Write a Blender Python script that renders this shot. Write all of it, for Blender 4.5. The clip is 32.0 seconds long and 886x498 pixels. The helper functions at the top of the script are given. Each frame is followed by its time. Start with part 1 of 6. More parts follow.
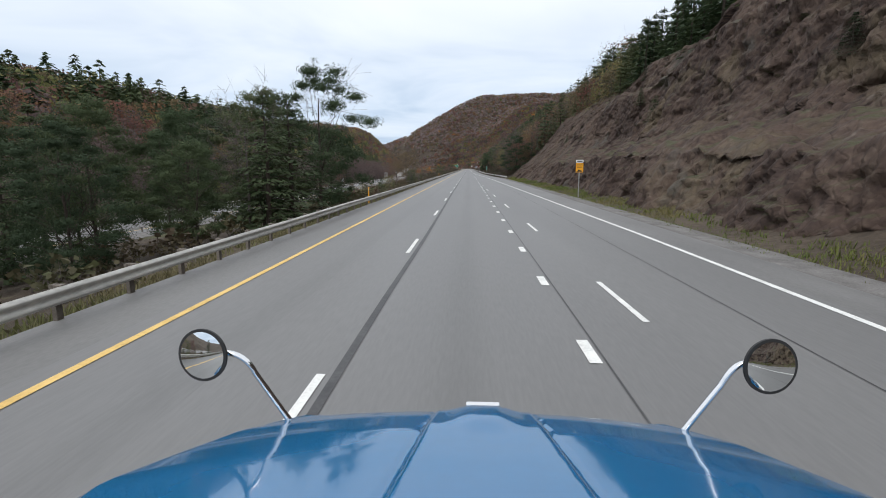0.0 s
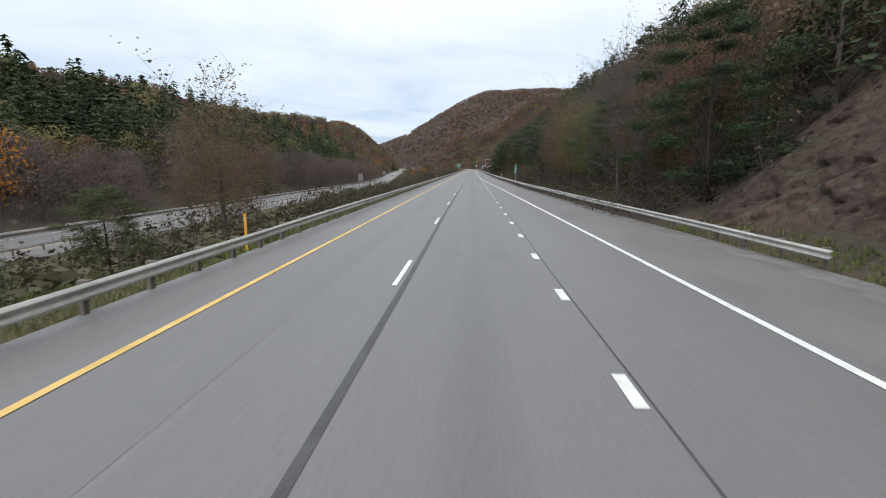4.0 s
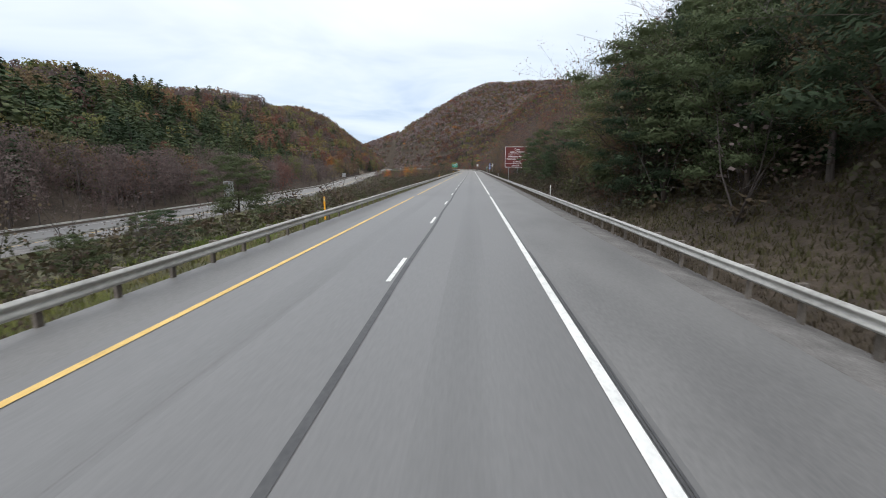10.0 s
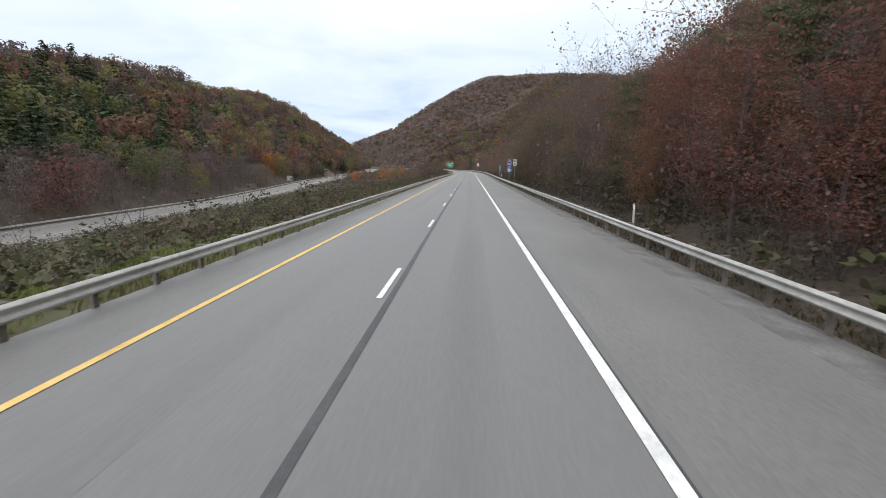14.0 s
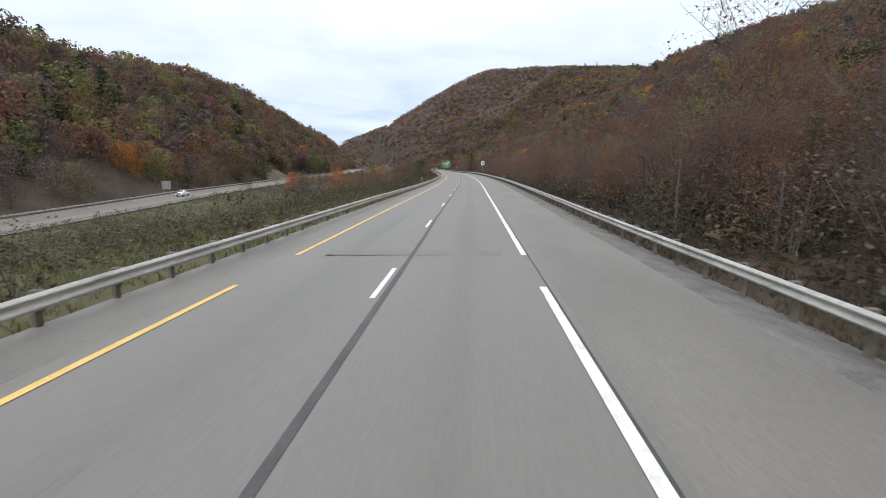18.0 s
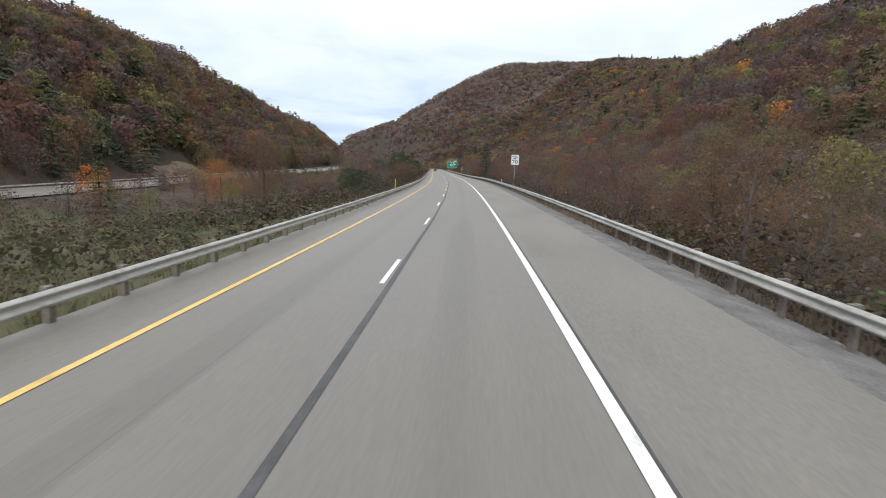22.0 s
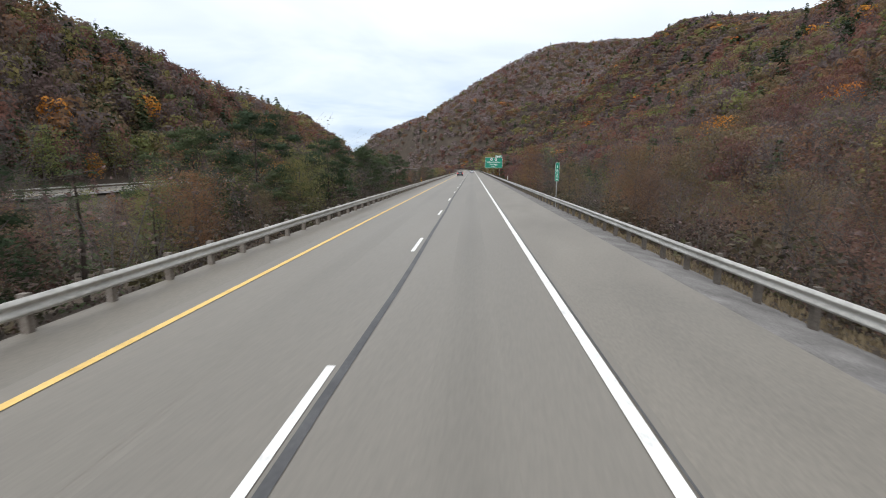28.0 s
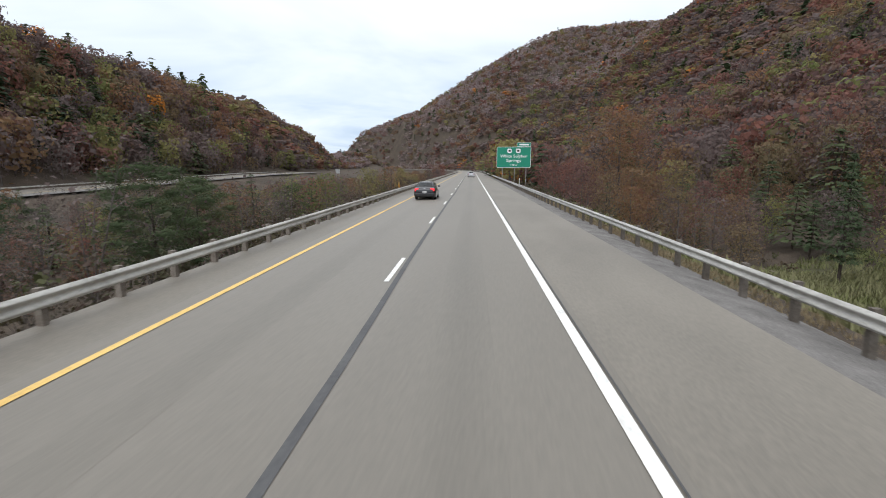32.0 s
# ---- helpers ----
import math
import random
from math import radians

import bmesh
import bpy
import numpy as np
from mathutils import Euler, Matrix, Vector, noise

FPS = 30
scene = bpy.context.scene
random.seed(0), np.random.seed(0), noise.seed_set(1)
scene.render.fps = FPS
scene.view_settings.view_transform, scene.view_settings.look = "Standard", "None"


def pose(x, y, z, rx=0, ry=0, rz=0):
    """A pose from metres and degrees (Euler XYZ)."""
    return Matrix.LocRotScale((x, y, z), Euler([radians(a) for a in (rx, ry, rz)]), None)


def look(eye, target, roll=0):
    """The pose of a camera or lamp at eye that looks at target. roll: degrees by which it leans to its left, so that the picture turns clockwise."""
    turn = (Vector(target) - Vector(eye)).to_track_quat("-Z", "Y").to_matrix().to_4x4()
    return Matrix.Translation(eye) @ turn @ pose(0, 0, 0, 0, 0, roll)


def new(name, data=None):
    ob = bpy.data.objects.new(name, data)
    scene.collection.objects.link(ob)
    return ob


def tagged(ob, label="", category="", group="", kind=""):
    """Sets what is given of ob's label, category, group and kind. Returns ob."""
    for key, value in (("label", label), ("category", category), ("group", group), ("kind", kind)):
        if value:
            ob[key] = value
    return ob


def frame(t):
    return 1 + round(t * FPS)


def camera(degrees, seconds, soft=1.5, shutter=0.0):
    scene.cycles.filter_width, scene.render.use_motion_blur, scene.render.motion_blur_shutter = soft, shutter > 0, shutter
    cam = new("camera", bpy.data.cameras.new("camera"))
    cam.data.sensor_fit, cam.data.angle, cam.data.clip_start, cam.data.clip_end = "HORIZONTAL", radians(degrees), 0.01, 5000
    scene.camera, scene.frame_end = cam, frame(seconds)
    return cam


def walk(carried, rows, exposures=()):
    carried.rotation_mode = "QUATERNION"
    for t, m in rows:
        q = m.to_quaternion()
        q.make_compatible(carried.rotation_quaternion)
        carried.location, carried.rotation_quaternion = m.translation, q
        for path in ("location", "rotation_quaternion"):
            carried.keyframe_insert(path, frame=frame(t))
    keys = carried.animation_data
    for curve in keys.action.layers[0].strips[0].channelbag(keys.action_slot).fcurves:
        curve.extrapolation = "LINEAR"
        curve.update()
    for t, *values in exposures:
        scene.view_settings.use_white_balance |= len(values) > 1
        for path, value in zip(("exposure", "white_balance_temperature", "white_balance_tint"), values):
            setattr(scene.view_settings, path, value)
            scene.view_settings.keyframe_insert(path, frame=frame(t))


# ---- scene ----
import functools

# Camera on a lorry: seconds, metres along the road, metres right of the lane's middle, heading
EYE_Z = 2.67
DRIVE = (
    (0, 0.0, 0.06, 2.98), (0.034, 0.0, 0.06, 2.98), (0.1, 2.2, 0.06, 3.0), (0.2, 5.1, 0.06, 3.02), (0.3, 8.1, 0.05, 3.04), (0.4, 11.1, 0.05, 3.06), (0.5, 14.1, 0.04, 3.08), (1, 28.4, 0.03, 3.18), (2, 56.8, 0.03, 3.28), (3, 85.2, 0.02, 3.28), (4, 114.0, -0.08, 3.42),
    (5, 142.7, -0.25, 3.6), (6, 171.4, -0.38, 3.68), (7, 199.8, -0.46, 3.58), (8, 228.2, -0.3, 3.18), (9, 256.4, -0.03, 2.88),
    (10, 284.3, 0.12, 3.38), (11, 312.1, 0.18, 3.38), (12, 340.0, 0.1, 3.48), (13, 367.9, 0.0, 3.38), (14, 395.5, 0.02, 3.18),
    (15, 423.0, 0.08, 3.25), (16, 450.4, 0.12, 3.28), (17, 477.8, 0.13, 3.28), (18, 505.2, 0.18, 3.28), (19, 532.4, 0.23, 3.28),
    (20, 559.5, 0.2, 3.18), (21, 586.5, 0.2, 3.38), (22, 613.5, 0.1, 4.65), (23, 640.6, 0.05, 5.75), (24, 668.4, -0.05, 6.9),
    (25, 695.6, -0.05, 7.6), (26, 723.5, -0.03, 8.3), (27, 751.6, 0.0, 8.8), (28, 779.9, 0.02, 9.1), (29, 808.3, 0.04, 9.15),
    (30, 836.8, 0.0, 9.15), (31, 865.3, 0.07, 9.1), (32, 893.8, 0.15, 9.05),
)

# The road's middle line: straight, a long left bend, straight, a second left bend
TH1 = 0.0998
S1, S2, S3, S4 = 572.0, 745.0, 1140.0, 1800.0
_S = np.arange(-700.0, 2200.0, 1.0)
_TH = np.interp(_S, [S1, S2, S3, S4], [0.0, TH1, TH1, TH1 + 0.55])
_X = np.cumsum(-np.sin(_TH))
_Y = np.cumsum(np.cos(_TH))
_X -= np.interp(0.0, _S, _X)
_Y -= np.interp(0.0, _S, _Y)


def mid(s):
    """Place and heading (radians, left of north) of the road's middle line at s."""
    return np.interp(s, _S, _X), np.interp(s, _S, _Y), np.interp(s, _S, _TH)


def bank(s):
    """Cross slope in the bend: degrees by which the road leans to the left."""
    return np.interp(s, (500, 532, 560, 586, 640, 668, 695, 715, 765, 800, 860), (0, 0.5, 1.5, 1.9, 2.3, 2.7, 3.2, 3.2, 0.8, 0.3, 0))


def tilt(s):
    return np.tan(np.radians(bank(s)))


def at(s, off, z=0.0):
    """World point at s metres along and off metres right of the middle line, z above the road."""
    x, y, th = mid(s)
    return Vector((x + off * math.cos(th), y + off * math.sin(th), z + max(-9.0, min(9.0, off)) * float(tilt(s))))


def xc(y):
    """The middle line's x at a given y."""
    return np.interp(y, _Y, _X)


cam = camera(84.56, 32.0, soft=1.0, shutter=0.08)
ROWS = []
for t, s, off, yaw in DRIVE:
    p = at(s, off, EYE_Z)
    ROWS.append((t, pose(p.x, p.y, p.z, 90 - 9.52, -float(bank(s)), yaw)))
walk(cam, ROWS, [(0, 0.18, 6250, 10), (6, 0.26, 6250, 10), (32, 0.32, 6300, 10)])

# ---- light: an overcast autumn day ----
world = bpy.data.worlds.new("overcast_sky")
scene.world = world
world.use_nodes = True
wn, wl = world.node_tree.nodes, world.node_tree.links
wn.clear()
SUN_EL, SUN_AZ = radians(52), radians(200)
sky = wn.new("ShaderNodeTexSky")
sky.sky_type, sky.sun_disc = 'NISHITA', False
sky.sun_elevation, sky.sun_rotation = SUN_EL, SUN_AZ
bg_sky = wn.new("ShaderNodeBackground")
bg_sky.inputs[1].default_value = 0.10
wl.new(sky.outputs[0], bg_sky.inputs[0])
tc = wn.new("ShaderNodeTexCoord")
sep = wn.new("ShaderNodeSeparateXYZ")
wl.new(tc.outputs["Generated"], sep.inputs[0])
# cloud sheet: direction laid on a flat ceiling
zmax = wn.new("ShaderNodeMath")
zmax.operation = 'MAXIMUM'
zmax.inputs[1].default_value = 0.03
wl.new(sep.outputs[2], zmax.inputs[0])
zadd = wn.new("ShaderNodeMath")
zadd.operation = 'ADD'
zadd.inputs[1].default_value = 0.12
wl.new(zmax.outputs[0], zadd.inputs[0])
comb = wn.new("ShaderNodeCombineXYZ")
for i in (0, 1):
    dv = wn.new("ShaderNodeMath")
    dv.operation = 'DIVIDE'
    wl.new(sep.outputs[i], dv.inputs[0])
    wl.new(zadd.outputs[0], dv.inputs[1])
    wl.new(dv.outputs[0], comb.inputs[i])
cl = wn.new("ShaderNodeTexNoise")
cl.inputs["Scale"].default_value, cl.inputs["Detail"].default_value = 0.8, 4.5
cl.inputs["Roughness"].default_value, cl.inputs["Distortion"].default_value = 0.55, 0.4
wl.new(comb.outputs[0], cl.inputs["Vector"])
cr = wn.new("ShaderNodeValToRGB")
for e, (pos, col) in zip((cr.color_ramp.elements[0], cr.color_ramp.elements[1], cr.color_ramp.elements.new(0.5)),
                         ((0.36, (0.46, 0.56, 0.69, 1)), (0.70, (0.84, 0.885, 0.935, 1)), (0.5, (0.61, 0.69, 0.79, 1)))):
    e.position, e.color = pos, col
wl.new(cl.outputs[0], cr.inputs[0])
# the sheet thins and whitens overhead
high = wn.new("ShaderNodeMapRange")
high.inputs[1].default_value, high.inputs[2].default_value = 0.13, 0.36
high.inputs[3].default_value, high.inputs[4].default_value = 0.0, 0.85
wl.new(sep.outputs[2], high.inputs[0])
white = wn.new("ShaderNodeMixRGB")
white.inputs[2].default_value = (1.0, 1.0, 1.0, 1)
wl.new(high.outputs[0], white.inputs[0])
wl.new(cr.outputs[0], white.inputs[1])
bg_cl = wn.new("ShaderNodeBackground")
bg_cl.inputs[1].default_value = 1.06
wl.new(white.outputs[0], bg_cl.inputs[0])
mixw = wn.new("ShaderNodeMixShader")
mixw.inputs[0].default_value = 0.92
wl.new(bg_sky.outputs[0], mixw.inputs[1])
wl.new(bg_cl.outputs[0], mixw.inputs[2])
wo = wn.new("ShaderNodeOutputWorld")
wl.new(mixw.outputs[0], wo.inputs[0])
sun = new("sun", bpy.data.lights.new("sun", 'SUN'))
sun.data.energy, sun.data.angle, sun.data.color = 1.5, radians(40), (1.0, 0.985, 0.96)
sun.matrix_world = look((0, 0, 50), (-30 * math.sin(SUN_AZ), -30 * math.cos(SUN_AZ), 50 - 30 * math.tan(SUN_EL)))


# ---- materials ----
def nodes_of(name):
    m = bpy.data.materials.new(name)
    m.use_nodes = True
    nt = m.node_tree
    return m, nt, nt.nodes, nt.links, nt.nodes["Principled BSDF"]


def surface(name, cols, scale, rough=0.85, metal=0.0, bump=0.3, fine=8.0, stretch=(1, 1, 1), dist=0.02, spec=0.3,
            coords="Object", jitter=0.0, tint=False):
    """A two-scale noise surface: broad stains between cols, fine grain and bump."""
    m, nt, nd, lk, bs = nodes_of(name)
    t = nd.new("ShaderNodeTexCoord")
    mp = nd.new("ShaderNodeMapping")
    mp.inputs["Scale"].default_value = stretch
    lk.new(t.outputs[coords], mp.inputs[0])
    a = nd.new("ShaderNodeTexNoise")
    a.inputs["Scale"].default_value, a.inputs["Detail"].default_value = scale, 5.0
    b = nd.new("ShaderNodeTexNoise")
    b.inputs["Scale"].default_value, b.inputs["Detail"].default_value = scale * fine, 4.0
    for k in (a, b):
        lk.new(mp.outputs[0], k.inputs["Vector"])
    mix = nd.new("ShaderNodeMath")
    mix.operation = 'MULTIPLY_ADD'
    mix.inputs[1].default_value = 0.45
    lk.new(b.outputs[0], mix.inputs[0])
    half = nd.new("ShaderNodeMath")
    half.operation = 'MULTIPLY'
    half.inputs[1].default_value = 0.55
    lk.new(a.outputs[0], half.inputs[0])
    lk.new(half.outputs[0], mix.inputs[2])
    r = nd.new("ShaderNodeValToRGB")
    while len(r.color_ramp.elements) < len(cols):
        r.color_ramp.elements.new(0.5)
    for i, c in enumerate(cols):
        r.color_ramp.elements[i].position = 0.32 + 0.36 * i / max(1, len(cols) - 1)
        r.color_ramp.elements[i].color = (*c, 1)
    lk.new(mix.outputs[0], r.inputs[0])
    out = r.outputs[0]
    if jitter:
        oi = nd.new("ShaderNodeObjectInfo")
        hs = nd.new("ShaderNodeHueSaturation")
        mr = nd.new("ShaderNodeMapRange")
        mr.inputs[3].default_value, mr.inputs[4].default_value = 1 - jitter, 1 + jitter
        lk.new(oi.outputs["Random"], mr.inputs[0])
        lk.new(mr.outputs[0], hs.inputs["Value"])
        lk.new(out, hs.inputs["Color"])
        out = hs.outputs[0]
    lk.new(out, bs.inputs["Base Color"])
    bs.inputs["Roughness"].default_value, bs.inputs["Metallic"].default_value = rough, metal
    bs.inputs["Specular IOR Level"].default_value = spec
    if bump:
        bp = nd.new("ShaderNodeBump")
        bp.inputs["Strength"].default_value, bp.inputs["Distance"].default_value = bump, dist
        lk.new(b.outputs[0], bp.inputs["Height"])
        lk.new(bp.outputs[0], bs.inputs["Normal"])
    return m


def leaf_mat(name, cols, trans=0.25, by_object=False):
    """Foliage: colour by the tree's own tint and by the single clump, mottled."""
    m, nt, nd, lk, bs = nodes_of(name)
    if by_object:
        src = nd.new("ShaderNodeObjectInfo").outputs["Random"]
    else:
        at_ = nd.new("ShaderNodeAttribute")
        at_.attribute_name = "tint"
        src = at_.outputs["Fac"]
    geo = nd.new("ShaderNodeNewGeometry")
    ma = nd.new("ShaderNodeMath")
    ma.operation = 'MULTIPLY_ADD'
    ma.inputs[1].default_value = 0.07
    lk.new(geo.outputs["Random Per Island"], ma.inputs[0])
    sb = nd.new("ShaderNodeMath")
    sb.operation = 'MULTIPLY_ADD'
    sb.inputs[1].default_value, sb.inputs[2].default_value = 0.92, -0.03
    lk.new(src, sb.inputs[0])
    lk.new(sb.outputs[0], ma.inputs[2])
    r = nd.new("ShaderNodeValToRGB")
    while len(r.color_ramp.elements) < len(cols):
        r.color_ramp.elements.new(0.5)
    for i, c in enumerate(cols):
        r.color_ramp.elements[i].position = i / max(1, len(cols) - 1)
        r.color_ramp.elements[i].color = (*c, 1)
    lk.new(ma.outputs[0], r.inputs[0])
    hs = nd.new("ShaderNodeHueSaturation")
    mr = nd.new("ShaderNodeMapRange")
    mr.inputs[3].default_value, mr.inputs[4].default_value = 0.88, 1.12
    lk.new(geo.outputs["Random Per Island"], mr.inputs[0])
    tx = nd.new("ShaderNodeTexCoord")
    mo = nd.new("ShaderNodeTexNoise")
    mo.inputs["Scale"].default_value, mo.inputs["Detail"].default_value = 1.1, 5.0
    lk.new(tx.outputs["Object"], mo.inputs["Vector"])
    mv = nd.new("ShaderNodeMath")
    mv.operation = 'MULTIPLY_ADD'
    mv.inputs[1].default_value = 0.8
    mv.inputs[2].default_value = -0.4
    lk.new(mo.outputs[0], mv.inputs[0])
    vs = nd.new("ShaderNodeMath")
    vs.operation = 'ADD'
    lk.new(mr.outputs[0], vs.inputs[0])
    lk.new(mv.outputs[0], vs.inputs[1])
    lk.new(vs.outputs[0], hs.inputs["Value"])
    lk.new(r.outputs[0], hs.inputs["Color"])
    lk.new(hs.outputs[0], bs.inputs["Base Color"])
    bs.inputs["Roughness"].default_value = 0.75
    bs.inputs["Specular IOR Level"].default_value = 0.2
    if trans:
        tr = nd.new("ShaderNodeBsdfTranslucent")
        lk.new(hs.outputs[0], tr.inputs[0])
        ms = nd.new("ShaderNodeMixShader")
        ms.inputs[0].default_value = trans
        lk.new(bs.outputs[0], ms.inputs[1])
        lk.new(tr.outputs[0], ms.inputs[2])
        lk.new(ms.outputs[0], nd["Material Output"].inputs[0])
    return m


def plain(name, col, rough=0.5, metal=0.0, spec=0.5, coat=0.0, wear=0.12, scale=3.0):
    """Painted or bare plain surface with slight wear."""
    dk = tuple(c * (1 - wear) for c in col)
    m = surface(name, (dk, col, tuple(min(1, c * (1 + wear)) for c in col)), scale, rough, metal, 0.05, 12, spec=spec, dist=0.002)
    m.node_tree.nodes["Principled BSDF"].inputs["Coat Weight"].default_value = coat
    return m


def glow(name, col, strength):
    m, nt, nd, lk, bs = nodes_of(name)
    bs.inputs["Base Color"].default_value = (*col, 1)
    bs.inputs["Emission Color"].default_value = (*col, 1)
    bs.inputs["Emission Strength"].default_value = strength
    return m


def aged(m):
    """Asphalt that turns from neutral to a warmer, stonier grey in the later stretches."""
    nd, lk = m.node_tree.nodes, m.node_tree.links
    bs = nd["Principled BSDF"]
    src = bs.inputs["Base Color"].links[0].from_socket
    co = nd.new("ShaderNodeTexCoord")
    sx = nd.new("ShaderNodeSeparateXYZ")
    lk.new(co.outputs["Object"], sx.inputs[0])
    mr = nd.new("ShaderNodeMapRange")
    mr.inputs[1].default_value, mr.inputs[2].default_value = 330, 720
    lk.new(sx.outputs[1], mr.inputs[0])
    mx = nd.new("ShaderNodeMixRGB")
    mx.blend_type = 'MULTIPLY'
    mx.inputs[2].default_value = (1.07, 0.99, 0.85, 1)
    lk.new(mr.outputs[0], mx.inputs[0])
    lk.new(src, mx.inputs[1])
    lk.new(mx.outputs[0], bs.inputs["Base Color"])
    return m


M_ASPHALT = surface("asphalt", ((0.138, 0.137, 0.136), (0.158, 0.156, 0.154), (0.178, 0.176, 0.173)), 0.35, 0.55, 0, 0.35, 60, stretch=(1, 0.12, 1), dist=0.003, spec=0.5)
M_SHOULDER = surface("shoulder_asphalt", ((0.125, 0.123, 0.121), (0.16, 0.157, 0.153), (0.192, 0.188, 0.183)), 0.5, 0.6, 0, 0.4, 40, stretch=(1, 0.3, 1), dist=0.005, spec=0.5)
for m in (M_ASPHALT, M_SHOULDER):
    aged(m)
M_GRAVEL = surface("gravel_edge", ((0.09, 0.085, 0.08), (0.16, 0.152, 0.145), (0.24, 0.23, 0.22)), 1.2, 0.95, 0, 0.9, 14, dist=0.03)
M_WHITE = surface("white_road_paint", ((0.5, 0.5, 0.48), (0.72, 0.72, 0.69), (0.8, 0.8, 0.77)), 2.0, 0.7, 0, 0.2, 10, dist=0.003)
M_YELLOW = surface("yellow_road_paint", ((0.5, 0.33, 0.11), (0.66, 0.45, 0.15), (0.74, 0.52, 0.2)), 2.0, 0.7, 0, 0.2, 10, dist=0.003)
M_TAR = surface("tar_seal", ((0.05, 0.05, 0.052), (0.07, 0.07, 0.072), (0.1, 0.1, 0.1)), 1.5, 0.6, 0, 0.2, 10, dist=0.003)
M_FLOOR = surface("leaf_litter", ((0.035, 0.028, 0.021), (0.065, 0.05, 0.037), (0.105, 0.082, 0.06)), 0.12, 0.95, 0, 0.8, 30, dist=0.1)
M_GRASS = surface("rough_grass_ground", ((0.045, 0.042, 0.024), (0.072, 0.07, 0.034), (0.105, 0.09, 0.052)), 0.25, 0.95, 0, 0.8, 30, dist=0.1)
M_GALV = surface("galvanised_steel", ((0.30, 0.29, 0.265), (0.46, 0.45, 0.42), (0.58, 0.57, 0.53)), 0.6, 0.5, 0.45, 0.1, 9, stretch=(1, 1, 3), dist=0.004)
M_POST = surface("weathered_post", ((0.09, 0.075, 0.06), (0.15, 0.13, 0.11), (0.2, 0.18, 0.16)), 3.0, 0.85, 0, 0.4, 8, dist=0.01, jitter=0.2)
M_BARK = surface("grey_bark", ((0.055, 0.046, 0.042), (0.105, 0.09, 0.083), (0.17, 0.152, 0.142)), 1.2, 0.95, 0, 0.6, 8, stretch=(1, 1, 0.25), dist=0.03)
M_BARKD = surface("dark_pine_bark", ((0.03, 0.023, 0.019), (0.06, 0.047, 0.039), (0.095, 0.078, 0.066)), 1.2, 0.95, 0, 0.6, 8, stretch=(1, 1, 0.25), dist=0.03)
PINE_C = ((0.038, 0.058, 0.032), (0.055, 0.08, 0.04), (0.075, 0.098, 0.046), (0.10, 0.115, 0.056))
RUST_C = ((0.165, 0.102, 0.092), (0.22, 0.098, 0.075), (0.175, 0.12, 0.093), (0.25, 0.135, 0.075), (0.155, 0.13, 0.075), (0.235, 0.165, 0.10))
YEL_C = ((0.14, 0.15, 0.062), (0.25, 0.22, 0.09), (0.17, 0.19, 0.072), (0.28, 0.23, 0.10))
BARE_C = ((0.13, 0.097, 0.092), (0.165, 0.13, 0.123), (0.16, 0.11, 0.10), (0.19, 0.155, 0.147))
# bare-tree colours with distance haze painted in, for the far mountain
HAZE_BARE_C = ((0.25, 0.195, 0.19), (0.28, 0.228, 0.225), (0.27, 0.20, 0.18), (0.30, 0.255, 0.245))
ORANGE_C = ((0.46, 0.15, 0.04), (0.54, 0.25, 0.05), (0.48, 0.19, 0.045))


# ---- mesh helpers ----
def mesh_np(name, verts, faces, mats, tint=None, smooth=False):
    """A mesh from numpy arrays: verts (n, 3), faces (m, 3 or 4)."""
    verts, faces = np.asarray(verts, np.float32), np.asarray(faces, np.int32)
    k = faces.shape[1]
    me = bpy.data.meshes.new(name)
    me.vertices.add(len(verts))
    me.vertices.foreach_set("co", verts.ravel())
    me.loops.add(faces.size)
    me.loops.foreach_set("vertex_index", faces.ravel())
    me.polygons.add(len(faces))
    me.polygons.foreach_set("loop_start", np.arange(0, faces.size, k, dtype=np.int32))
    me.polygons.foreach_set("loop_total", np.full(len(faces), k, np.int32))
    if smooth:
        me.polygons.foreach_set("use_smooth", np.ones(len(faces), bool))
    if tint is not None:
        me.attributes.new("tint", 'FLOAT', 'POINT').data.foreach_set("value", np.asarray(tint, np.float32))
    me.update(calc_edges=True)
    for m in mats if isinstance(mats, (list, tuple)) else (mats,):
        me.materials.append(m)
    return me


def child(name, me, parent, label="", loc=None):
    """A mesh as a part under a thing or part, placed in the parent's own axes."""
    ob = new(name, me)
    ob.parent = parent
    if loc is not None:
        ob.matrix_basis = loc if isinstance(loc, Matrix) else Matrix.Translation(loc)
    return tagged(ob, label)


def part(name, bm, material, parent, label="", loc=None, smooth=False):
    """Link a bmesh as one mesh object under a thing or a part."""
    me = bpy.data.meshes.new(name)
    if smooth:
        for f in bm.faces:
            f.smooth = True
    bm.to_mesh(me)
    bm.free()
    for m in material if isinstance(material, (list, tuple)) else (material,):
        me.materials.append(m)
    return child(name, me, parent, label, loc)


def box(sx, sy, sz, c=(0, 0, 0), bevel=0.0, bm=None):
    """A bevelled block of the given size round c."""
    bm = bm or bmesh.new()
    r = bmesh.ops.create_cube(bm, size=1.0, matrix=Matrix.Translation(c) @ Matrix.Diagonal((sx, sy, sz, 1)))
    if bevel:
        es = list({e for v in r["verts"] for e in v.link_edges})
        bmesh.ops.bevel(bm, geom=es, offset=bevel, segments=2, affect='EDGES', profile=0.6)
    return bm


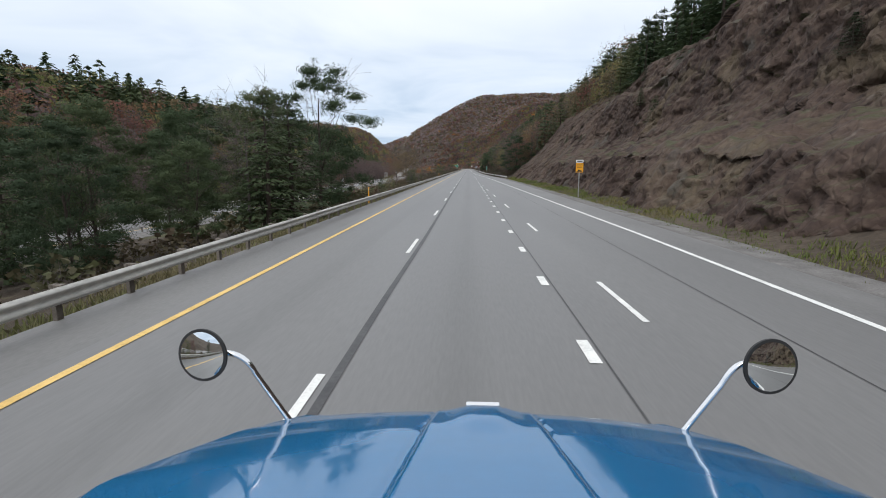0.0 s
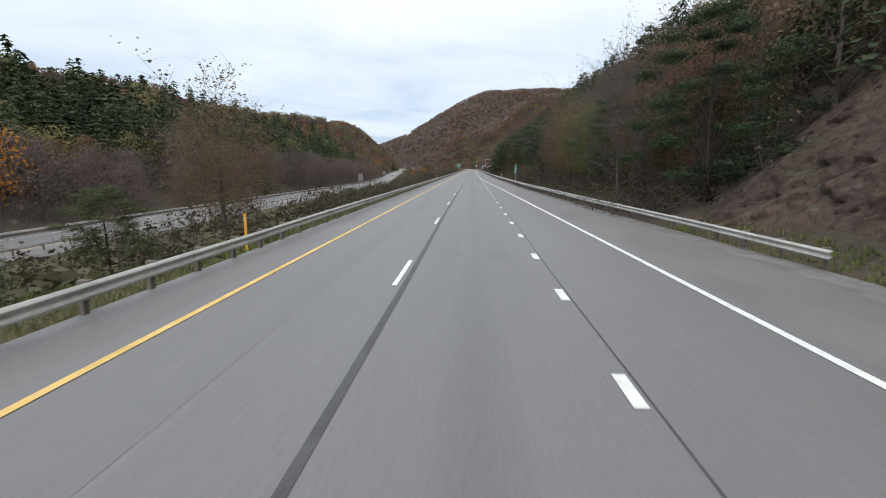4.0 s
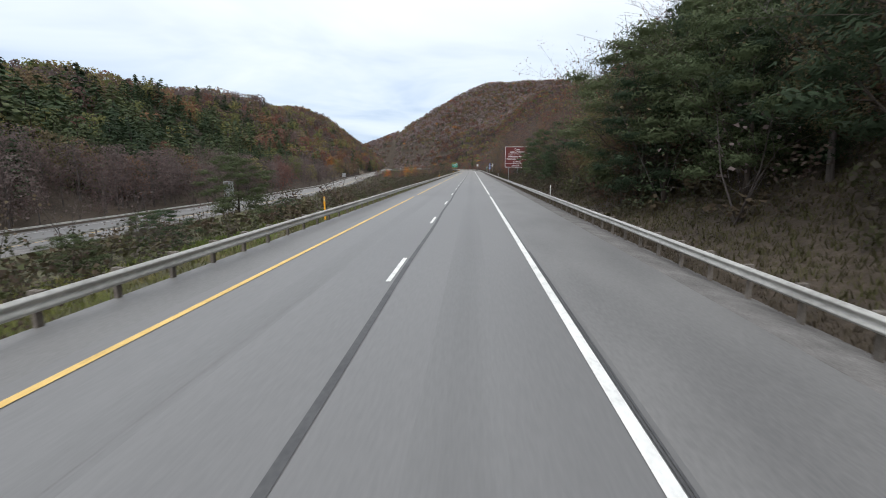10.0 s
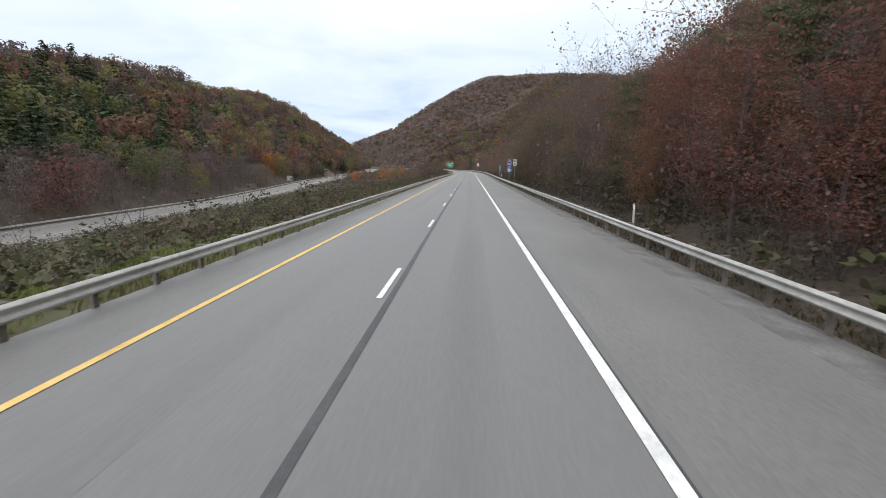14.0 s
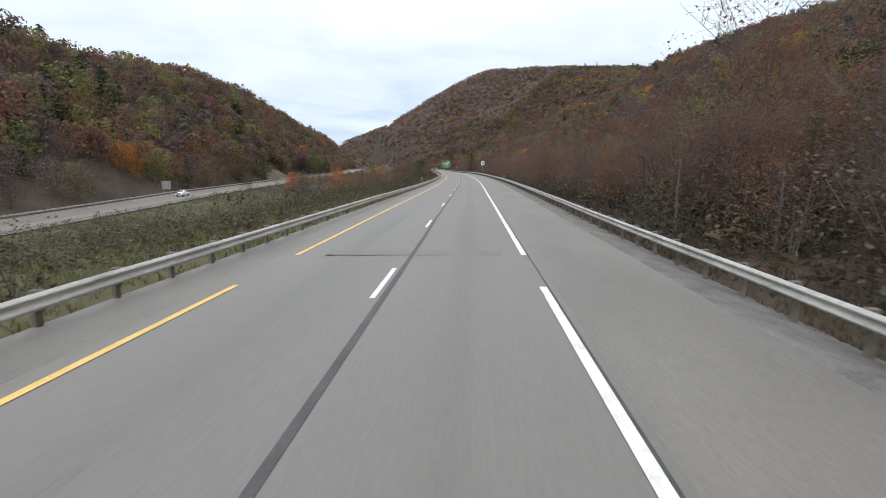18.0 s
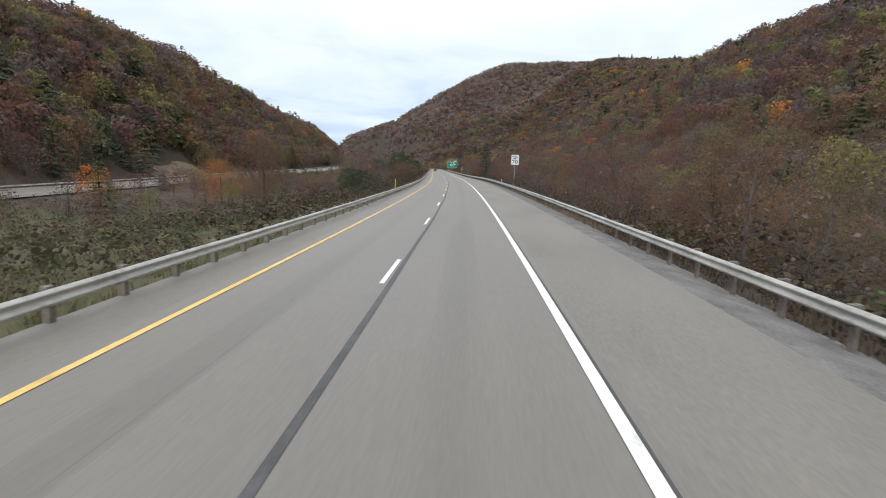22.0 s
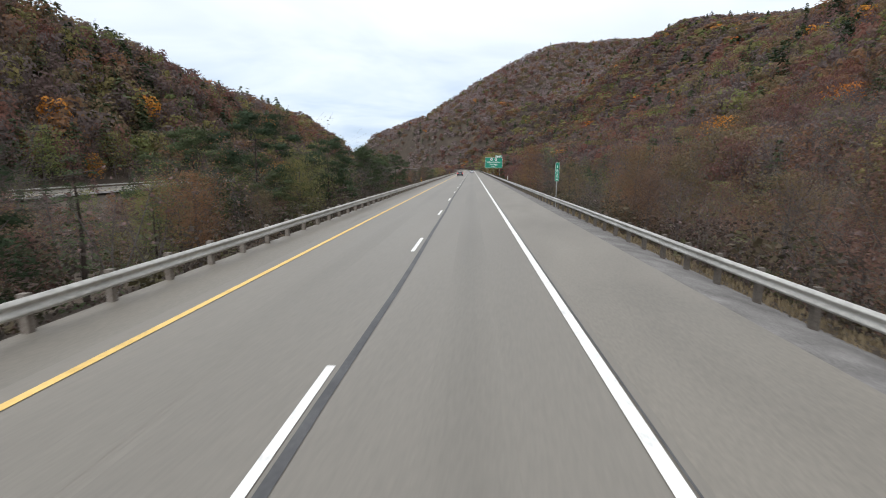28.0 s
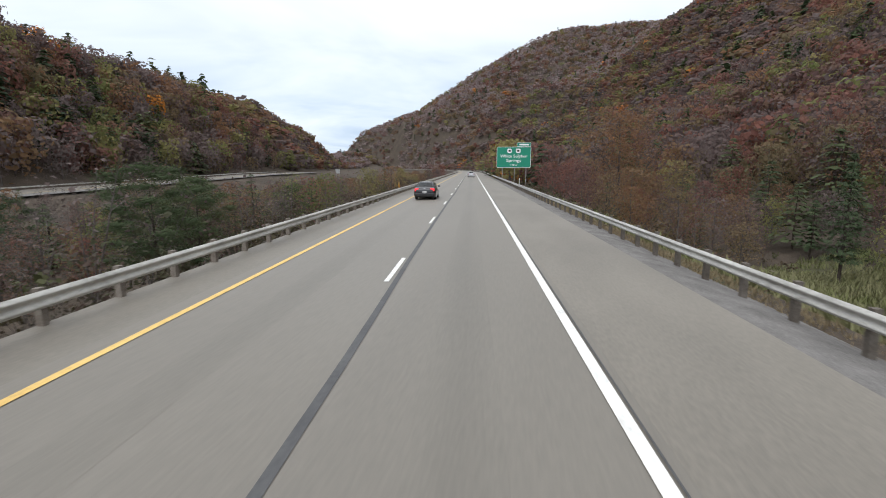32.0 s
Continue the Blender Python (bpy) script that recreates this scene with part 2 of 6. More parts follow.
def rod(p0, p1, r0, r1=None, n=10, bm=None):
    """A round bar between two points."""
    bm = bm or bmesh.new()
    p0, p1 = Vector(p0), Vector(p1)
    d = p1 - p0
    m = Matrix.Translation((p0 + p1) / 2) @ d.to_track_quat('Z', 'Y').to_matrix().to_4x4()
    bmesh.ops.create_cone(bm, cap_ends=True, segments=n, radius1=r0, radius2=r0 if r1 is None else r1, depth=d.length, matrix=m)
    return bm


def strip(name, ss, offs, zs, mat, smooth=True):
    """A ribbon along the road: columns at offs (numbers or one value per s) and heights zs."""
    ss = np.asarray(ss, float)
    x, y, th = mid(ss)
    cols = []
    for o, z in zip(offs, zs):
        o = np.broadcast_to(o, ss.shape)
        z = np.broadcast_to(z, ss.shape)
        cols.append(np.stack([x + o * np.cos(th), y + o * np.sin(th), z + o * tilt(ss)], 1))
    v = np.stack(cols, 1)
    n, k = v.shape[:2]
    i = np.arange(n - 1)[:, None] * k + np.arange(k - 1)[None]
    f = np.stack([i, i + 1, i + k + 1, i + k], -1).reshape(-1, 4)
    return mesh_np(name, v.reshape(-1, 3), f, mat, smooth=smooth)


def smooth01(t):
    t = np.clip(t, 0, 1)
    return t * t * (3 - 2 * t)


_rng = np.random.default_rng(7)
_LAT = _rng.random((64, 64))


def vnoise(x, y):
    """Smooth value noise, period 64."""
    x, y = np.asarray(x, float), np.asarray(y, float)
    xi, yi = np.floor(x).astype(int), np.floor(y).astype(int)
    fx, fy = smooth01(x - xi), smooth01(y - yi)
    g = lambda a, b: _LAT[a % 64, b % 64]
    return (g(xi, yi) * (1 - fx) + g(xi + 1, yi) * fx) * (1 - fy) + (g(xi, yi + 1) * (1 - fx) + g(xi + 1, yi + 1) * fx) * fy


# ---- the land ----
def xo(y):
    """Middle of the opposite carriageway, which lies lower across a wide median."""
    return np.interp(y, (-700, 100, 200, 300, 425, 560, 660, 760, 860, 960, 1035, 1200, 1500), (-52, -52, -55, -59, -63, -78, -90, -101, -110, -120, -132, -158, -235))


def zo(y):
    """Height of the opposite carriageway."""
    return np.interp(y, (-100, 200, 300, 425, 480, 550, 590, 622, 660, 720, 750, 800, 950, 1100, 1300), (-6.2, -6.4, -6.8, -7.2, -7.4, -7.7, -7.2, -6.6, -5.8, -5.2, -5.0, -4.3, -2.6, -0.5, 0.0))


def right_edge(s):
    """Offset of the right edge line."""
    return np.interp(s, (-60, 20, 106, 176, 204, 228, 250), (7.3, 7.1, 5.5, 3.6, 2.65, 1.92, 1.82))


def right_rail(s):
    """Offset of the right guardrail."""
    return np.interp(s, (128, 150, 185, 218, 240, 280), (10.0, 8.9, 7.6, 7.1, 6.65, 6.6))


def right_shoulder(s):
    """Offset of the right edge of the asphalt."""
    return np.where(np.asarray(s) < 100, 9.0, np.minimum(9.0, right_rail(s) - 1.3))


def ridge_left(y):
    return np.interp(y, (-400, 0, 250, 380, 460, 540, 640, 680, 740, 777, 860, 910, 944, 1000, 1030, 1080, 1140, 1250, 1380, 1500), (24, 29, 35, 34, 31, 38, 49, 52, 52, 55, 58, 57, 52, 46, 41, 40, 44, 42, 33, 12))


def ridge_right(y):
    return np.interp(y, (-400, 700, 940, 1060, 1115, 1190, 1300, 1430, 1500, 1560, 1740, 1950, 2300), (60, 85, 108, 106, 109, 112, 138, 174, 177, 180, 195, 200, 200))


def ground(x, y):
    """Height of the land."""
    x, y = np.asarray(x, float), np.asarray(y, float)
    u = x - xc(y)
    uf = x + TH1 * np.clip(y - 658, 0, 5000)
    o, oz = xo(y), zo(y)
    n = vnoise(x / 40, y / 40) - 0.5
    n2 = vnoise(x / 11 + 7, y / 11) - 0.5
    # left of the opposite carriageway
    crest = np.interp(y, (1000, 1330, 1600), (-200, -245, -330))
    tl = (o - 8.5 - x) / (o - 8.5 - crest)
    lo = oz - 0.3 + (ridge_left(y) - oz) * np.sin(np.clip(tl, 0, 1) * np.pi / 2) ** 1.15
    lo = lo - np.clip(crest - 30 - x, 0, 1000) * 0.25
    lo = lo + smooth01(tl * 6) * (n * 9 + n2 * 2.0)
    # between the carriageways
    w = np.clip((-7.6 - u) / np.maximum(-7.6 - (o + 8.5 - xc(y)), 1), 0, 1)
    dip = np.interp(y, (-50, 150, 300, 520, 600, 800, 1000), (1.0, 0.8, 0.6, 0.3, 2.0, 5.0, 5.5))
    me = -0.3 + w * oz - dip * np.sin(np.pi * w) ** 0.8 + np.sin(np.pi * w) * n2 * 0.8
    # right: cut slope beside the road, then the far ridge
    rs = np.interp(y, (-400, 128, 150, 185, 240, 280), (10.5, 10.9, 10.0, 8.8, 7.8, 7.7))
    a = np.interp(y, (-400, 0, 250, 400, 470, 520, 600, 700, 1000), (31, 31, 26, 26, 11, 3, -5, -7, -3))
    ur = u - rs
    cut = a * smooth01(ur / np.interp(y, (400, 520, 560), (44, 40, 12))) ** 0.8
    far = (ridge_right(y) - a) * smooth01((uf - rs - np.interp(y, (400, 560, 800, 1100), (40, 30, 22, 18))) / 245.0)
    low = np.interp(y, (120, 170), (-0.35, -0.72))
    ri = low + cut + far + smooth01(ur / 25) * (n * 6 + n2 * 2.0)
    z = np.where(u > rs, ri, np.where(u > 0, low, np.where(u > -7.6, -0.35, np.where(x > o + 8.5, me, np.where(x > o - 8.5, oz - 0.3, lo)))))
    z = z + np.clip(u, -9, 9) * tilt(y) * np.where(np.abs(u) < 9, 1, np.clip(1 - (np.abs(u) - 9) / 6, 0, 1))
    # the mountain ahead
    hm = np.interp(x, (-1400, -700, -520, -372, -300, -235, -173, -70, 40, 130, 320, 450, 700, 1500), (20, 15, 30, 76, 102, 131, 166, 229, 273, 280, 284, 279, 290, 200)) - 8
    mt = hm - 0.40 * np.clip(1940 - y, 0, 5000) - 0.12 * np.clip(y - 1960, 0, 5000)
    mt = mt + (vnoise(x / 150 + 3, y / 150) - 0.5) * 60 * smooth01((1940 - y) / 200) + n * 10
    k = 14.0
    d = np.clip((mt - z) / k, -30, 30)
    far_in = smooth01((y - 1050) / 150) * smooth01((np.abs(u) - 12) / 60)
    return z + far_in * k * np.log1p(np.exp(d))


gx = np.unique(np.round(np.concatenate([np.arange(-130, 70, 2.0), np.arange(-420, -130, 8.0), np.arange(70, 420, 8.0),
                                        np.arange(-1600, -420, 40.0), np.arange(420, 1700, 40.0), [-4500, -3500, -2500, 2500, 3500, 4500]]), 3))
gy = np.unique(np.round(np.concatenate([np.arange(-120, 1160, 4.0), np.arange(1160, 2100, 10.0), np.arange(2100, 2600, 50.0),
                                        [-4500, -3000, -2000, -1200, -700, -400, -250, 2800, 3300, 4000, 4800]]), 3))
GX, GY = np.meshgrid(gx, gy)
GZ = ground(np.clip(GX, -1600, 1700), np.clip(GY, -600, 2600))
nx, ny = len(gx), len(gy)
ii = (np.arange(ny - 1)[:, None] * nx + np.arange(nx - 1)[None]).ravel()
land = new("ground", mesh_np("ground", np.stack([GX, GY, GZ], -1).reshape(-1, 3), np.stack([ii, ii + 1, ii + nx + 1, ii + nx], 1), M_FLOOR, smooth=True))
land.data.materials.append(M_GRASS)
fx, fy = (GX[:-1, :-1] + GX[1:, 1:]).ravel() / 2, (GY[:-1, :-1] + GY[1:, 1:]).ravel() / 2
grassy = (fx > xo(fy) + 6) & (fx - xc(fy) < -7) & (fy > 60) & (fy < 690)
grassy |= (fx - xc(fy) > 8) & (fx - xc(fy) < 36) & (fy > 862) & (fy < 948)
land.data.polygons.foreach_set("material_index", grassy.astype(np.int32))
tagged(land, "wooded valley floor and hillsides under brown leaf litter", "ground", kind="structure")

# a bare cut of tan soil and broken rock beyond the opposite carriageway
M_SOIL = surface("tan_soil", ((0.065, 0.05, 0.038), (0.115, 0.087, 0.064), (0.2, 0.155, 0.11), (0.085, 0.067, 0.05)), 0.35, 0.95, 0, 0.9, 9, dist=0.2)
bx_, by_ = np.meshgrid(np.linspace(0, 1, 26), np.arange(772, 812.1, 0.6))
edge_ = np.sin(np.clip((by_ - 772) / 40, 0, 1) * np.pi) ** 0.6
px_ = xo(by_) - 8.8 - bx_ * (1.5 + 4.2 * edge_ * (0.6 + 0.8 * vnoise(by_ / 5, by_ * 0)))
lump = 0.15 + 0.9 * edge_ * np.sin(bx_ * np.pi) ** 0.7 * (0.35 + vnoise(px_ / 1.7, by_ / 2.1)) - 0.7 * (bx_ > 0.97)
ii = (np.arange(bx_.shape[0] - 1)[:, None] * 26 + np.arange(25)[None]).ravel()
tagged(new("soil_bank", mesh_np("soil_bank", np.stack([px_, by_, ground(px_, by_) + lump], -1).reshape(-1, 3), np.stack([ii, ii + 26, ii + 27, ii + 1], 1), M_SOIL)),
       "bare tan soil and broken rock on the bank", "earth bank", kind="structure")

# ---- road ----
SS = np.concatenate([np.arange(-80, 1100, 2.5), np.arange(1100, 1700, 10.0)])
road = tagged(new("road", strip("road", SS, (-5.75, -1.8, np.minimum(right_edge(SS), 1.9), right_edge(SS) + 0.3), (-0.046, 0.0, 0.0, -0.05), M_ASPHALT)),
              "worn grey asphalt motorway carriageway", "road", kind="structure")
sh_l = tagged(new("shoulder_left", strip("shoulder_left", SS, (-7.8, -7.3, -5.75), (-0.36, -0.02, -0.05), M_SHOULDER)),
              "narrow grey asphalt shoulder beside the guardrail", "shoulder", kind="structure")
rsh = right_shoulder(SS)
sh_r = tagged(new("shoulder_right", strip("shoulder_right", SS, (right_edge(SS) + 0.3, rsh), (-0.054, -0.05 - 0.034 * (rsh - right_edge(SS) - 0.3)), M_SHOULDER)),
              "wide grey asphalt shoulder", "shoulder", kind="structure")
zr = -0.05 - 0.034 * (rsh - right_edge(SS) - 0.3)
drop = np.interp(SS, (120, 170), (0, 1))
gravel = tagged(new("gravel_edge", strip("gravel_edge", SS, (rsh - 0.02, rsh + 0.7, rsh + 1.45, rsh + 2.3), (zr - 0.006, zr - 0.03 - 0.06 * drop, zr - 0.06 - 0.22 * drop, zr - 0.35 - 0.25 * drop), M_GRAVEL)),
                "dark grey gravel strip along the shoulder", "gravel", kind="structure")
SO = np.arange(-80, 1180, 6.0)


def opp(name, o0, o1, z0, z1, mat, ys=SO):
    """A ribbon along the opposite carriageway."""
    c, z = xo(ys), zo(ys)
    v = np.stack([np.stack([c + o0, ys, z + z0], 1), np.stack([c + o1, ys, z + z1], 1)], 1)
    i = np.arange(len(ys) - 1) * 2
    return mesh_np(name, v.reshape(-1, 3), np.stack([i, i + 1, i + 3, i + 2], 1), mat, smooth=True)


tagged(new("opposite_road", opp("opposite_road", -6.6, 6.6, 0.0, 0.0, M_ASPHALT)), "pale grey asphalt of the opposite carriageway", "road", kind="structure")
tagged(new("opposite_shoulder", opp("opposite_shoulder", 6.6, 9.3, 0.0, -0.16, M_GRAVEL)), "grey gravel shoulder of the opposite carriageway", "gravel", kind="structure")


def paint(name, s0, s1, off, w, mat, z=0.012, step=2.5, label="", cat="road marking"):
    """A painted line on the road; off may be a function of s."""
    n = max(2, int((s1 - s0) / step) + 1)
    ss = np.linspace(s0, s1, n)
    o = off(ss) if callable(off) else np.full(n, off)
    crown = np.interp(o, (-5.75, -1.8, 1.9), (-0.046, 0, 0)) + np.where(o > 1.9, -0.05 * (o - 1.9) / np.maximum(right_edge(ss) + 0.3 - 1.9, 0.3), 0)
    return tagged(new(name, strip(name, ss, (o - w / 2, o + w / 2), (crown + z, crown + z), mat)), label, cat, kind="structure")


# both edge lines stop for three metres at patched joints
for s0, s1 in ((-80, 329.8), (333.0, 516.0), (520.0, 701.3), (704.4, 890.4), (893.2, 1690)):
    paint("edge_line_yellow", s0, s1, -5.28, 0.15, M_YELLOW, label="solid yellow left edge line, slightly worn")
    paint("edge_line_white", s0, s1, right_edge, 0.17, M_WHITE, label="solid white right edge line")
DASH0 = 18.1 - 1.52


# ---- trees: shapes as numpy quads ----
def tube_q(pts, rad, n):
    """Quads of a tapered tube along points."""
    pts = np.asarray(pts, float)
    d = np.gradient(pts, axis=0)
    d /= np.linalg.norm(d, axis=1)[:, None] + 1e-9
    a = np.where(np.abs(d[:, 2:3]) > 0.9, np.array([[1.0, 0, 0]]), np.array([[0, 0, 1.0]]))
    e1 = np.cross(d, a)
    e1 /= np.linalg.norm(e1, axis=1)[:, None] + 1e-9
    e2 = np.cross(d, e1)
    t = np.arange(n) * 2 * np.pi / n
    r = np.asarray(rad, float)[:, None, None]
    v = pts[:, None] + r * (np.cos(t)[None, :, None] * e1[:, None] + np.sin(t)[None, :, None] * e2[:, None])
    k = len(pts)
    i = np.arange(k - 1)[:, None] * n + np.arange(n)[None]
    j = np.arange(k - 1)[:, None] * n + (np.arange(n)[None] + 1) % n
    return v.reshape(-1, 3), np.stack([i, j, j + n, i + n], -1).reshape(-1, 4)


def cards_q(c, size, g, flat=0.0, aspect=1.0):
    """Leaf clumps: one bent quad at each point, turned at random (flat: nearer to level)."""
    n = len(c)
    nz = g.normal(size=(n, 3))
    nz[:, 2] = np.abs(nz[:, 2]) + flat * 2
    nz /= np.linalg.norm(nz, axis=1)[:, None]
    a = g.normal(size=(n, 3))
    e1 = np.cross(nz, a)
    e1 /= np.linalg.norm(e1, axis=1)[:, None]
    e2 = np.cross(nz, e1)
    s = np.broadcast_to(size, n)[:, None] * g.uniform(0.6, 1.3, (n, 1))
    w = s * aspect
    j = lambda: g.uniform(0.55, 1.25, (n, 1))
    v = np.stack([c - e1 * s * j() - e2 * w * j(), c + e1 * s * j() - e2 * w * j() + nz * s * 0.2,
                  c + e1 * s * j() + e2 * w * j(), c - e1 * s * j() + e2 * w * j() + nz * s * 0.3], 1)
    return v.reshape(-1, 3), np.arange(n * 4).reshape(n, 4)


def facing_q(c, nrm, half, g, aspect=0.8, along=None):
    """Quads at c that face along nrm, roughly; along: the way their longer side runs."""
    n = len(c)
    nrm = nrm + g.normal(0, 0.16, (n, 3))
    nrm /= np.linalg.norm(nrm, axis=1)[:, None] + 1e-9
    a = g.normal(size=(n, 3)) if along is None else along
    e2 = np.cross(nrm, a)
    e2 /= np.linalg.norm(e2, axis=1)[:, None] + 1e-9
    e1 = np.cross(e2, nrm)
    s = np.broadcast_to(half, n)[:, None] * g.uniform(0.65, 1.3, (n, 1))
    j = lambda: g.uniform(0.45, 1.2, (n, 1))
    w = s * aspect
    v = np.stack([c - e1 * s * j() - e2 * w * j(), c + e1 * s * j() - e2 * w * j(), c + e1 * s * j() + e2 * w * j(), c - e1 * s * j() + e2 * w * j()], 1)
    return v.reshape(-1, 3), np.arange(n * 4).reshape(n, 4)


def lobed_crown(seed, h, n, half, lobes=9, low=0.28, wide=0.27, flat=1.0, long=1.0, deep=0.7, tight=1.0):
    """A crown of rounded leaf masses: small faces over the skins of several lobes."""
    g = np.random.default_rng(seed)
    f = low + (0.92 - low) * (np.arange(lobes) + g.random(lobes)) / lobes
    prof = np.sin(np.clip((f - low + 0.14) / (1.12 - low), 0, 1) * np.pi) ** 0.6
    az = np.arange(lobes) * 2.4 + g.uniform(-0.5, 0.5, lobes)
    rad = h * wide * prof * g.uniform(0.25, 0.8, lobes)
    c = np.stack([np.cos(az) * rad, np.sin(az) * rad, f * h], 1)
    r = h * wide * tight * g.uniform(0.34, 0.6, lobes) * (0.75 + 0.4 * prof)
    if tight < 1:
        c[:, :2] *= 1.0 + 0.45 * g.random((lobes, 1))
    k = g.integers(0, lobes, n)
    d = g.normal(size=(n, 3))
    d[:, 2] = d[:, 2] * 0.9 + 0.25
    d /= np.linalg.norm(d, axis=1)[:, None]
    p = c[k] + d * (r[k] * g.uniform(deep, 1.06, n))[:, None] * np.array([1, 1, flat])
    p[:, 2] = np.minimum(p[:, 2], h * g.uniform(0.94, 1.0, n))
    return facing_q(p, d, half * long, g, 0.8 / long ** 2)


def twig_crown(seed, h, n, ln, wd, low=0.3, leafy=0.25, leaf=0.2):
    """A bare crown: upward-fanning twigs and a few last leaves."""
    g = np.random.default_rng(seed)
    f = g.uniform(low, 0.95, n)
    az = g.uniform(0, 2 * np.pi, n)
    R = h * 0.27 * np.sin(np.clip((f - low + 0.1) / (1.1 - low), 0, 1) * np.pi) ** 0.6
    out = g.uniform(0.1, 1.0, n) ** 0.7
    p = np.stack([np.cos(az) * R * out, np.sin(az) * R * out, f * h], 1)
    d = np.stack([np.cos(az) * 0.7, np.sin(az) * 0.7, g.uniform(0.5, 1.5, n)], 1) + g.normal(0, 0.25, (n, 3))
    d /= np.linalg.norm(d, axis=1)[:, None]
    a = facing_q(p, g.normal(size=(n, 3)), ln, g, wd / ln, d)
    m = int(n * leafy)
    b = facing_q(p[:m] + d[:m] * ln, g.normal(size=(m, 3)), leaf, g)
    return join_q([a, b])


def cone_crown(seed, h, n, half, radius=0.23, low=0.15, tiers=9, ragged=0.35, long=1.0):
    """A pine crown: drooping fans in uneven tiers."""
    g = np.random.default_rng(seed)
    f = low + (1 - low) * (g.integers(0, tiers, n) + g.uniform(0, 0.5, n)) / tiers
    az = g.uniform(0, 2 * np.pi, n)
    lump = 1 - ragged * 0.8 * (np.sin(az * 3 + np.floor(f * tiers) * 2.1) * 0.5 + 0.5)
    R = h * radius * (1.03 - f) ** 0.8 * (0.6 + 0.4 * np.clip((f - low + 0.1) * 5, 0, 1)) * lump
    out = g.uniform(0.25, 1.0, n) ** 0.6
    rad = np.stack([np.cos(az), np.sin(az), np.full(n, -0.18)], 1)
    p = np.stack([np.cos(az) * R * out, np.sin(az) * R * out, f * h - 0.12 * R * out], 1)
    nrm = np.stack([np.cos(az) * 0.55, np.sin(az) * 0.55, np.ones(n)], 1)
    return facing_q(p, nrm, half * long * (0.6 + 0.7 * (1 - f)), g, 0.6 / long ** 2, rad)


def join_q(lst):
    V, F, b = [], [], 0
    for v, f in lst:
        V.append(v)
        F.append(f + b)
        b += len(v)
    return np.concatenate(V), np.concatenate(F)


def broadleaf(seed, h=11.0, leaves=500, size=0.16, limbs=13, twigs=0, lod=0, low=0.3, wide=0.3):
    """A broad-leaved tree: forked limbs and a ragged crown. Returns bark and leaf quads."""
    g = np.random.default_rng(seed)
    n = (7, 4, 3)[lod]
    bend = g.normal(0, 0.03 * h, 2)
    zz = np.linspace(0, 0.9, 6 if lod == 0 else 3)
    tp = np.stack([bend[0] * zz ** 2, bend[1] * zz ** 2 + 0.01 * h * np.sin(zz * 5), zz * h], 1)
    r0 = 0.013 * h + 0.03
    bark = [tube_q(tp, r0 * (1.0 - 0.88 * zz), n)]
    ends = []
    for k in range(limbs):
        f = low + (0.88 - low) * (k + g.random()) / limbs
        p = np.array([np.interp(f, zz, tp[:, i]) for i in range(3)])
        az, el = g.uniform(0, 2 * np.pi), radians(g.uniform(25, 62))
        ln = h * wide * g.uniform(0.75, 1.25) * (1.15 - 0.75 * abs(f - 0.5))
        d = np.array([np.cos(az) * np.cos(el), np.sin(az) * np.cos(el), np.sin(el)])
        q = [p, p + d * ln * 0.5 + g.normal(0, 0.04 * ln, 3), p + d * ln + np.array([0, 0, 0.18 * ln]) + g.normal(0, 0.06 * ln, 3)]
        rl = max(0.012, r0 * 0.42 * (1.05 - f))
        if lod < 2:
            bark.append(tube_q(q, (rl, rl * 0.6, rl * 0.2), 4 if lod == 0 else 3))
        ends.append((q[2], ln))
        for m in range((4, 2, 1)[lod]):
            w = g.uniform(0.35, 0.95)
            b = q[0] + (q[2] - q[0]) * w
            e = b + (d + g.normal(0, 0.6, 3)) * ln * g.uniform(0.3, 0.55)
            if lod == 0:
                bark.append(tube_q([b, (b + e) / 2 + g.normal(0, 0.05, 3), e], (rl * 0.45, rl * 0.3, 0.008), 3))
                for _ in range(twigs):
                    s0 = b + (e - b) * g.uniform(0.2, 1.0)
                    s1 = s0 + g.normal(0, 0.28, 3) * ln * 0.5 + np.array([0, 0, 0.12 * ln])
                    bark.append(tube_q([s0, s1], (0.014, 0.004), 3))
            ends.append((e, ln * 0.6))
    ends.append((tp[-1], h * 0.15))
    c = np.array([e[0] for e in ends])
    w = np.array([e[1] for e in ends])
    pick = g.integers(0, len(c), leaves)
    pts = c[pick] + g.normal(size=(leaves, 3)) * (w[pick] * 0.2)[:, None]
    leaf = cards_q(pts, size, g)
    return join_q(bark), leaf


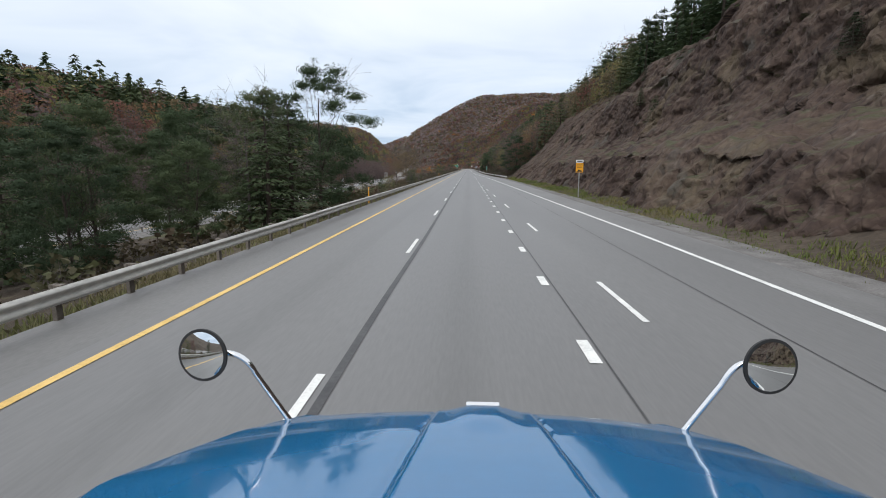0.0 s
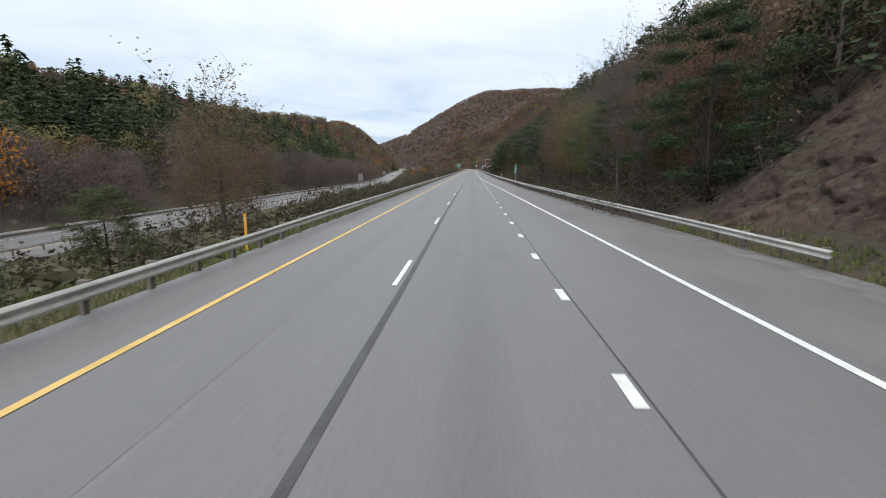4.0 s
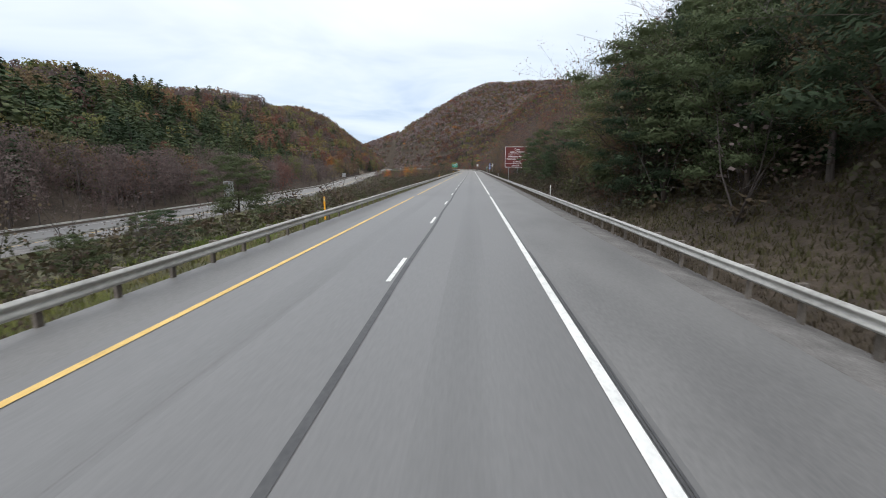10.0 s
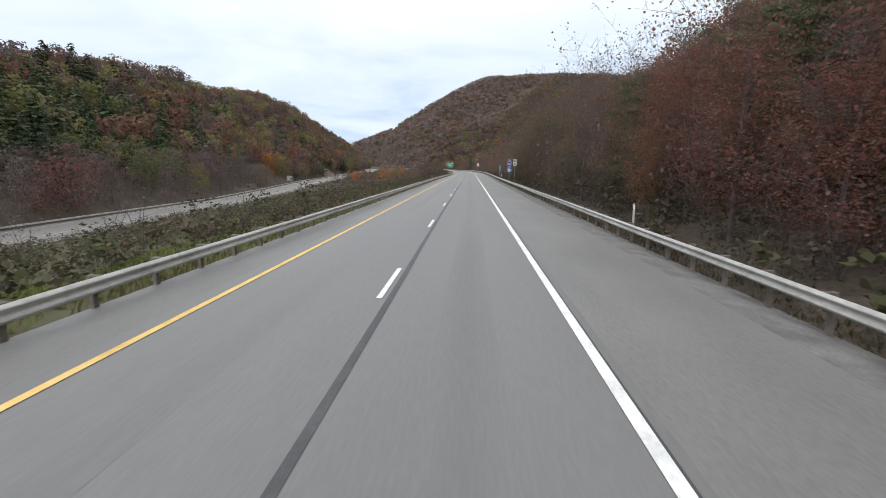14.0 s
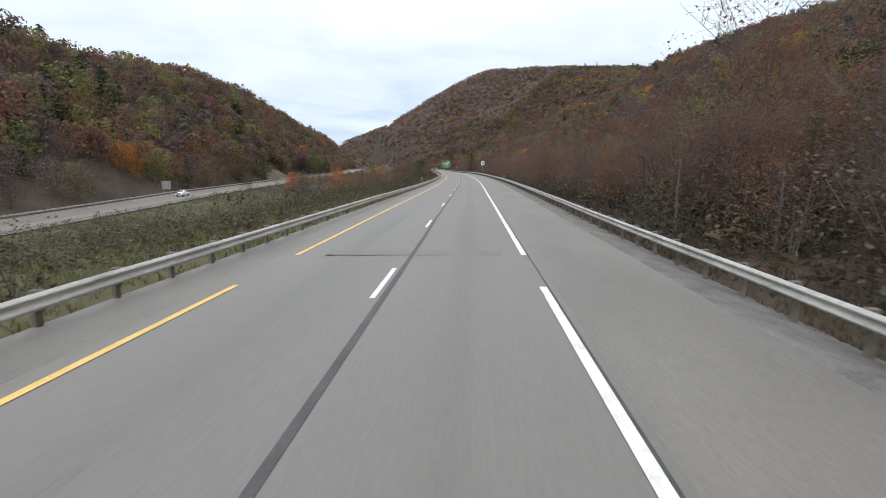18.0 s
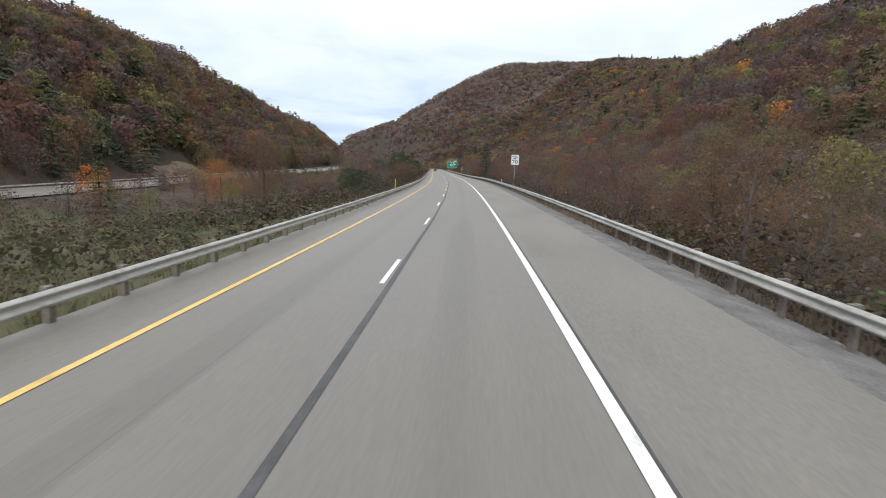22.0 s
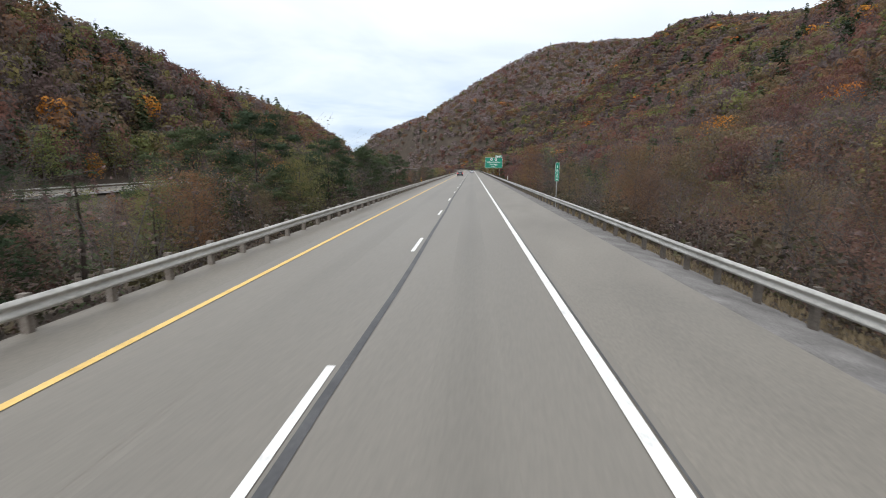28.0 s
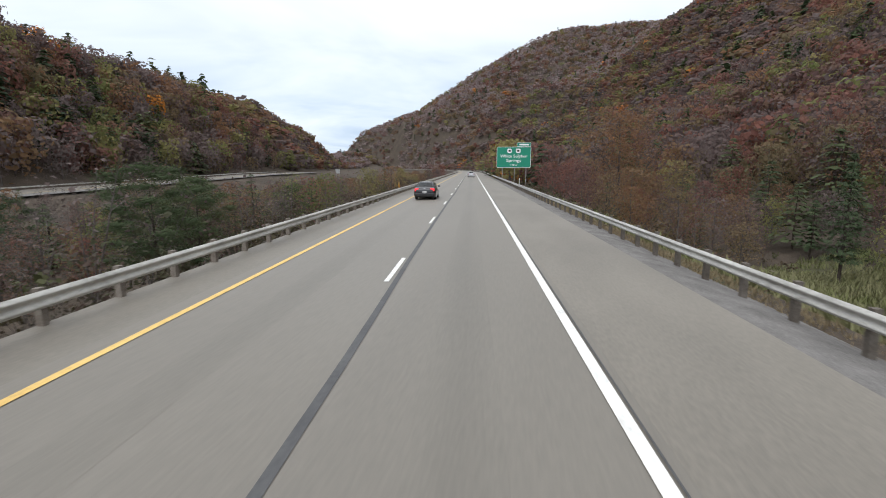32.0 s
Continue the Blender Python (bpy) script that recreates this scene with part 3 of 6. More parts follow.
def pine(seed, h=14.0, whorls=16, per=6, cards=6, size=0.32, radius=0.24, low=0.15, lod=0, ragged=0.35):
    """A pine: straight trunk, whorls of branches with flat needle fans."""
    g = np.random.default_rng(seed)
    bark = [tube_q(np.array([[0, 0, 0], [0.01 * h, 0, h * 0.5], [0, 0, h]]), (0.013 * h + 0.04, 0.008 * h + 0.02, 0.015), (7, 4, 3)[lod])]
    pts, sz = [], []
    for k in range(whorls):
        f = low + (1 - low) * (k + 0.5 * g.random()) / whorls
        R = h * radius * (1.02 - f) ** 0.75 * (0.55 + 0.45 * min(1, (f - low + 0.12) * 5))
        for b in range(per):
            if g.random() < ragged * 0.4:
                continue
            az = g.uniform(0, 2 * np.pi)
            ln = R * g.uniform(1 - ragged, 1.15)
            d = np.array([np.cos(az), np.sin(az), g.uniform(-0.15, 0.25) + 0.4 * f])
            p0 = np.array([0, 0, f * h])
            e = p0 + d * ln + np.array([0, 0, -0.08 * ln])
            if lod == 0:
                bark.append(tube_q([p0, (p0 + e) / 2 + np.array([0, 0, 0.04 * ln]), e], (0.035, 0.022, 0.008), 3))
            for m in range(cards):
                w = 0.25 + 0.8 * (m + g.random()) / cards
                pts.append(p0 + (e - p0) * w + g.normal(0, 0.09 * ln + 0.05, 3) * np.array([1, 1, 0.5]))
                sz.append(size * (0.75 + 0.5 * (1 - f)))
    pts.append(np.array([0, 0, h]))
    sz.append(size * 0.5)
    return join_q(bark), cards_q(np.array(pts), np.array(sz), g, flat=0.55, aspect=0.6)


def shrub(seed, h=1.6, stems=4, leaves=42, size=0.12):
    """A many-stemmed bush."""
    g = np.random.default_rng(seed)
    bark, ends = [], []
    for k in range(stems):
        az, r = g.uniform(0, 2 * np.pi), g.uniform(0.15, 0.55) * h
        e = np.array([np.cos(az) * r, np.sin(az) * r, h * g.uniform(0.6, 1.05)])
        m = e * 0.5 + np.array([0, 0, 0.12 * h])
        bark.append(tube_q([np.array([0, 0, -0.05]), m, e], (0.018, 0.012, 0.004), 3))
        ends += [e, m, (m + e) / 2]
    c = np.array(ends)[g.integers(0, len(ends), leaves)] + g.normal(0, 0.15 * h, (leaves, 3)) * np.array([1, 1, 0.8])
    return join_q(bark), cards_q(c, size, g)


def spread(name, tmpl, which, P, S, R, mat, tint, label, cat):
    """One joined mesh of many copies of leaf or bark quads: P places, S scales, R turns."""
    V, F, T, b = [], [], [], 0
    g = np.random.default_rng(5)
    pick = g.integers(0, len(tmpl), len(P))
    for k in range(len(tmpl)):
        v, f = tmpl[k][which]
        m = pick == k
        if not m.any():
            continue
        c, s = np.cos(R[m])[:, None], np.sin(R[m])[:, None]
        x, y, z = v[None, :, 0], v[None, :, 1], v[None, :, 2]
        q = np.stack([(x * c - y * s) * S[m, :1], (x * s + y * c) * S[m, :1], z * S[m, 1:2]], -1) + P[m][:, None]
        V.append(q.reshape(-1, 3))
        F.append((f[None] + (np.arange(m.sum()) * len(v))[:, None, None]).reshape(-1, 4) + b)
        T.append(np.repeat(tint[m], len(v)))
        b += m.sum() * len(v)
    if not V:
        return None
    ob = new(name, mesh_np(name, np.concatenate(V), np.concatenate(F), mat, np.concatenate(T), smooth=True))
    return tagged(ob, label, cat, kind="stuff")


@functools.cache
def leaves_for(kind, lod):
    """The leaf material of a kind."""
    # "pale" is the bare kind with haze mixed into its leaf colour
    cols, trans = {"pine": (PINE_C, 0.3), "broad_pine": (PINE_C, 0.3), "rust": (RUST_C, 0.5), "yellow": (YEL_C, 0.5), "pale": (HAZE_BARE_C, 0.5),
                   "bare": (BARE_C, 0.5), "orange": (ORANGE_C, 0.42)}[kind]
    return leaf_mat(f"{kind}_foliage", cols, trans, lod == 0)


KINDS = {
    "broad_pine": (M_BARKD, "broad dark green white pine", "pine tree"),
    "pine": (M_BARKD, "dark green pine", "pine tree"),
    "rust": (M_BARK, "tree with russet autumn leaves", "tree"),
    "yellow": (M_BARK, "tree with yellow-green autumn leaves", "tree"),
    "bare": (M_BARK, "nearly bare grey-brown tree", "tree"),
    "orange": (M_BARK, "bright orange autumn maple", "tree"),
    "pale": (M_BARK, "bare tree in mauve-grey lightened for distance haze", "tree"),
}


def templates(kind, lod):
    """Shapes of one kind: 0 beside the road, 4 close behind, 1 to 3 farther and farther off."""
    T = []
    if kind == "broad_pine":
        for i in range(3):
            bark, _ = broadleaf(20 + i, h=11.5, leaves=4, limbs=18, twigs=0, low=0.12, wide=0.34)
            T.append((bark, join_q([lobed_crown(200 + i, 14, 16000, 0.075, 42, (0.1, 0.24, 0.16)[i], 0.36, 0.5, 1.8, 0.15, 0.55), cone_crown(210 + i, 14.3, 1200, 0.07, 0.26, 0.2, 11, 0.6, 2.0)])))
        return T
    if kind == "pine":
        for i in range(3):
            rad, low = (0.31, 0.26, 0.34)[i] * (1.0 if lod in (0, 4) else 1.2), (0.08, 0.2, 0.12)[i]
            bark, fans = pine(10 + i, h=14, whorls=17, per=6, cards=4, size=0.17, radius=rad, low=low, lod=(0, 1, 2, 2, 1)[lod])
            n, half = ((2200, 0.15), (430, 0.40), (130, 0.80), (34, 1.5), (700, 0.27))[lod]
            cone = cone_crown(100 + i, 14, n, half, rad, low, 12, 0.45)
            T.append((bark, join_q([fans, cone]) if lod == 0 else cone))
        return T
    for i in range(4):
        low, wide = (0.16, 0.26, 0.12, 0.2)[i], (0.36, 0.32, 0.42, 0.34)[i]
        if kind in ("bare", "pale"):
            bark, leaf = broadleaf(30 + i, h=12, leaves=50, size=0.045, limbs=(18, 11, 8, 6, 14)[lod], twigs=7, lod=(0, 1, 2, 2, 1)[lod], low=low, wide=wide)
            n, half = ((700, 0.05), (620, 0.17), (210, 0.46), (60, 1.05), (600, 0.085))[lod]
            crown = lobed_crown(320 + i, 12, n, half, (15, 12, 9, 6, 15)[lod], low + 0.05, wide * (1, 1.1, 1.2, 1.3, 1)[lod], deep=(0.3, 0.6, 0.8, 0.88, 0.3)[lod])
            if lod in (1, 4):
                crown = join_q([crown, twig_crown(300 + i, 12, (70, 220)[lod == 4], 0.6, (0.03, 0.016)[lod == 4], low, 0.0)])
            T.append((bark, join_q([leaf, crown]) if lod == 0 else crown))
        else:
            bark, leaf = broadleaf(30 + i, h=12, leaves=700, size=0.075, limbs=(15, 9, 8, 6, 11)[lod], twigs=5, lod=(0, 1, 2, 2, 1)[lod], low=low, wide=wide)
            n, half = ((9500, 0.056), (850, 0.20), (250, 0.46), (64, 1.05), (1500, 0.125))[lod]
            crown = lobed_crown(400 + i, 12, n, half, (22, 14, 10, 6, 18)[lod], low, wide * (1, 1.1, 1.2, 1.3, 1)[lod], deep=(0.4, 0.72, 0.85, 0.9, 0.4)[lod])
            T.append((bark, join_q([leaf, crown]) if lod == 0 else crown))
    return T


# ---- woods over the hills ----
rg = np.random.default_rng(3)


def sow(x0, x1, y0, y1, step):
    xs, ys = np.meshgrid(np.arange(x0, x1, step), np.arange(y0, y1, step))
    xs, ys = xs.ravel() + rg.uniform(-0.48, 0.48, xs.size) * step, ys.ravel() + rg.uniform(-0.48, 0.48, ys.size) * step
    return np.stack([xs, ys], 1)


def clear_of(p):
    """Land that bears no woods: both carriageways, the cut, meadows, the grassy median."""
    x, y = p[:, 0], p[:, 1]
    u = x - xc(y)
    near = (u > -11.5) & (u < np.interp(y, (120, 200, 330, 420, 600), (14, 10.5, 9.8, 9.6, 9.2)))
    oppo = np.abs(x - xo(y)) < 9
    rock = (u > 0) & (u < 29) & (y < 141)
    view = (x > -108) & (x < -95) & (y > 632) & (y < 660)
    view |= (x > -119) & (x < -110) & (y > 772) & (y < 814)
    slope = (u > 0) & (u < np.interp(y, (200, 212, 225, 255, 275, 300), (10, 16, 21, 20, 15, 10))) & (y > 200) & (y < 300)
    field = (u > 0) & (u < np.interp(y, (846, 868), (18, 34))) & (y > 846) & (y < 945)
    field |= (x > -56) & (x < -24) & (y > 850) & (y < 882) & (u < 0)
    near |= (u > 0) & (u < np.interp(y, (330, 345, 392, 394, 462, 465, 491, 493, 650, 655, 691, 693, 945, 950, 1011, 1013), (0, 11.2, 11.2, 0, 0, 10.5, 10.5, 0, 0, 10.5, 10.5, 0, 0, 15, 15, 0)))
    return near | oppo | rock | slope | field | view


pts = np.concatenate([sow(-300, -60, -30, 1420, 6.6), sow(-125, -62, 90, 470, 7.0), sow(34, 75, 0, 450, 5.5), sow(28, 36, -20, 140, 3.8), sow(9, 34, 100, 450, 4.4), sow(34, 290, 450, 1500, 6.9), sow(-75, 34, 450, 1000, 5.0), sow(-600, 640, 1300, 1970, 8.6), sow(-330, 60, 1150, 1420, 7.5), sow(-205, -122, 780, 1150, 6.8), sow(24, 100, 845, 1090, 5.6), sow(-150, 130, 1010, 1330, 6.6)])
pts = pts[~clear_of(pts)]
um = pts[:, 0] - xc(pts[:, 1])
median = (um < 6) & (pts[:, 0] > xo(pts[:, 1]))
pts = pts[~median]
mp = sow(-100, -8, -20, 1150, 5.5)
mu = mp[:, 0] - xc(mp[:, 1])
dens = np.interp(mp[:, 1], (-20, 10, 60, 75, 130, 160, 175, 440, 560, 620, 700, 760, 1150), (0.5, 0.4, 0.3, 0.1, 0.22, 0.15, 0.0, 0.0, 0.0, 0.0, 0.08, 0.9, 0.9))
mp = mp[(mu < -12) & (mp[:, 0] > xo(mp[:, 1]) + 9) & (rg.random(len(mp)) < dens)]
is_med = np.concatenate([np.zeros(len(pts), bool), np.ones(len(mp), bool)])
pts = np.concatenate([pts, mp])


def in_sight(p):
    """Trees that the road sees over the land; those behind the crests are left out."""
    z = ground(p[:, 0], p[:, 1]) + 16.0
    seen = np.zeros(len(p), bool)
    for s in (0, 150, 330, 520, 700, 890):
        a = at(s, 0, 2.7)
        ahead = p[:, 1] > a.y - 10
        free = ahead.copy()
        for f in np.linspace(0.12, 0.97, 18):
            q = ground(a.x + (p[:, 0] - a.x) * f, a.y + (p[:, 1] - a.y) * f)
            free &= q < a.z + (z - a.z) * f
        seen |= free
    return seen


ok = in_sight(pts) | (np.abs(pts[:, 0] - xc(pts[:, 1])) < 60)
pts, is_med = pts[ok], is_med[ok]
X, Y = pts[:, 0], pts[:, 1]
Z = ground(X, Y)
U = X - xc(Y)
dy = np.clip(Y - 893, 0, None) + np.clip(-Y, 0, None)
D = np.hypot(U, dy)
lod = np.digitize(D, (42, 105, 300))
# what grows where: pines on the left bank and in belts, russet and bare wood elsewhere
belt = vnoise(X / 55 + 9, Y / 55 + 4)
r = rg.random(len(X))
left = U < 0
pp = np.where(left, np.interp(Y, (0, 150, 420, 520, 700, 1000), (0.4, 0.75, 0.9, 0.32, 0.18, 0.24)) * np.interp(X, (-200, -120, -70), (0.3, 1.0, 1.1)),
              np.interp(Y, (0, 150, 190, 345, 400, 900), (0.95, 0.9, 0.3, 0.25, 0.14, 0.13)))
pp = pp * np.interp(belt, (0.3, 0.75), (0.2, 1.8))
up_bank = xo(Y) - 8.5 - X
pp = np.where(left & ~is_med & (Y < 640), np.interp(up_bank - np.interp(Y, (120, 230), (26, 0)), (8, 18, 70, 95), (0.06, 0.95, 0.93, 0.25)) * np.interp(Y, (0, 120, 230, 520, 640), (0.5, 0.6, 1.0, 0.95, 0.25)), pp)
pp = np.where(~left & (U < 40) & (Y > 225) & (Y < 345), 0.6, pp)
pp = np.where(Y > 1150, 0.06, pp)
hue = vnoise(X / 28 + 31, Y / 28 + 17)
kind = np.where(r < pp, 0, np.where(r < pp + (1 - pp) * np.interp(hue, (0.2, 0.8), (0.26, 0.7)), 1, np.where(r > 0.9 - 0.07 * hue, 2, 3)))
kind = np.where((rg.random(len(X)) < 0.012) & (kind == 1), 4, kind)
crest_x = np.interp(Y, (1000, 1330), (-200, -245))
on_crest = left & (np.abs(X - crest_x) < 16) & (Y > 900) & (Y < 1200) & (rg.random(len(X)) < 0.07)
kind = np.where(on_crest, 0, kind)
kind = np.where((kind == 4) & ~left & (Y < 480), 1, kind)
kind = np.where(np.isin(kind, (0, 2)) & (U > 0) & (U < 34) & (Y > 395) & (Y < 1010), 1, kind)
# bare woods on the mountain, in colours lightened to paint in haze
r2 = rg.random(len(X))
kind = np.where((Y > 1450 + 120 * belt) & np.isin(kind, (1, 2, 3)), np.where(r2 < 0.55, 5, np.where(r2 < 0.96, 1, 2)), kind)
kind = np.where(left & ~is_med & (Y < 600) & (up_bank < 15), np.where(r2 < 0.85, 3, kind), kind)
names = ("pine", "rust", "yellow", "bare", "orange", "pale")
size = np.where(kind == 0, rg.uniform(0.6, 1.15, len(X)), rg.uniform(0.62, 1.12, len(X))) * np.where(is_med, np.interp(Y, (700, 740, 880), (0.62, 0.46, 0.38)), 1.0)
size *= np.where(on_crest, 1.25, 1.0) * np.where(is_med & (Y > 52) & (Y < 180), 0.5, 1.0)
size *= np.where((U > 0) & (U < 26) & (Y > 340) & (Y < 505), np.where(Y < 455, np.where(U < 15, 0.62, 0.95), np.where(U < 13, 0.8, 1.15)), 1.0) * np.where((U > 0) & (U < 45) & (Y > 505) & (Y < 1010), np.where(U < 13, 0.48, np.where(kind == 3, 0.55, 0.64)), 1.0) * np.where(Y > 1250, 0.85, 1.0)
size *= np.where(left & (Y < 480) & (kind == 0) & ~is_med, rg.uniform(0.8, 1.25, len(X)), 1.0)
size = np.where((U > 8) & (U < 40) & (Y > 150) & (Y < 560), np.minimum(size, np.maximum(2.7 + np.interp(Y, (460, 490), (0.8, 0.72)) * U - Z, 4.0) / np.where(kind == 0, 13.5, 16.5)), size)
S = np.stack([size * rg.uniform(0.85, 1.2, len(X)) * np.where(kind == 0, 1.25, 1.0) * np.where((lod == 3) & (kind != 0), 1.3, 1.0), size * np.where((lod == 3) & (kind != 0), 0.8, 1.0)], 1)
turn = rg.uniform(0, 6.28, len(X))
tint = np.clip(0.5 + (vnoise(X / 17, Y / 17) - 0.5) * 1.2 + rg.normal(0, 0.3, len(X)), 0, 1)
P = np.stack([X, Y, Z - 0.15], 1)
WORDS = ("pines", "russet autumn trees", "yellow-green autumn trees", "nearly bare grey trees", "orange autumn maples", "bare trees in haze-lightened colour")
NEAR = []
for k in range(6):
    for l in range(4):
        m = (kind == k) & (lod == l)
        if l == 0 and m.any():
            idx = np.nonzero(m)[0]
            NEAR += [(k, i) for i in idx]
            continue
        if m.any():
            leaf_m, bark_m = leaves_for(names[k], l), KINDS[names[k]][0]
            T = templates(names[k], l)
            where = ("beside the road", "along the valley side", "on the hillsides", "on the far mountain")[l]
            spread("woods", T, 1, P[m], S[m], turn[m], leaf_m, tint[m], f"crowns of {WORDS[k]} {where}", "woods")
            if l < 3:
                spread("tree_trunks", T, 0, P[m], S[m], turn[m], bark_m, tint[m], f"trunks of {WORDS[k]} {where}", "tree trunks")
print("trees", len(X), "near", len(NEAR), [int(((lod == l)).sum()) for l in range(4)])

# ---- single trees beside the road ----
NEAR.sort(key=lambda a: abs(U[a[1]]) + (8 if Y[a[1]] < -5 else 0))
TREE_MESH = {}


def tree_meshes(name):
    if name not in TREE_MESH:
        leaf_m, bark_m = leaves_for(name, 0), KINDS[name][0]
        TREE_MESH[name] = [(mesh_np("trunk", *t[0], bark_m, smooth=True), mesh_np("crown", *t[1], leaf_m)) for t in templates(name, 0)]
    return TREE_MESH[name]


def under_sky(u, y, h, rise=0.8):
    """Height that keeps a tree's top below the slope's wooded skyline."""
    return min(h, max(3.2, (2.7 + rise * u - float(ground(float(xc(y)) + u, y))) / 1.35))


def plant(name, x, y, h, variant=0, turn_=0.0, wide=1.0, label=""):
    """One tree as a thing with trunk and crown, h metres high."""
    ms = tree_meshes(name)
    tr, cr = ms[variant % len(ms)]
    base = new("pine_tree" if "pine" in name else "tree")
    k = h / (14.0 if "pine" in name else 12.0)
    tagged(base, label or KINDS[name][1] + " beside the motorway", KINDS[name][2], "roadside trees")
    base.matrix_world = Matrix.Translation((x, y, float(ground(x, y)) - 0.1)) @ Matrix.Rotation(turn_, 4, 'Z') @ Matrix.Diagonal((k * wide, k * wide, k, 1))
    child("trunk", tr, base)
    child("crown", cr, base)
    return base


for k, i in NEAR[:270]:
    plant("broad_pine" if k == 0 and Y[i] > 60 else names[k], X[i], Y[i], size[i] * (14.0 if k == 0 else 12.0), i, turn[i], S[i, 0] / S[i, 1])
for k in range(6):
    idx = np.array([i for kk, i in NEAR[270:] if kk == k], int)
    if len(idx):
        leaf_m, bark_m = leaves_for(names[k], 4), KINDS[names[k]][0]
        T = templates(names[k], 4)
        spread("woods", T, 1, P[idx], S[idx], turn[idx], leaf_m, tint[idx], f"crowns of {WORDS[k]} behind the roadside", "woods")
        spread("tree_trunks", T, 0, P[idx], S[idx], turn[idx], bark_m, tint[idx], f"trunks of {WORDS[k]} behind the roadside", "tree trunks")

# trees that stand out
plant("broad_pine", -19.3, 324, 6.8, 1, 0.7, 1.45, "dark spreading pine behind the median guardrail")
for x, y, h, w in ((-17.2, 311, 2.8, 1.6), (-16.2, 303, 2.2, 1.7), (-22, 316, 3.2, 1.5), (-17.5, 330, 2.4, 1.8), (-16, 296, 1.6, 1.9), (-15.6, 280, 1.5, 1.8), (-18, 268, 1.8, 1.7),
                   (-15.5, 187, 2.3, 1.7), (-17.5, 183, 2.6, 1.6), (-14.5, 193, 1.8, 1.8), (-19, 190, 2.4, 1.6), (-13.8, 199, 1.5, 1.8), (-20.5, 181, 2.8, 1.5)):
    plant("broad_pine", x, y, h, int(-x * 7) % 3, x, w, "low bushy pine behind the median guardrail")
for y, u, h in ((245, 22, 8), (258, 23, 13), (266, 20, 12), (272, 24, 15), (278, 17, 13), (286, 15, 14), (294, 19, 16), (302, 15.5, 13), (311, 18, 15), (320, 14.5, 12), (329, 17, 14), (338, 15, 11)):
    nm = ("broad_pine", "rust", "bare", "rust")[int(y) % 4]
    plant(nm, float(xc(y)) + u, y, under_sky(u, y, h) * (1.25 if nm == "broad_pine" else 1.0), int(y) % 3, y, 1.0, "tall " + KINDS[nm][1] + " above the grass slope")
for y, u, h, nm in ((492, 13, 13, "rust"), (497, 15, 13, "bare"), (488, 16.5, 14, "rust"), (486, 11.8, 12, "bare"), (500, 12.5, 11.5, "rust"), (480, 14.5, 13.5, "rust"), (474, 12.5, 12, "rust")):
    plant(nm, float(xc(y)) + u, y, under_sky(u, y, h, 1.25), int(y) % 4, y, 1.1, "tall " + KINDS[nm][1] + " behind the guardrail")
for y, u, h, nm in ((505, 15, 14, "rust"), (510, 19, 15, "rust"), (516, 14, 12, "bare"), (522, 18, 14, "rust"), (528, 23, 15, "broad_pine"), (503, 22, 15, "rust"), (534, 16, 11, "bare"), (496, 20, 15, "broad_pine"), (541, 21, 12, "rust"), (484, 19, 15, "rust"), (478, 18, 14, "bare")):
    plant(nm, float(xc(y)) + u, y, under_sky(u, y, h, 1.1 if y < 500 else 0.75), int(y) % 3, y, 1.15, "tall " + KINDS[nm][1] + " behind the guardrail")
for y, u, h, nm in ((398, 12, 12, "rust"), (402, 16, 14, "bare"), (407, 13, 13, "rust"), (412, 18, 15, "rust"), (418, 14, 14, "broad_pine"), (424, 12.5, 12, "rust"), (428, 17, 15, "rust"), (434, 13.5, 13, "broad_pine"), (440, 16, 14, "rust"), (446, 12.5, 12, "bare"), (452, 15, 13, "rust"), (459, 18, 15, "broad_pine"), (466, 13.5, 12, "rust"), (408, 22, 16, "broad_pine"), (423, 23, 16, "rust"), (438, 22, 16, "broad_pine")):
    plant(nm, float(xc(y)) + u, y, under_sky(u, y, h), int(y) % 3, y, 1.15, "tall " + KINDS[nm][1] + " behind the guardrail")
g_ = np.random.default_rng(33)
for k in range(30):
    y, u = g_.uniform(150, 206), 10.8 + 13 * g_.random()
    nm = ("bare", "bare", "rust", "bare", "broad_pine")[k % 5]
    plant(nm, float(xc(y)) + u, y, under_sky(u, y, g_.uniform(6, 10)), k, k * 2.1, 1.2, KINDS[nm][1] + " at the foot of the bank")
for k in range(24):
    y, u = g_.uniform(305, 388), 11.6 + 8 * g_.random()
    nm = ("rust", "broad_pine", "bare", "rust")[k % 4]
    plant(nm, float(xc(y)) + u, y, under_sky(u, y, g_.uniform(8, 13)), k, k * 2.3, 1.15, KINDS[nm][1] + " close behind the guardrail")
plant("rust", 17.5, 371, 12.5, 2, 0.5, 1.1, "deep red autumn tree at the wood's edge")
for x, y, h in ((-13.8, 45, 14.5), (-17, 40, 12), (-20, 34, 10.5), (-23, 29, 11), (-16, 28, 7), (-18, 21, 8), (-27, 24, 13), (-15, 53, 9),
                (-21, 49, 11), (-30, 36, 12), (-26, 44, 12), (-14.5, 34, 6), (-33, 52, 13), (-21, 14, 9), (-30, 14, 12)):
    plant("broad_pine", x, y, h, int(x * 7) % 3, x, 1.0, "spreading dark green pine in the median")
for x, y, h in ((-33, 31, 14.5), (-40, 40, 17), (-44, 48, 16), (-13, 73, 3.0), (-14.5, 80, 2.4), (-14, 121, 3.6), (-15, 128, 2.8)):
    plant("pine", x, y, h, int(x * 7) % 3, x, 1.3, "dark green conifer in the median")
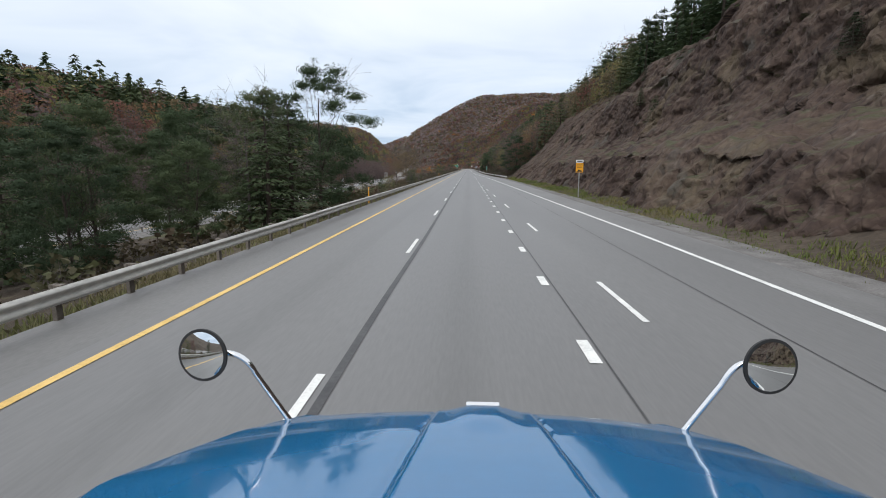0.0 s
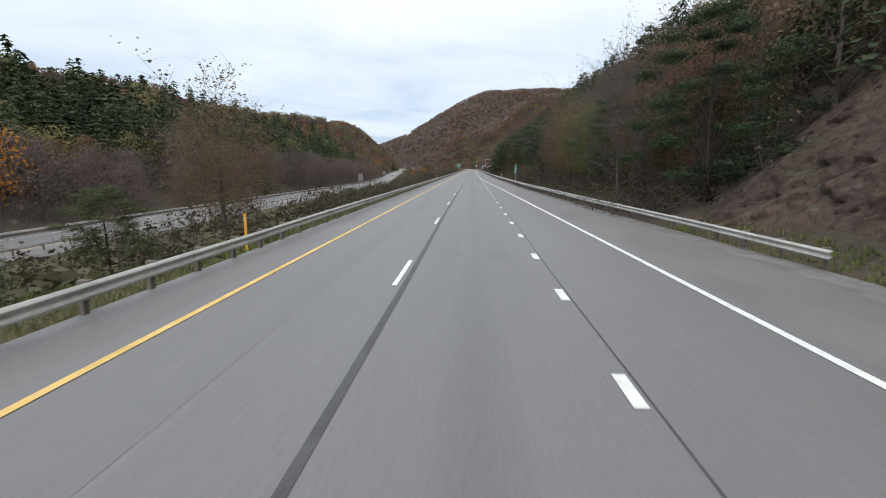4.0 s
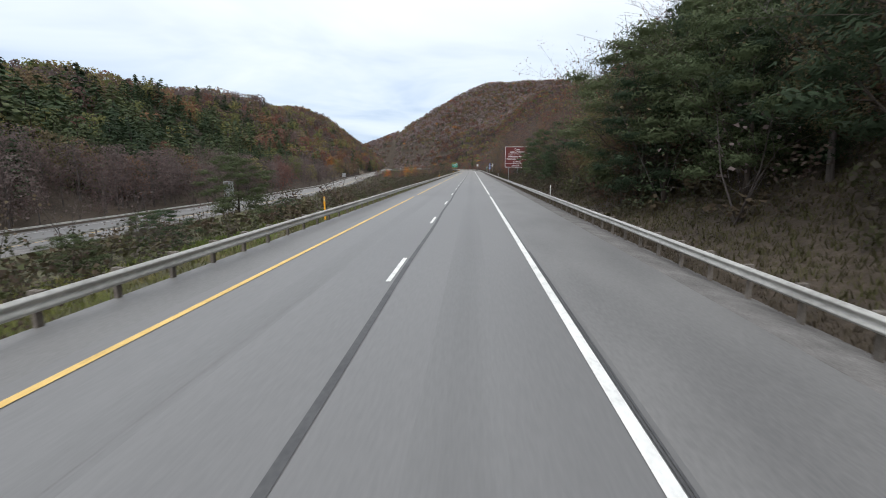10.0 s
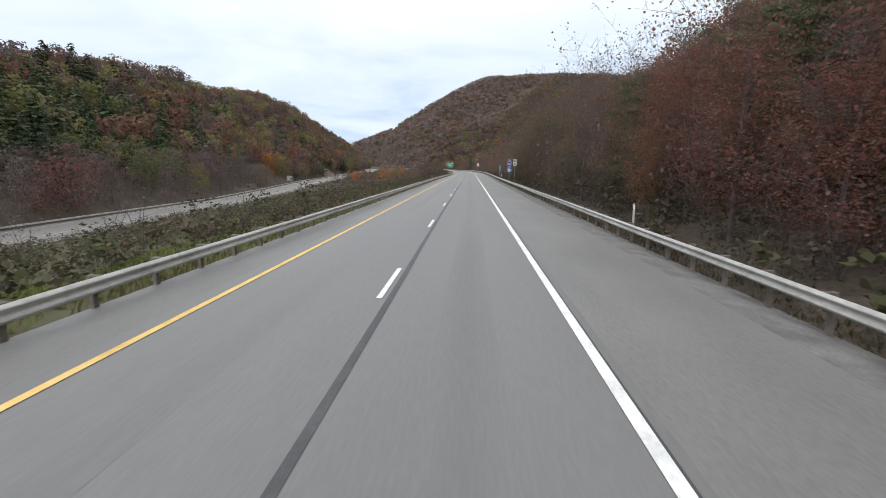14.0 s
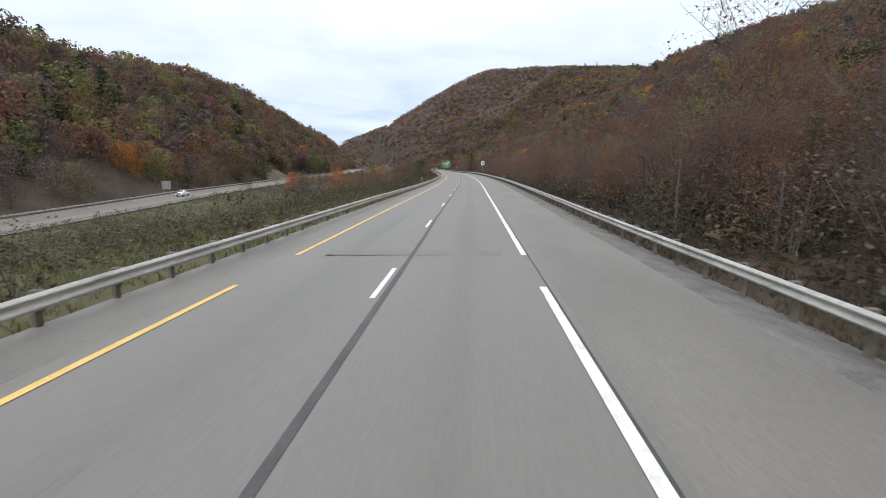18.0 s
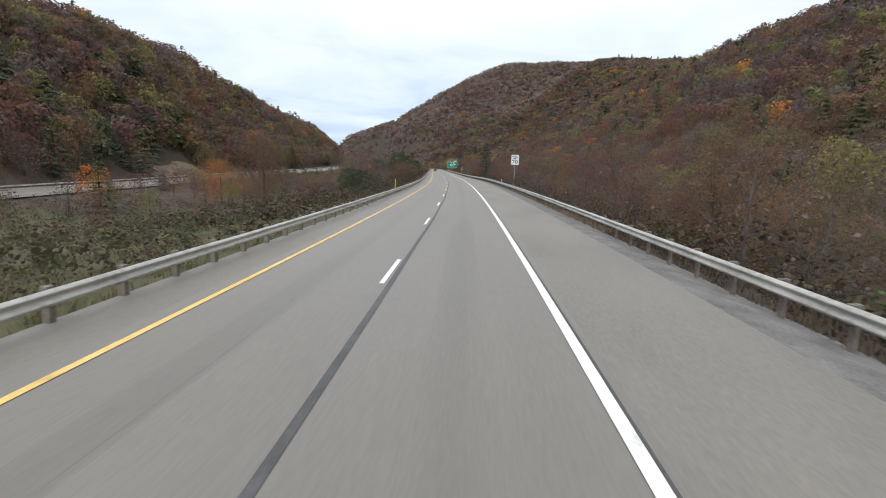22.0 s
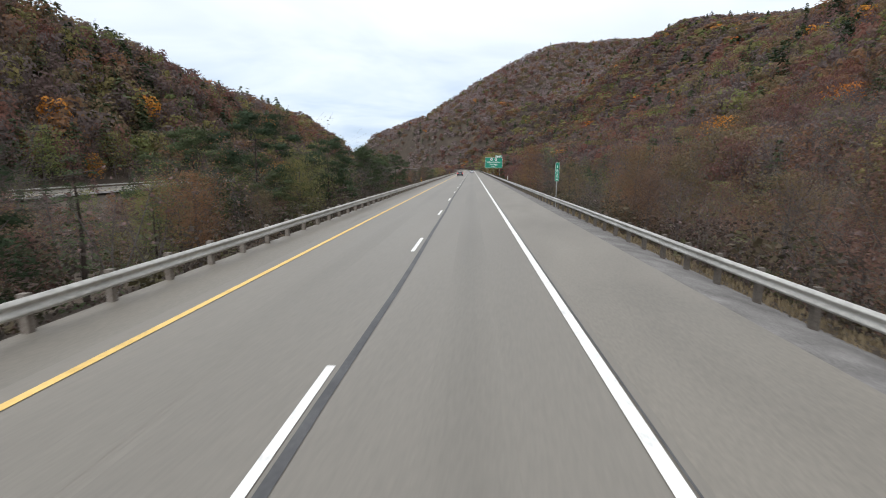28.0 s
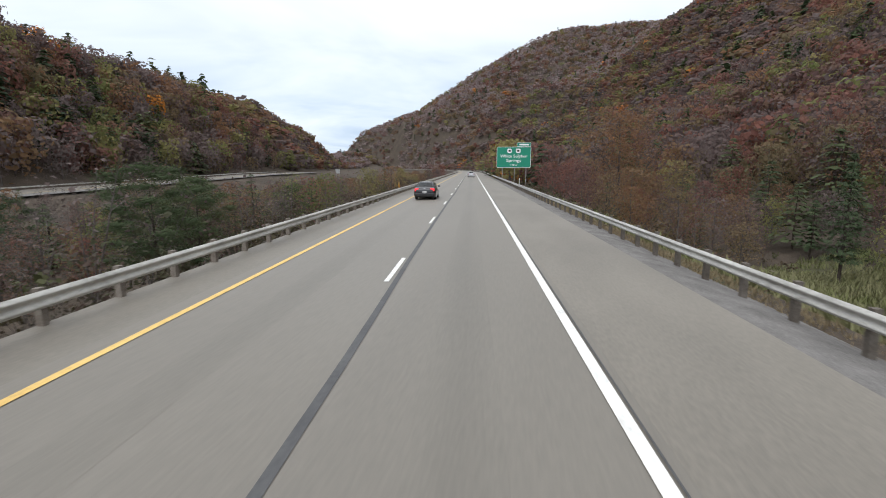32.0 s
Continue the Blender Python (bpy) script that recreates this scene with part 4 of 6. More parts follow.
plant("rust", -19, 150, 10.5, 1, 0.4, 1.3, "bushy rust-brown tree in the median")
plant("rust", -23, 158, 9.0, 2, 1.4, 1.2, "bushy rust-brown tree in the median")
plant("bare", -15, 33, 8.0, 1, 0.9, 1.2, "grey bare tree among the pines")
for x, y, h, w in ((-109, 656, 15, 1.15), (-57, 716, 10.0, 1.15), (-72, 897, 11.0, 1.15)):
    maple = plant("orange", x, y, h, int(h), h, w, "bright orange maple across the median")
    maple.location.z = min(maple.location.z, float(zo(y)) + 1.5)
plant("yellow", -73, 871, 11, 1, 0.5, 1.0, "yellow-green autumn tree in the median hollow")
plant("bare", -71, 884, 9.5, 2, 0.9, 1.2, "pinkish bare tree beside the orange maple")
plant("pine", *at(749, 9.4).xy, 11.0, 1, 0.3, 1.2, "tall ragged pine with a bare lower trunk")
plant("pine", 91, 894, 26.0, 0, 0.8, 0.9, "tall pine standing above the hillside woods")
y = 857
plant("broad_pine", float(xc(y)) + 15.5, y, 4.0 - float(ground(float(xc(y)) + 15.5, y)), 1, 0.8, 1.25, "dark spreading pine at the meadow's edge")
plant("orange", -80, 899, 9.5, 2, 1.4, 1.2, "fading orange maple in the median hollow")
for y, u, h, k in ((889, 36, 9, 0), (898, 44, 10, 1), (884, 47, 9.5, 2), (908, 35, 11.5, 3)):
    plant("bare", float(xc(y)) + u, y, h, k, y, 1.2, "spreading grey bare tree beside the meadow")
g_ = np.random.default_rng(21)
for k in range(40):
    y, u = g_.uniform(728, 876), -12.8 - 22 * g_.random() ** 1.4
    nm = ("broad_pine", "rust", "bare", "yellow", "broad_pine", "bare")[k % 6]
    h = g_.uniform(4.8, 7.2) * (0.8 if u > -17 else 1.0) * (1.4 if nm == 'broad_pine' else 1.0) * (1.4 if y < 775 else 1.1)
    if abs(y - 884) + abs(u + 45) > 14:
        plant(nm, float(xc(y)) + u, y, h, k, k * 1.7, 1.15, KINDS[nm][1] + " crowding the median")
for y, u, h, nm in ((892, -34, 8, "bare"), (899, -26, 6.5, "rust"), (906, -38, 8.5, "bare"), (914, -22, 5.5, "bare"), (921, -33, 7.5, "broad_pine"), (930, -27, 6.5, "bare"), (941, -36, 8, "rust"), (952, -24, 6, "bare"), (934, -16, 4.5, "broad_pine")):
    plant(nm, float(xc(y)) + u, y, h, int(y) % 3, y, 1.2, KINDS[nm][1] + " in the median hollow")
for y, u, h, nm in ((690, -15.5, 4.6, "broad_pine"), (695, -18, 5.2, "broad_pine"), (700, -14.5, 3.6, "broad_pine"), (704, -20, 5.5, "broad_pine"), (722, -24, 7.5, "rust"), (730, -21, 7, "rust"), (736, -27, 8, "rust"), (742, -19, 6, "bare")):
    plant(nm, float(xc(y)) + u, y, h, int(y) % 3, y, 1.3 if nm == "broad_pine" else 1.15, KINDS[nm][1] + " behind the median guardrail")
plant("rust", -9, 968, 17, 0, 2.0, 1.2, "full russet tree beyond the meadow")
plant("bare", 28.4, 964, 11, 2, 1.0, 1.2, "spreading grey bare tree beyond the meadow")
plant("pine", 2.3, 936, 11.0, 1, 0.5, 0.8, "narrow dark cedar at the meadow's edge")

# ---- saplings and thicket at the wood's edge ----
def sapling(seed, h=4.5):
    g = np.random.default_rng(seed)
    bark, ends = [], []
    for k in range(3):
        e = np.array([*g.normal(0, 0.13 * h, 2), h * g.uniform(0.6, 1.0)])
        m = e * 0.5 + np.array([*g.normal(0, 0.08, 2), 0])
        b0 = np.array([*g.normal(0, 0.12, 2), -0.1])
        bark.append(tube_q([b0, m, e], (0.035, 0.024, 0.006), 3))
        for q in range(4):
            s0 = b0 + (e - b0) * g.uniform(0.3, 0.95)
            s1 = s0 + np.array([*g.normal(0, 0.16 * h, 2), 0.12 * h])
            bark.append(tube_q([s0, s1], (0.013, 0.004), 3))
            ends.append(s1)
        ends.append(e)
    c = np.array(ends)[g.integers(0, len(ends), 80)] + g.normal(0, 0.10 * h, (80, 3))
    return join_q(bark), cards_q(c, 0.05, g)


SAPS = [sapling(140 + i) for i in range(5)]
sp = sow(-34, 27, 100, 1010, 3.4)
su = sp[:, 0].copy()
sp[:, 0] += xc(sp[:, 1])
sd_ = np.where(su > 0, np.interp(sp[:, 1], (125, 140, 225, 232, 300, 310, 862, 868, 948, 955), (0.0, 0.75, 0.75, 0.12, 0.12, 0.8, 0.8, 0.0, 0.0, 0.8)),
               np.interp(sp[:, 1], (100, 200, 430, 440, 640, 700, 715, 745, 1000), (0.15, 0.12, 0.12, 0.03, 0.03, 0.08, 0.4, 0.85, 0.85)))
ok = ~clear_of(sp) & ((su > np.interp(sp[:, 1], (125, 200), (11, 8.4))) | (su < -10.5)) & (sp[:, 0] > xo(sp[:, 1]) + 9) & (rg.random(len(sp)) < sd_)
sp = sp[ok]
# the bank beyond the opposite carriageway
bk = sow(-32, -8.5, -10, 1010, 3.6)
bk[:, 0] += xo(bk[:, 1])
bk = bk[(np.abs(bk[:, 1] - 792) > 22) | (rg.random(len(bk)) < 0.15)]
sp = np.concatenate([sp, bk[rg.random(len(bk)) < np.interp(vnoise(bk[:, 0] / 9, bk[:, 1] / 9), (0.25, 0.6), (0.3, 0.85)) * np.interp(bk[:, 1], (560, 640), (0.5, 1.0))]])
ss_ = rg.uniform(0.45, 1.25, len(sp)) * np.where((sp[:, 0] > xc(sp[:, 1])) & (sp[:, 1] > 300) & (sp[:, 1] < 500), 1.4, 1.0)
ps_ = np.column_stack([sp, ground(sp[:, 0], sp[:, 1])])
tn_ = np.clip(vnoise(sp[:, 0] / 13, sp[:, 1] / 13) + rg.normal(0, 0.2, len(sp)), 0, 1)
THICK_C = BARE_C[:2] + (RUST_C[0], RUST_C[2]) + ((0.12, 0.115, 0.05),)
spread("thicket", SAPS, 1, ps_, np.stack([ss_ * 1.1, ss_], 1), ss_ * 40, leaf_mat("thicket_leaves", THICK_C, 0.2), tn_, "last brown and russet leaves of the roadside thicket", "thicket")
spread("thicket_stems", SAPS, 0, ps_, np.stack([ss_ * 1.1, ss_], 1), ss_ * 40, M_BARK, tn_, "thin grey stems of the roadside thicket", "thicket")

# young pines and bushy trees with branches to the ground, at the wood's edge
eg = sow(9.8, 24, 130, 1000, 4.6)
eg = eg[rg.random(len(eg)) < np.interp(eg[:, 1], (300, 320, 560, 600), (0.6, 0.95, 0.95, 0.75))]
eg[:, 0] += xc(eg[:, 1])
el = sow(-34, -12, 722, 1000, 6.0)
el[:, 0] += xc(el[:, 1])
eg = np.concatenate([eg, el[el[:, 0] > xo(el[:, 1]) + 9]])
eg = eg[~clear_of(eg)]
ek = rg.random(len(eg))
ez = np.column_stack([eg, ground(eg[:, 0], eg[:, 1]) - 0.2])
es = rg.uniform(0.3, 0.62, len(eg)) * np.where(eg[:, 1] > 560, 0.75, 1.0)
for nm, lo_, hi_ in (("pine", 0.0, 0.22), ("rust", 0.22, 0.62), ("yellow", 0.62, 0.7), ("bare", 0.7, 1.0)):
    q = (ek >= lo_) & (ek < hi_)
    T = templates(nm, 4)
    if nm == "pine":
        T = [(T[i][0], cone_crown(520 + i, 14, 1700, 0.13, 0.33, 0.06, 12, 0.5)) for i in range(3)]
    if nm in ("rust", "yellow"):
        T = [(T[i][0], lobed_crown(500 + i, 12, 1500, 0.078, 24, 0.03, 0.36, deep=0.4)) for i in range(4)]
    tq = np.clip(vnoise(eg[q, 0] / 11, eg[q, 1] / 11) + rg.normal(0, 0.2, q.sum()), 0, 1)
    sq = np.stack([es[q] * 1.25, es[q]], 1)
    spread("woods_edge", T, 1, ez[q], sq, ek[q] * 60, leaves_for(nm, 4), tq, f"low crowns of young {WORDS[names.index(nm)]} at the wood's edge", "woods")
    spread("woods_edge_trunks", T, 0, ez[q], sq, ek[q] * 60, KINDS[nm][0], tq, f"trunks of young {WORDS[names.index(nm)]} at the wood's edge", "tree trunks")

# ---- undergrowth, brush and grass ----
BUSH = [lobed_crown(560 + i, 2.2, 130, 0.058, 12, 0.0, 0.5, deep=0.3) for i in range(4)]
bb = np.concatenate([sow(8.4, 14.5, 142, 846, 1.4), sow(8.6, 15.5, 335, 400, 1.3)])
bb = bb[rg.random(len(bb)) < np.interp(bb[:, 1], (128, 160, 215, 235, 300, 330), (0.3, 0.8, 0.8, 0.12, 0.12, 0.85))]
bc = sow(-15, -9.2, 130, 1000, 1.9)
bc = bc[rg.random(len(bc)) < np.interp(vnoise(bc[:, 0] / 6, bc[:, 1] / 6), (0.3, 0.6), (0.1, 0.7)) * np.interp(bc[:, 1], (420, 440, 640, 680), (1, 0.35, 0.35, 1.2))]
bb = np.concatenate([bb, bc])
bb[:, 0] += xc(bb[:, 1])
b_s = rg.uniform(0.45, 1.35, len(bb)) * np.where(np.abs(bb[:, 0] - xc(bb[:, 1])) < 9.6, 0.7, 1.0)
BUSH_FAR = [lobed_crown(570 + i, 2.2, 60, 0.11, 8, 0.0, 0.55, deep=0.3) for i in range(4)]
bm_ = sow(-80, -11, 425, 720, 2.1)
bm_[:, 0] += xc(bm_[:, 1])
bm_ = bm_[(bm_[:, 0] > xo(bm_[:, 1]) + 8.5) & (rg.random(len(bm_)) < np.interp(vnoise(bm_[:, 0] / 9, bm_[:, 1] / 9), (0.2, 0.55), (0.35, 1.0)))]
m_s = rg.uniform(0.25, 0.75, len(bm_))
spread("median_bushes", [(b, b) for b in BUSH_FAR], 0, np.column_stack([bm_, ground(bm_[:, 0], bm_[:, 1]) - 0.1]), np.stack([m_s * 1.4, m_s], 1), m_s * 90,
       leaf_mat("median_bush_leaves", ((0.09, 0.082, 0.048), (0.105, 0.08, 0.062), (0.08, 0.092, 0.042), (0.12, 0.10, 0.07), (0.105, 0.07, 0.052)), 0.35),
       np.clip(vnoise(bm_[:, 0] / 12, bm_[:, 1] / 12) + rg.normal(0, 0.22, len(bm_)), 0, 1), "low olive and brown brush over the wide median", "bushes")
spread("roadside_bushes", [(b, b) for b in BUSH], 0, np.column_stack([bb, ground(bb[:, 0], bb[:, 1]) - 0.1]), np.stack([b_s * 1.2, b_s], 1), b_s * 50,
       leaf_mat("bush_leaves", ((0.07, 0.056, 0.047), (0.088, 0.06, 0.05), (0.062, 0.066, 0.036), (0.09, 0.074, 0.064), (0.075, 0.072, 0.042)), 0.35),
       np.clip(vnoise(bb[:, 0] / 8, bb[:, 1] / 8) + rg.normal(0, 0.25, len(bb)), 0, 1), "dense brown and olive bushes behind the guardrails", "bushes")
SHRUBS = [shrub(60 + i) for i in range(4)]
brush = sow(-40, 34, -25, 1010, 1.7)
for x, y, h, w in ((16.5, 246, 2.6, 1.5), (13.5, 232, 2.0, 1.6), (19, 262, 2.4, 1.6), (12.5, 268, 1.8, 1.7)):
    plant("broad_pine", x, y, h, int(y) % 3, y, w, "low bushy pine on the open slope")
# follow the road: the columns are offsets from its middle
bu = brush[:, 0].copy()
brush[:, 0] += xc(brush[:, 1])
bx, by = brush[:, 0], brush[:, 1]
db = np.where(bu < 0, np.interp(by, (0, 60, 160, 300, 430, 600, 700, 1000), (0.5, 0.45, 0.6, 0.75, 0.5, 0.35, 0.6, 0.6)), np.interp(by, (0, 140, 152, 230, 300, 330, 842, 848, 945, 960), (0, 0, 0.6, 0.5, 0.5, 0.9, 0.75, 0.1, 0.1, 0.6)))
db = db * np.interp(np.abs(bu), (9, 16, 38), (0.7, 1.0, 0.45)) * np.interp(vnoise(bx / 7, by / 7), (0.25, 0.6), (0.35, 1.0))
keep = ((bu < -9.3) | (bu > np.interp(by, (100, 130, 200, 300), (14, 12, 9, 8)))) & (rg.random(len(bx)) < db)
bx, by, bu = bx[keep], by[keep], bu[keep]
bp = np.stack([bx, by, ground(bx, by) - 0.05], 1)
bs_ = rg.uniform(0.3, 1.05, len(bx)) * np.interp(np.abs(bu), (9, 14), (0.55, 1.0)) * np.where((by > 430) & (by < 600) & (bu < 0), 0.55, 1.0) * np.where((bu > 0) & (by > 310) & (by < 840), 1.6, 1.0)
BS = np.stack([bs_ * rg.uniform(0.9, 1.5, len(bx)), bs_], 1)
bt = rg.uniform(0, 6.28, len(bx))
tn = np.clip(0.5 + (vnoise(bx / 9, by / 9) - 0.5) * 1.2 + rg.normal(0, 0.15, len(bx)), 0, 1)
BRUSH_C = ((0.075, 0.066, 0.034), (0.10, 0.074, 0.05), (0.075, 0.084, 0.036), (0.115, 0.09, 0.064), (0.10, 0.062, 0.044))
L_BRUSH = leaf_mat("dry_brush_leaves", BRUSH_C, 0.2)
spread("undergrowth", SHRUBS, 1, bp, BS, bt, L_BRUSH, tn, "brown and olive brush along the verges", "undergrowth")
spread("undergrowth_stems", SHRUBS, 0, bp, BS, bt, M_BARK, tn, "thin grey stems of roadside brush", "undergrowth")


def tuft(seed, blades=9, h=0.3, w=0.02):
    g = np.random.default_rng(seed)
    a, l = g.uniform(0, 6.28, blades), g.uniform(0.5, 1.0, blades) * h
    b = g.normal(0, 0.11, (blades, 2))
    t = b + np.stack([np.cos(a), np.sin(a)], 1) * l[:, None] * 0.5
    s = np.stack([-np.sin(a), np.cos(a)], 1) * w
    z0, z1 = np.zeros(blades), l
    v = np.stack([np.column_stack([b - s, z0]), np.column_stack([b + s, z0]), np.column_stack([t + s * 0.3, z1]), np.column_stack([t - s * 0.3, z1])], 1)
    return v.reshape(-1, 3), np.arange(blades * 4).reshape(-1, 4)


TUFTS = [(tuft(80 + i), tuft(80 + i)) for i in range(3)]


def meadow(name, u0, u1, y0, y1, step, hs, cols, label, thin=1.0):
    g = sow(u0, u1, y0, y1, step)
    g = g[rg.random(len(g)) < thin * np.interp(vnoise(g[:, 0] / 3, g[:, 1] / 3), (0.2, 0.55), (0.35, 1.0))]
    g[:, 0] += xc(g[:, 1])
    p = np.column_stack([g, ground(g[:, 0], g[:, 1]) - 0.02])
    s = rg.uniform(0.7, 1.4, len(g)) * hs
    spread(name, TUFTS, 0, p, np.stack([s * 1.2, s], 1), rg.uniform(0, 6.28, len(g)), leaf_mat(name + "_blades", cols, 0.3),
           np.clip(vnoise(g[:, 0] / 5, g[:, 1] / 5) + rg.normal(0, 0.12, len(g)), 0, 1), label, "grass")


GREEN = ((0.10, 0.10, 0.035), (0.11, 0.15, 0.035), (0.16, 0.17, 0.05), (0.2, 0.16, 0.08))
DRY = ((0.13, 0.11, 0.055), (0.17, 0.15, 0.08), (0.12, 0.13, 0.05), (0.2, 0.17, 0.1))
meadow("grass_verge", 9.9, 12.9, -25, 140, 0.30, 0.8, GREEN, "short green grass strip below the rock cut")
meadow("grass_slope", 8.6, 17, 200, 335, 0.36, 0.9, ((0.075, 0.075, 0.03), (0.10, 0.085, 0.045), (0.12, 0.10, 0.06)), "dry yellowish grass on the roadside slope")
meadow("grass_verge_median", -19, -8.4, 130, 430, 0.5, 1.0, GREEN, "green and olive grass between the carriageways")
meadow("grass_median", -30, -8.4, 430, 640, 0.6, 0.95, DRY, "rough olive grass in the wide median")
meadow("grass_edge", -11.5, -8.0, -25, 430, 0.42, 0.9, DRY, "thin grass behind the guardrail")
meadow("verge_weeds", 7.1, 8.8, 165, 640, 0.26, 0.7, ((0.075, 0.06, 0.042), (0.10, 0.082, 0.056), (0.065, 0.066, 0.034)), "dull brown weeds behind the guardrail", 0.8)
meadow("dry_verge", 7.2, 8.5, 640, 960, 0.22, 0.5, ((0.18, 0.14, 0.085), (0.23, 0.18, 0.11), (0.15, 0.125, 0.07)), "thin tan dead grass behind the guardrail")
meadow("grass_meadow", 9, 40, 862, 948, 0.5, 1.8, ((0.14, 0.16, 0.065), (0.18, 0.19, 0.085), (0.21, 0.20, 0.11), (0.15, 0.17, 0.06)), "pale green meadow beside the woods")

# ---- road markings, seams, guardrails ----
k0 = int((-60 - DASH0) / 12.19)
dash = strip("lane_dash", (-1.52, 0, 1.52), (-0.06, 0.06), (0.012, 0.012), M_WHITE)
for k in range(k0, 98):
    s = DASH0 + 12.19 * k
    p = at(s, -1.84)
    ob = tagged(new("lane_dash", dash), "white lane dash on worn asphalt", "road marking", "lane dashes", "structure")
    ob.matrix_world = Matrix.Translation(p) @ Matrix.Rotation(mid(s)[2], 4, 'Z')
dot = strip("lane_dot", (-0.46, 0, 0.46), (-0.09, 0.09), (0.012, 0.012), M_WHITE)
for k in range(-6, 49):
    s = 2.4 + 4.51 * k
    ob = tagged(new("lane_dot", dot), "short white dotted line of the merging lane", "road marking", "merging lane dots", "structure")
    ob.matrix_world = Matrix.Translation(at(s, 1.84, 0.0))
for k in range(-3, 6):
    s = 9.9 + 12.3 * k
    ob = tagged(new("taper_dash", dash), "white dash of the ending lane", "road marking", "ending lane dashes", "structure")
    ob.matrix_world = Matrix.Translation(at(s, 3.34 - 0.0172 * s, -0.012)) @ Matrix.Rotation(0.0172, 4, 'Z')


def wander(a, amp, seed):
    return lambda ss: a + amp * (vnoise(ss / 9 + seed, ss * 0 + seed) - 0.5) * 2


paint("tar_seam", -80, 1690, wander(-1.62, 0.05, 3), 0.13, M_TAR, 0.008, 2.5, "dark tar seal along the lane joint", "road seam")
paint("joint_right", -80, 300, wander(1.99, 0.03, 5), 0.03, M_TAR, 0.008, 2.5, "thin dark joint between lanes", "road seam")
paint("joint_far_right", -80, 92, wander(5.2, 0.05, 8), 0.025, M_TAR, 0.008, 2.5, "thin dark joint between lanes", "road seam")
paint("edge_joint", 262, 1200, wander(1.95, 0.02, 9), 0.025, M_TAR, 0.008, 2.5, "thin dark joint beside the edge line", "road seam")
def worn(f):
    return aged(surface(f"worn_asphalt_{round(f * 100)}", tuple((c * f, c * f * 0.99, c * f * 0.975) for c in (0.138, 0.158, 0.178)), 0.4, 0.55, 0, 0.35, 60, stretch=(1, 0.12, 1), dist=0.003, spec=0.5))


# the oil-stained middles of the lanes, darkening inwards
for k in range(5):
    M_PATCH = worn(0.98 - 0.022 * k)
    paint("lane_stain", -80, 1690, wander(0.0, 0.05, 11 + k), 0.95 - 0.18 * k, M_PATCH, 0.004 + 0.0015 * k, 2.5, "darker oil-stained middle of the lane", "road stain")
    if k < 3:
        paint("lane_stain_left", -80, 1690, wander(-3.6, 0.08, 31 + k), 0.85 - 0.25 * k, M_PATCH, 0.004 + 0.0015 * k, 2.5, "darker oil-stained middle of the left lane", "road stain")
for s, o, ln, w in ((129, 0.1, 1.4, 1.9), (610, -1.0, 1.2, 1.1), (611, 0.7, 1.4, 1.1), (703.6, -0.9, 0.9, 2.2), (704.4, 0.6, 0.7, 1.5), (702.6, -3.6, 0.5, 1.2), (333.4, -1.75, 0.35, 7.0), (893.7, -1.0, 0.4, 5.0), (520.3, -1.6, 0.8, 5.5)):
    paint("road_patch", s - ln / 2, s + ln / 2, o, w, M_PATCH, 0.005, 1, "dark worn patch across the lanes", "road stain")

# W-beam profile: depth towards the road and height, from the bottom edge up
BEAM = ((0.0, 0.0), (0.012, 0.012), (0.078, 0.05), (0.083, 0.078), (0.02, 0.125), (0.0, 0.155), (0.02, 0.185), (0.083, 0.232), (0.078, 0.26), (0.012, 0.298), (0.0, 0.31))


def post_mesh(h):
    bm = box(0.085, 0.15, h, (0, 0, h / 2 - 0.4), 0.008)
    me = bpy.data.meshes.new("post")
    bm.to_mesh(me)
    bm.free()
    me.materials.append(M_POST)
    return me


def block_mesh():
    bm = box(0.13, 0.15, 0.34, (0, 0, 0), 0.01)
    me = bpy.data.meshes.new("blockout")
    bm.to_mesh(me)
    bm.free()
    me.materials.append(M_POST)
    return me


POST, BLOCK = post_mesh(1.08), block_mesh()


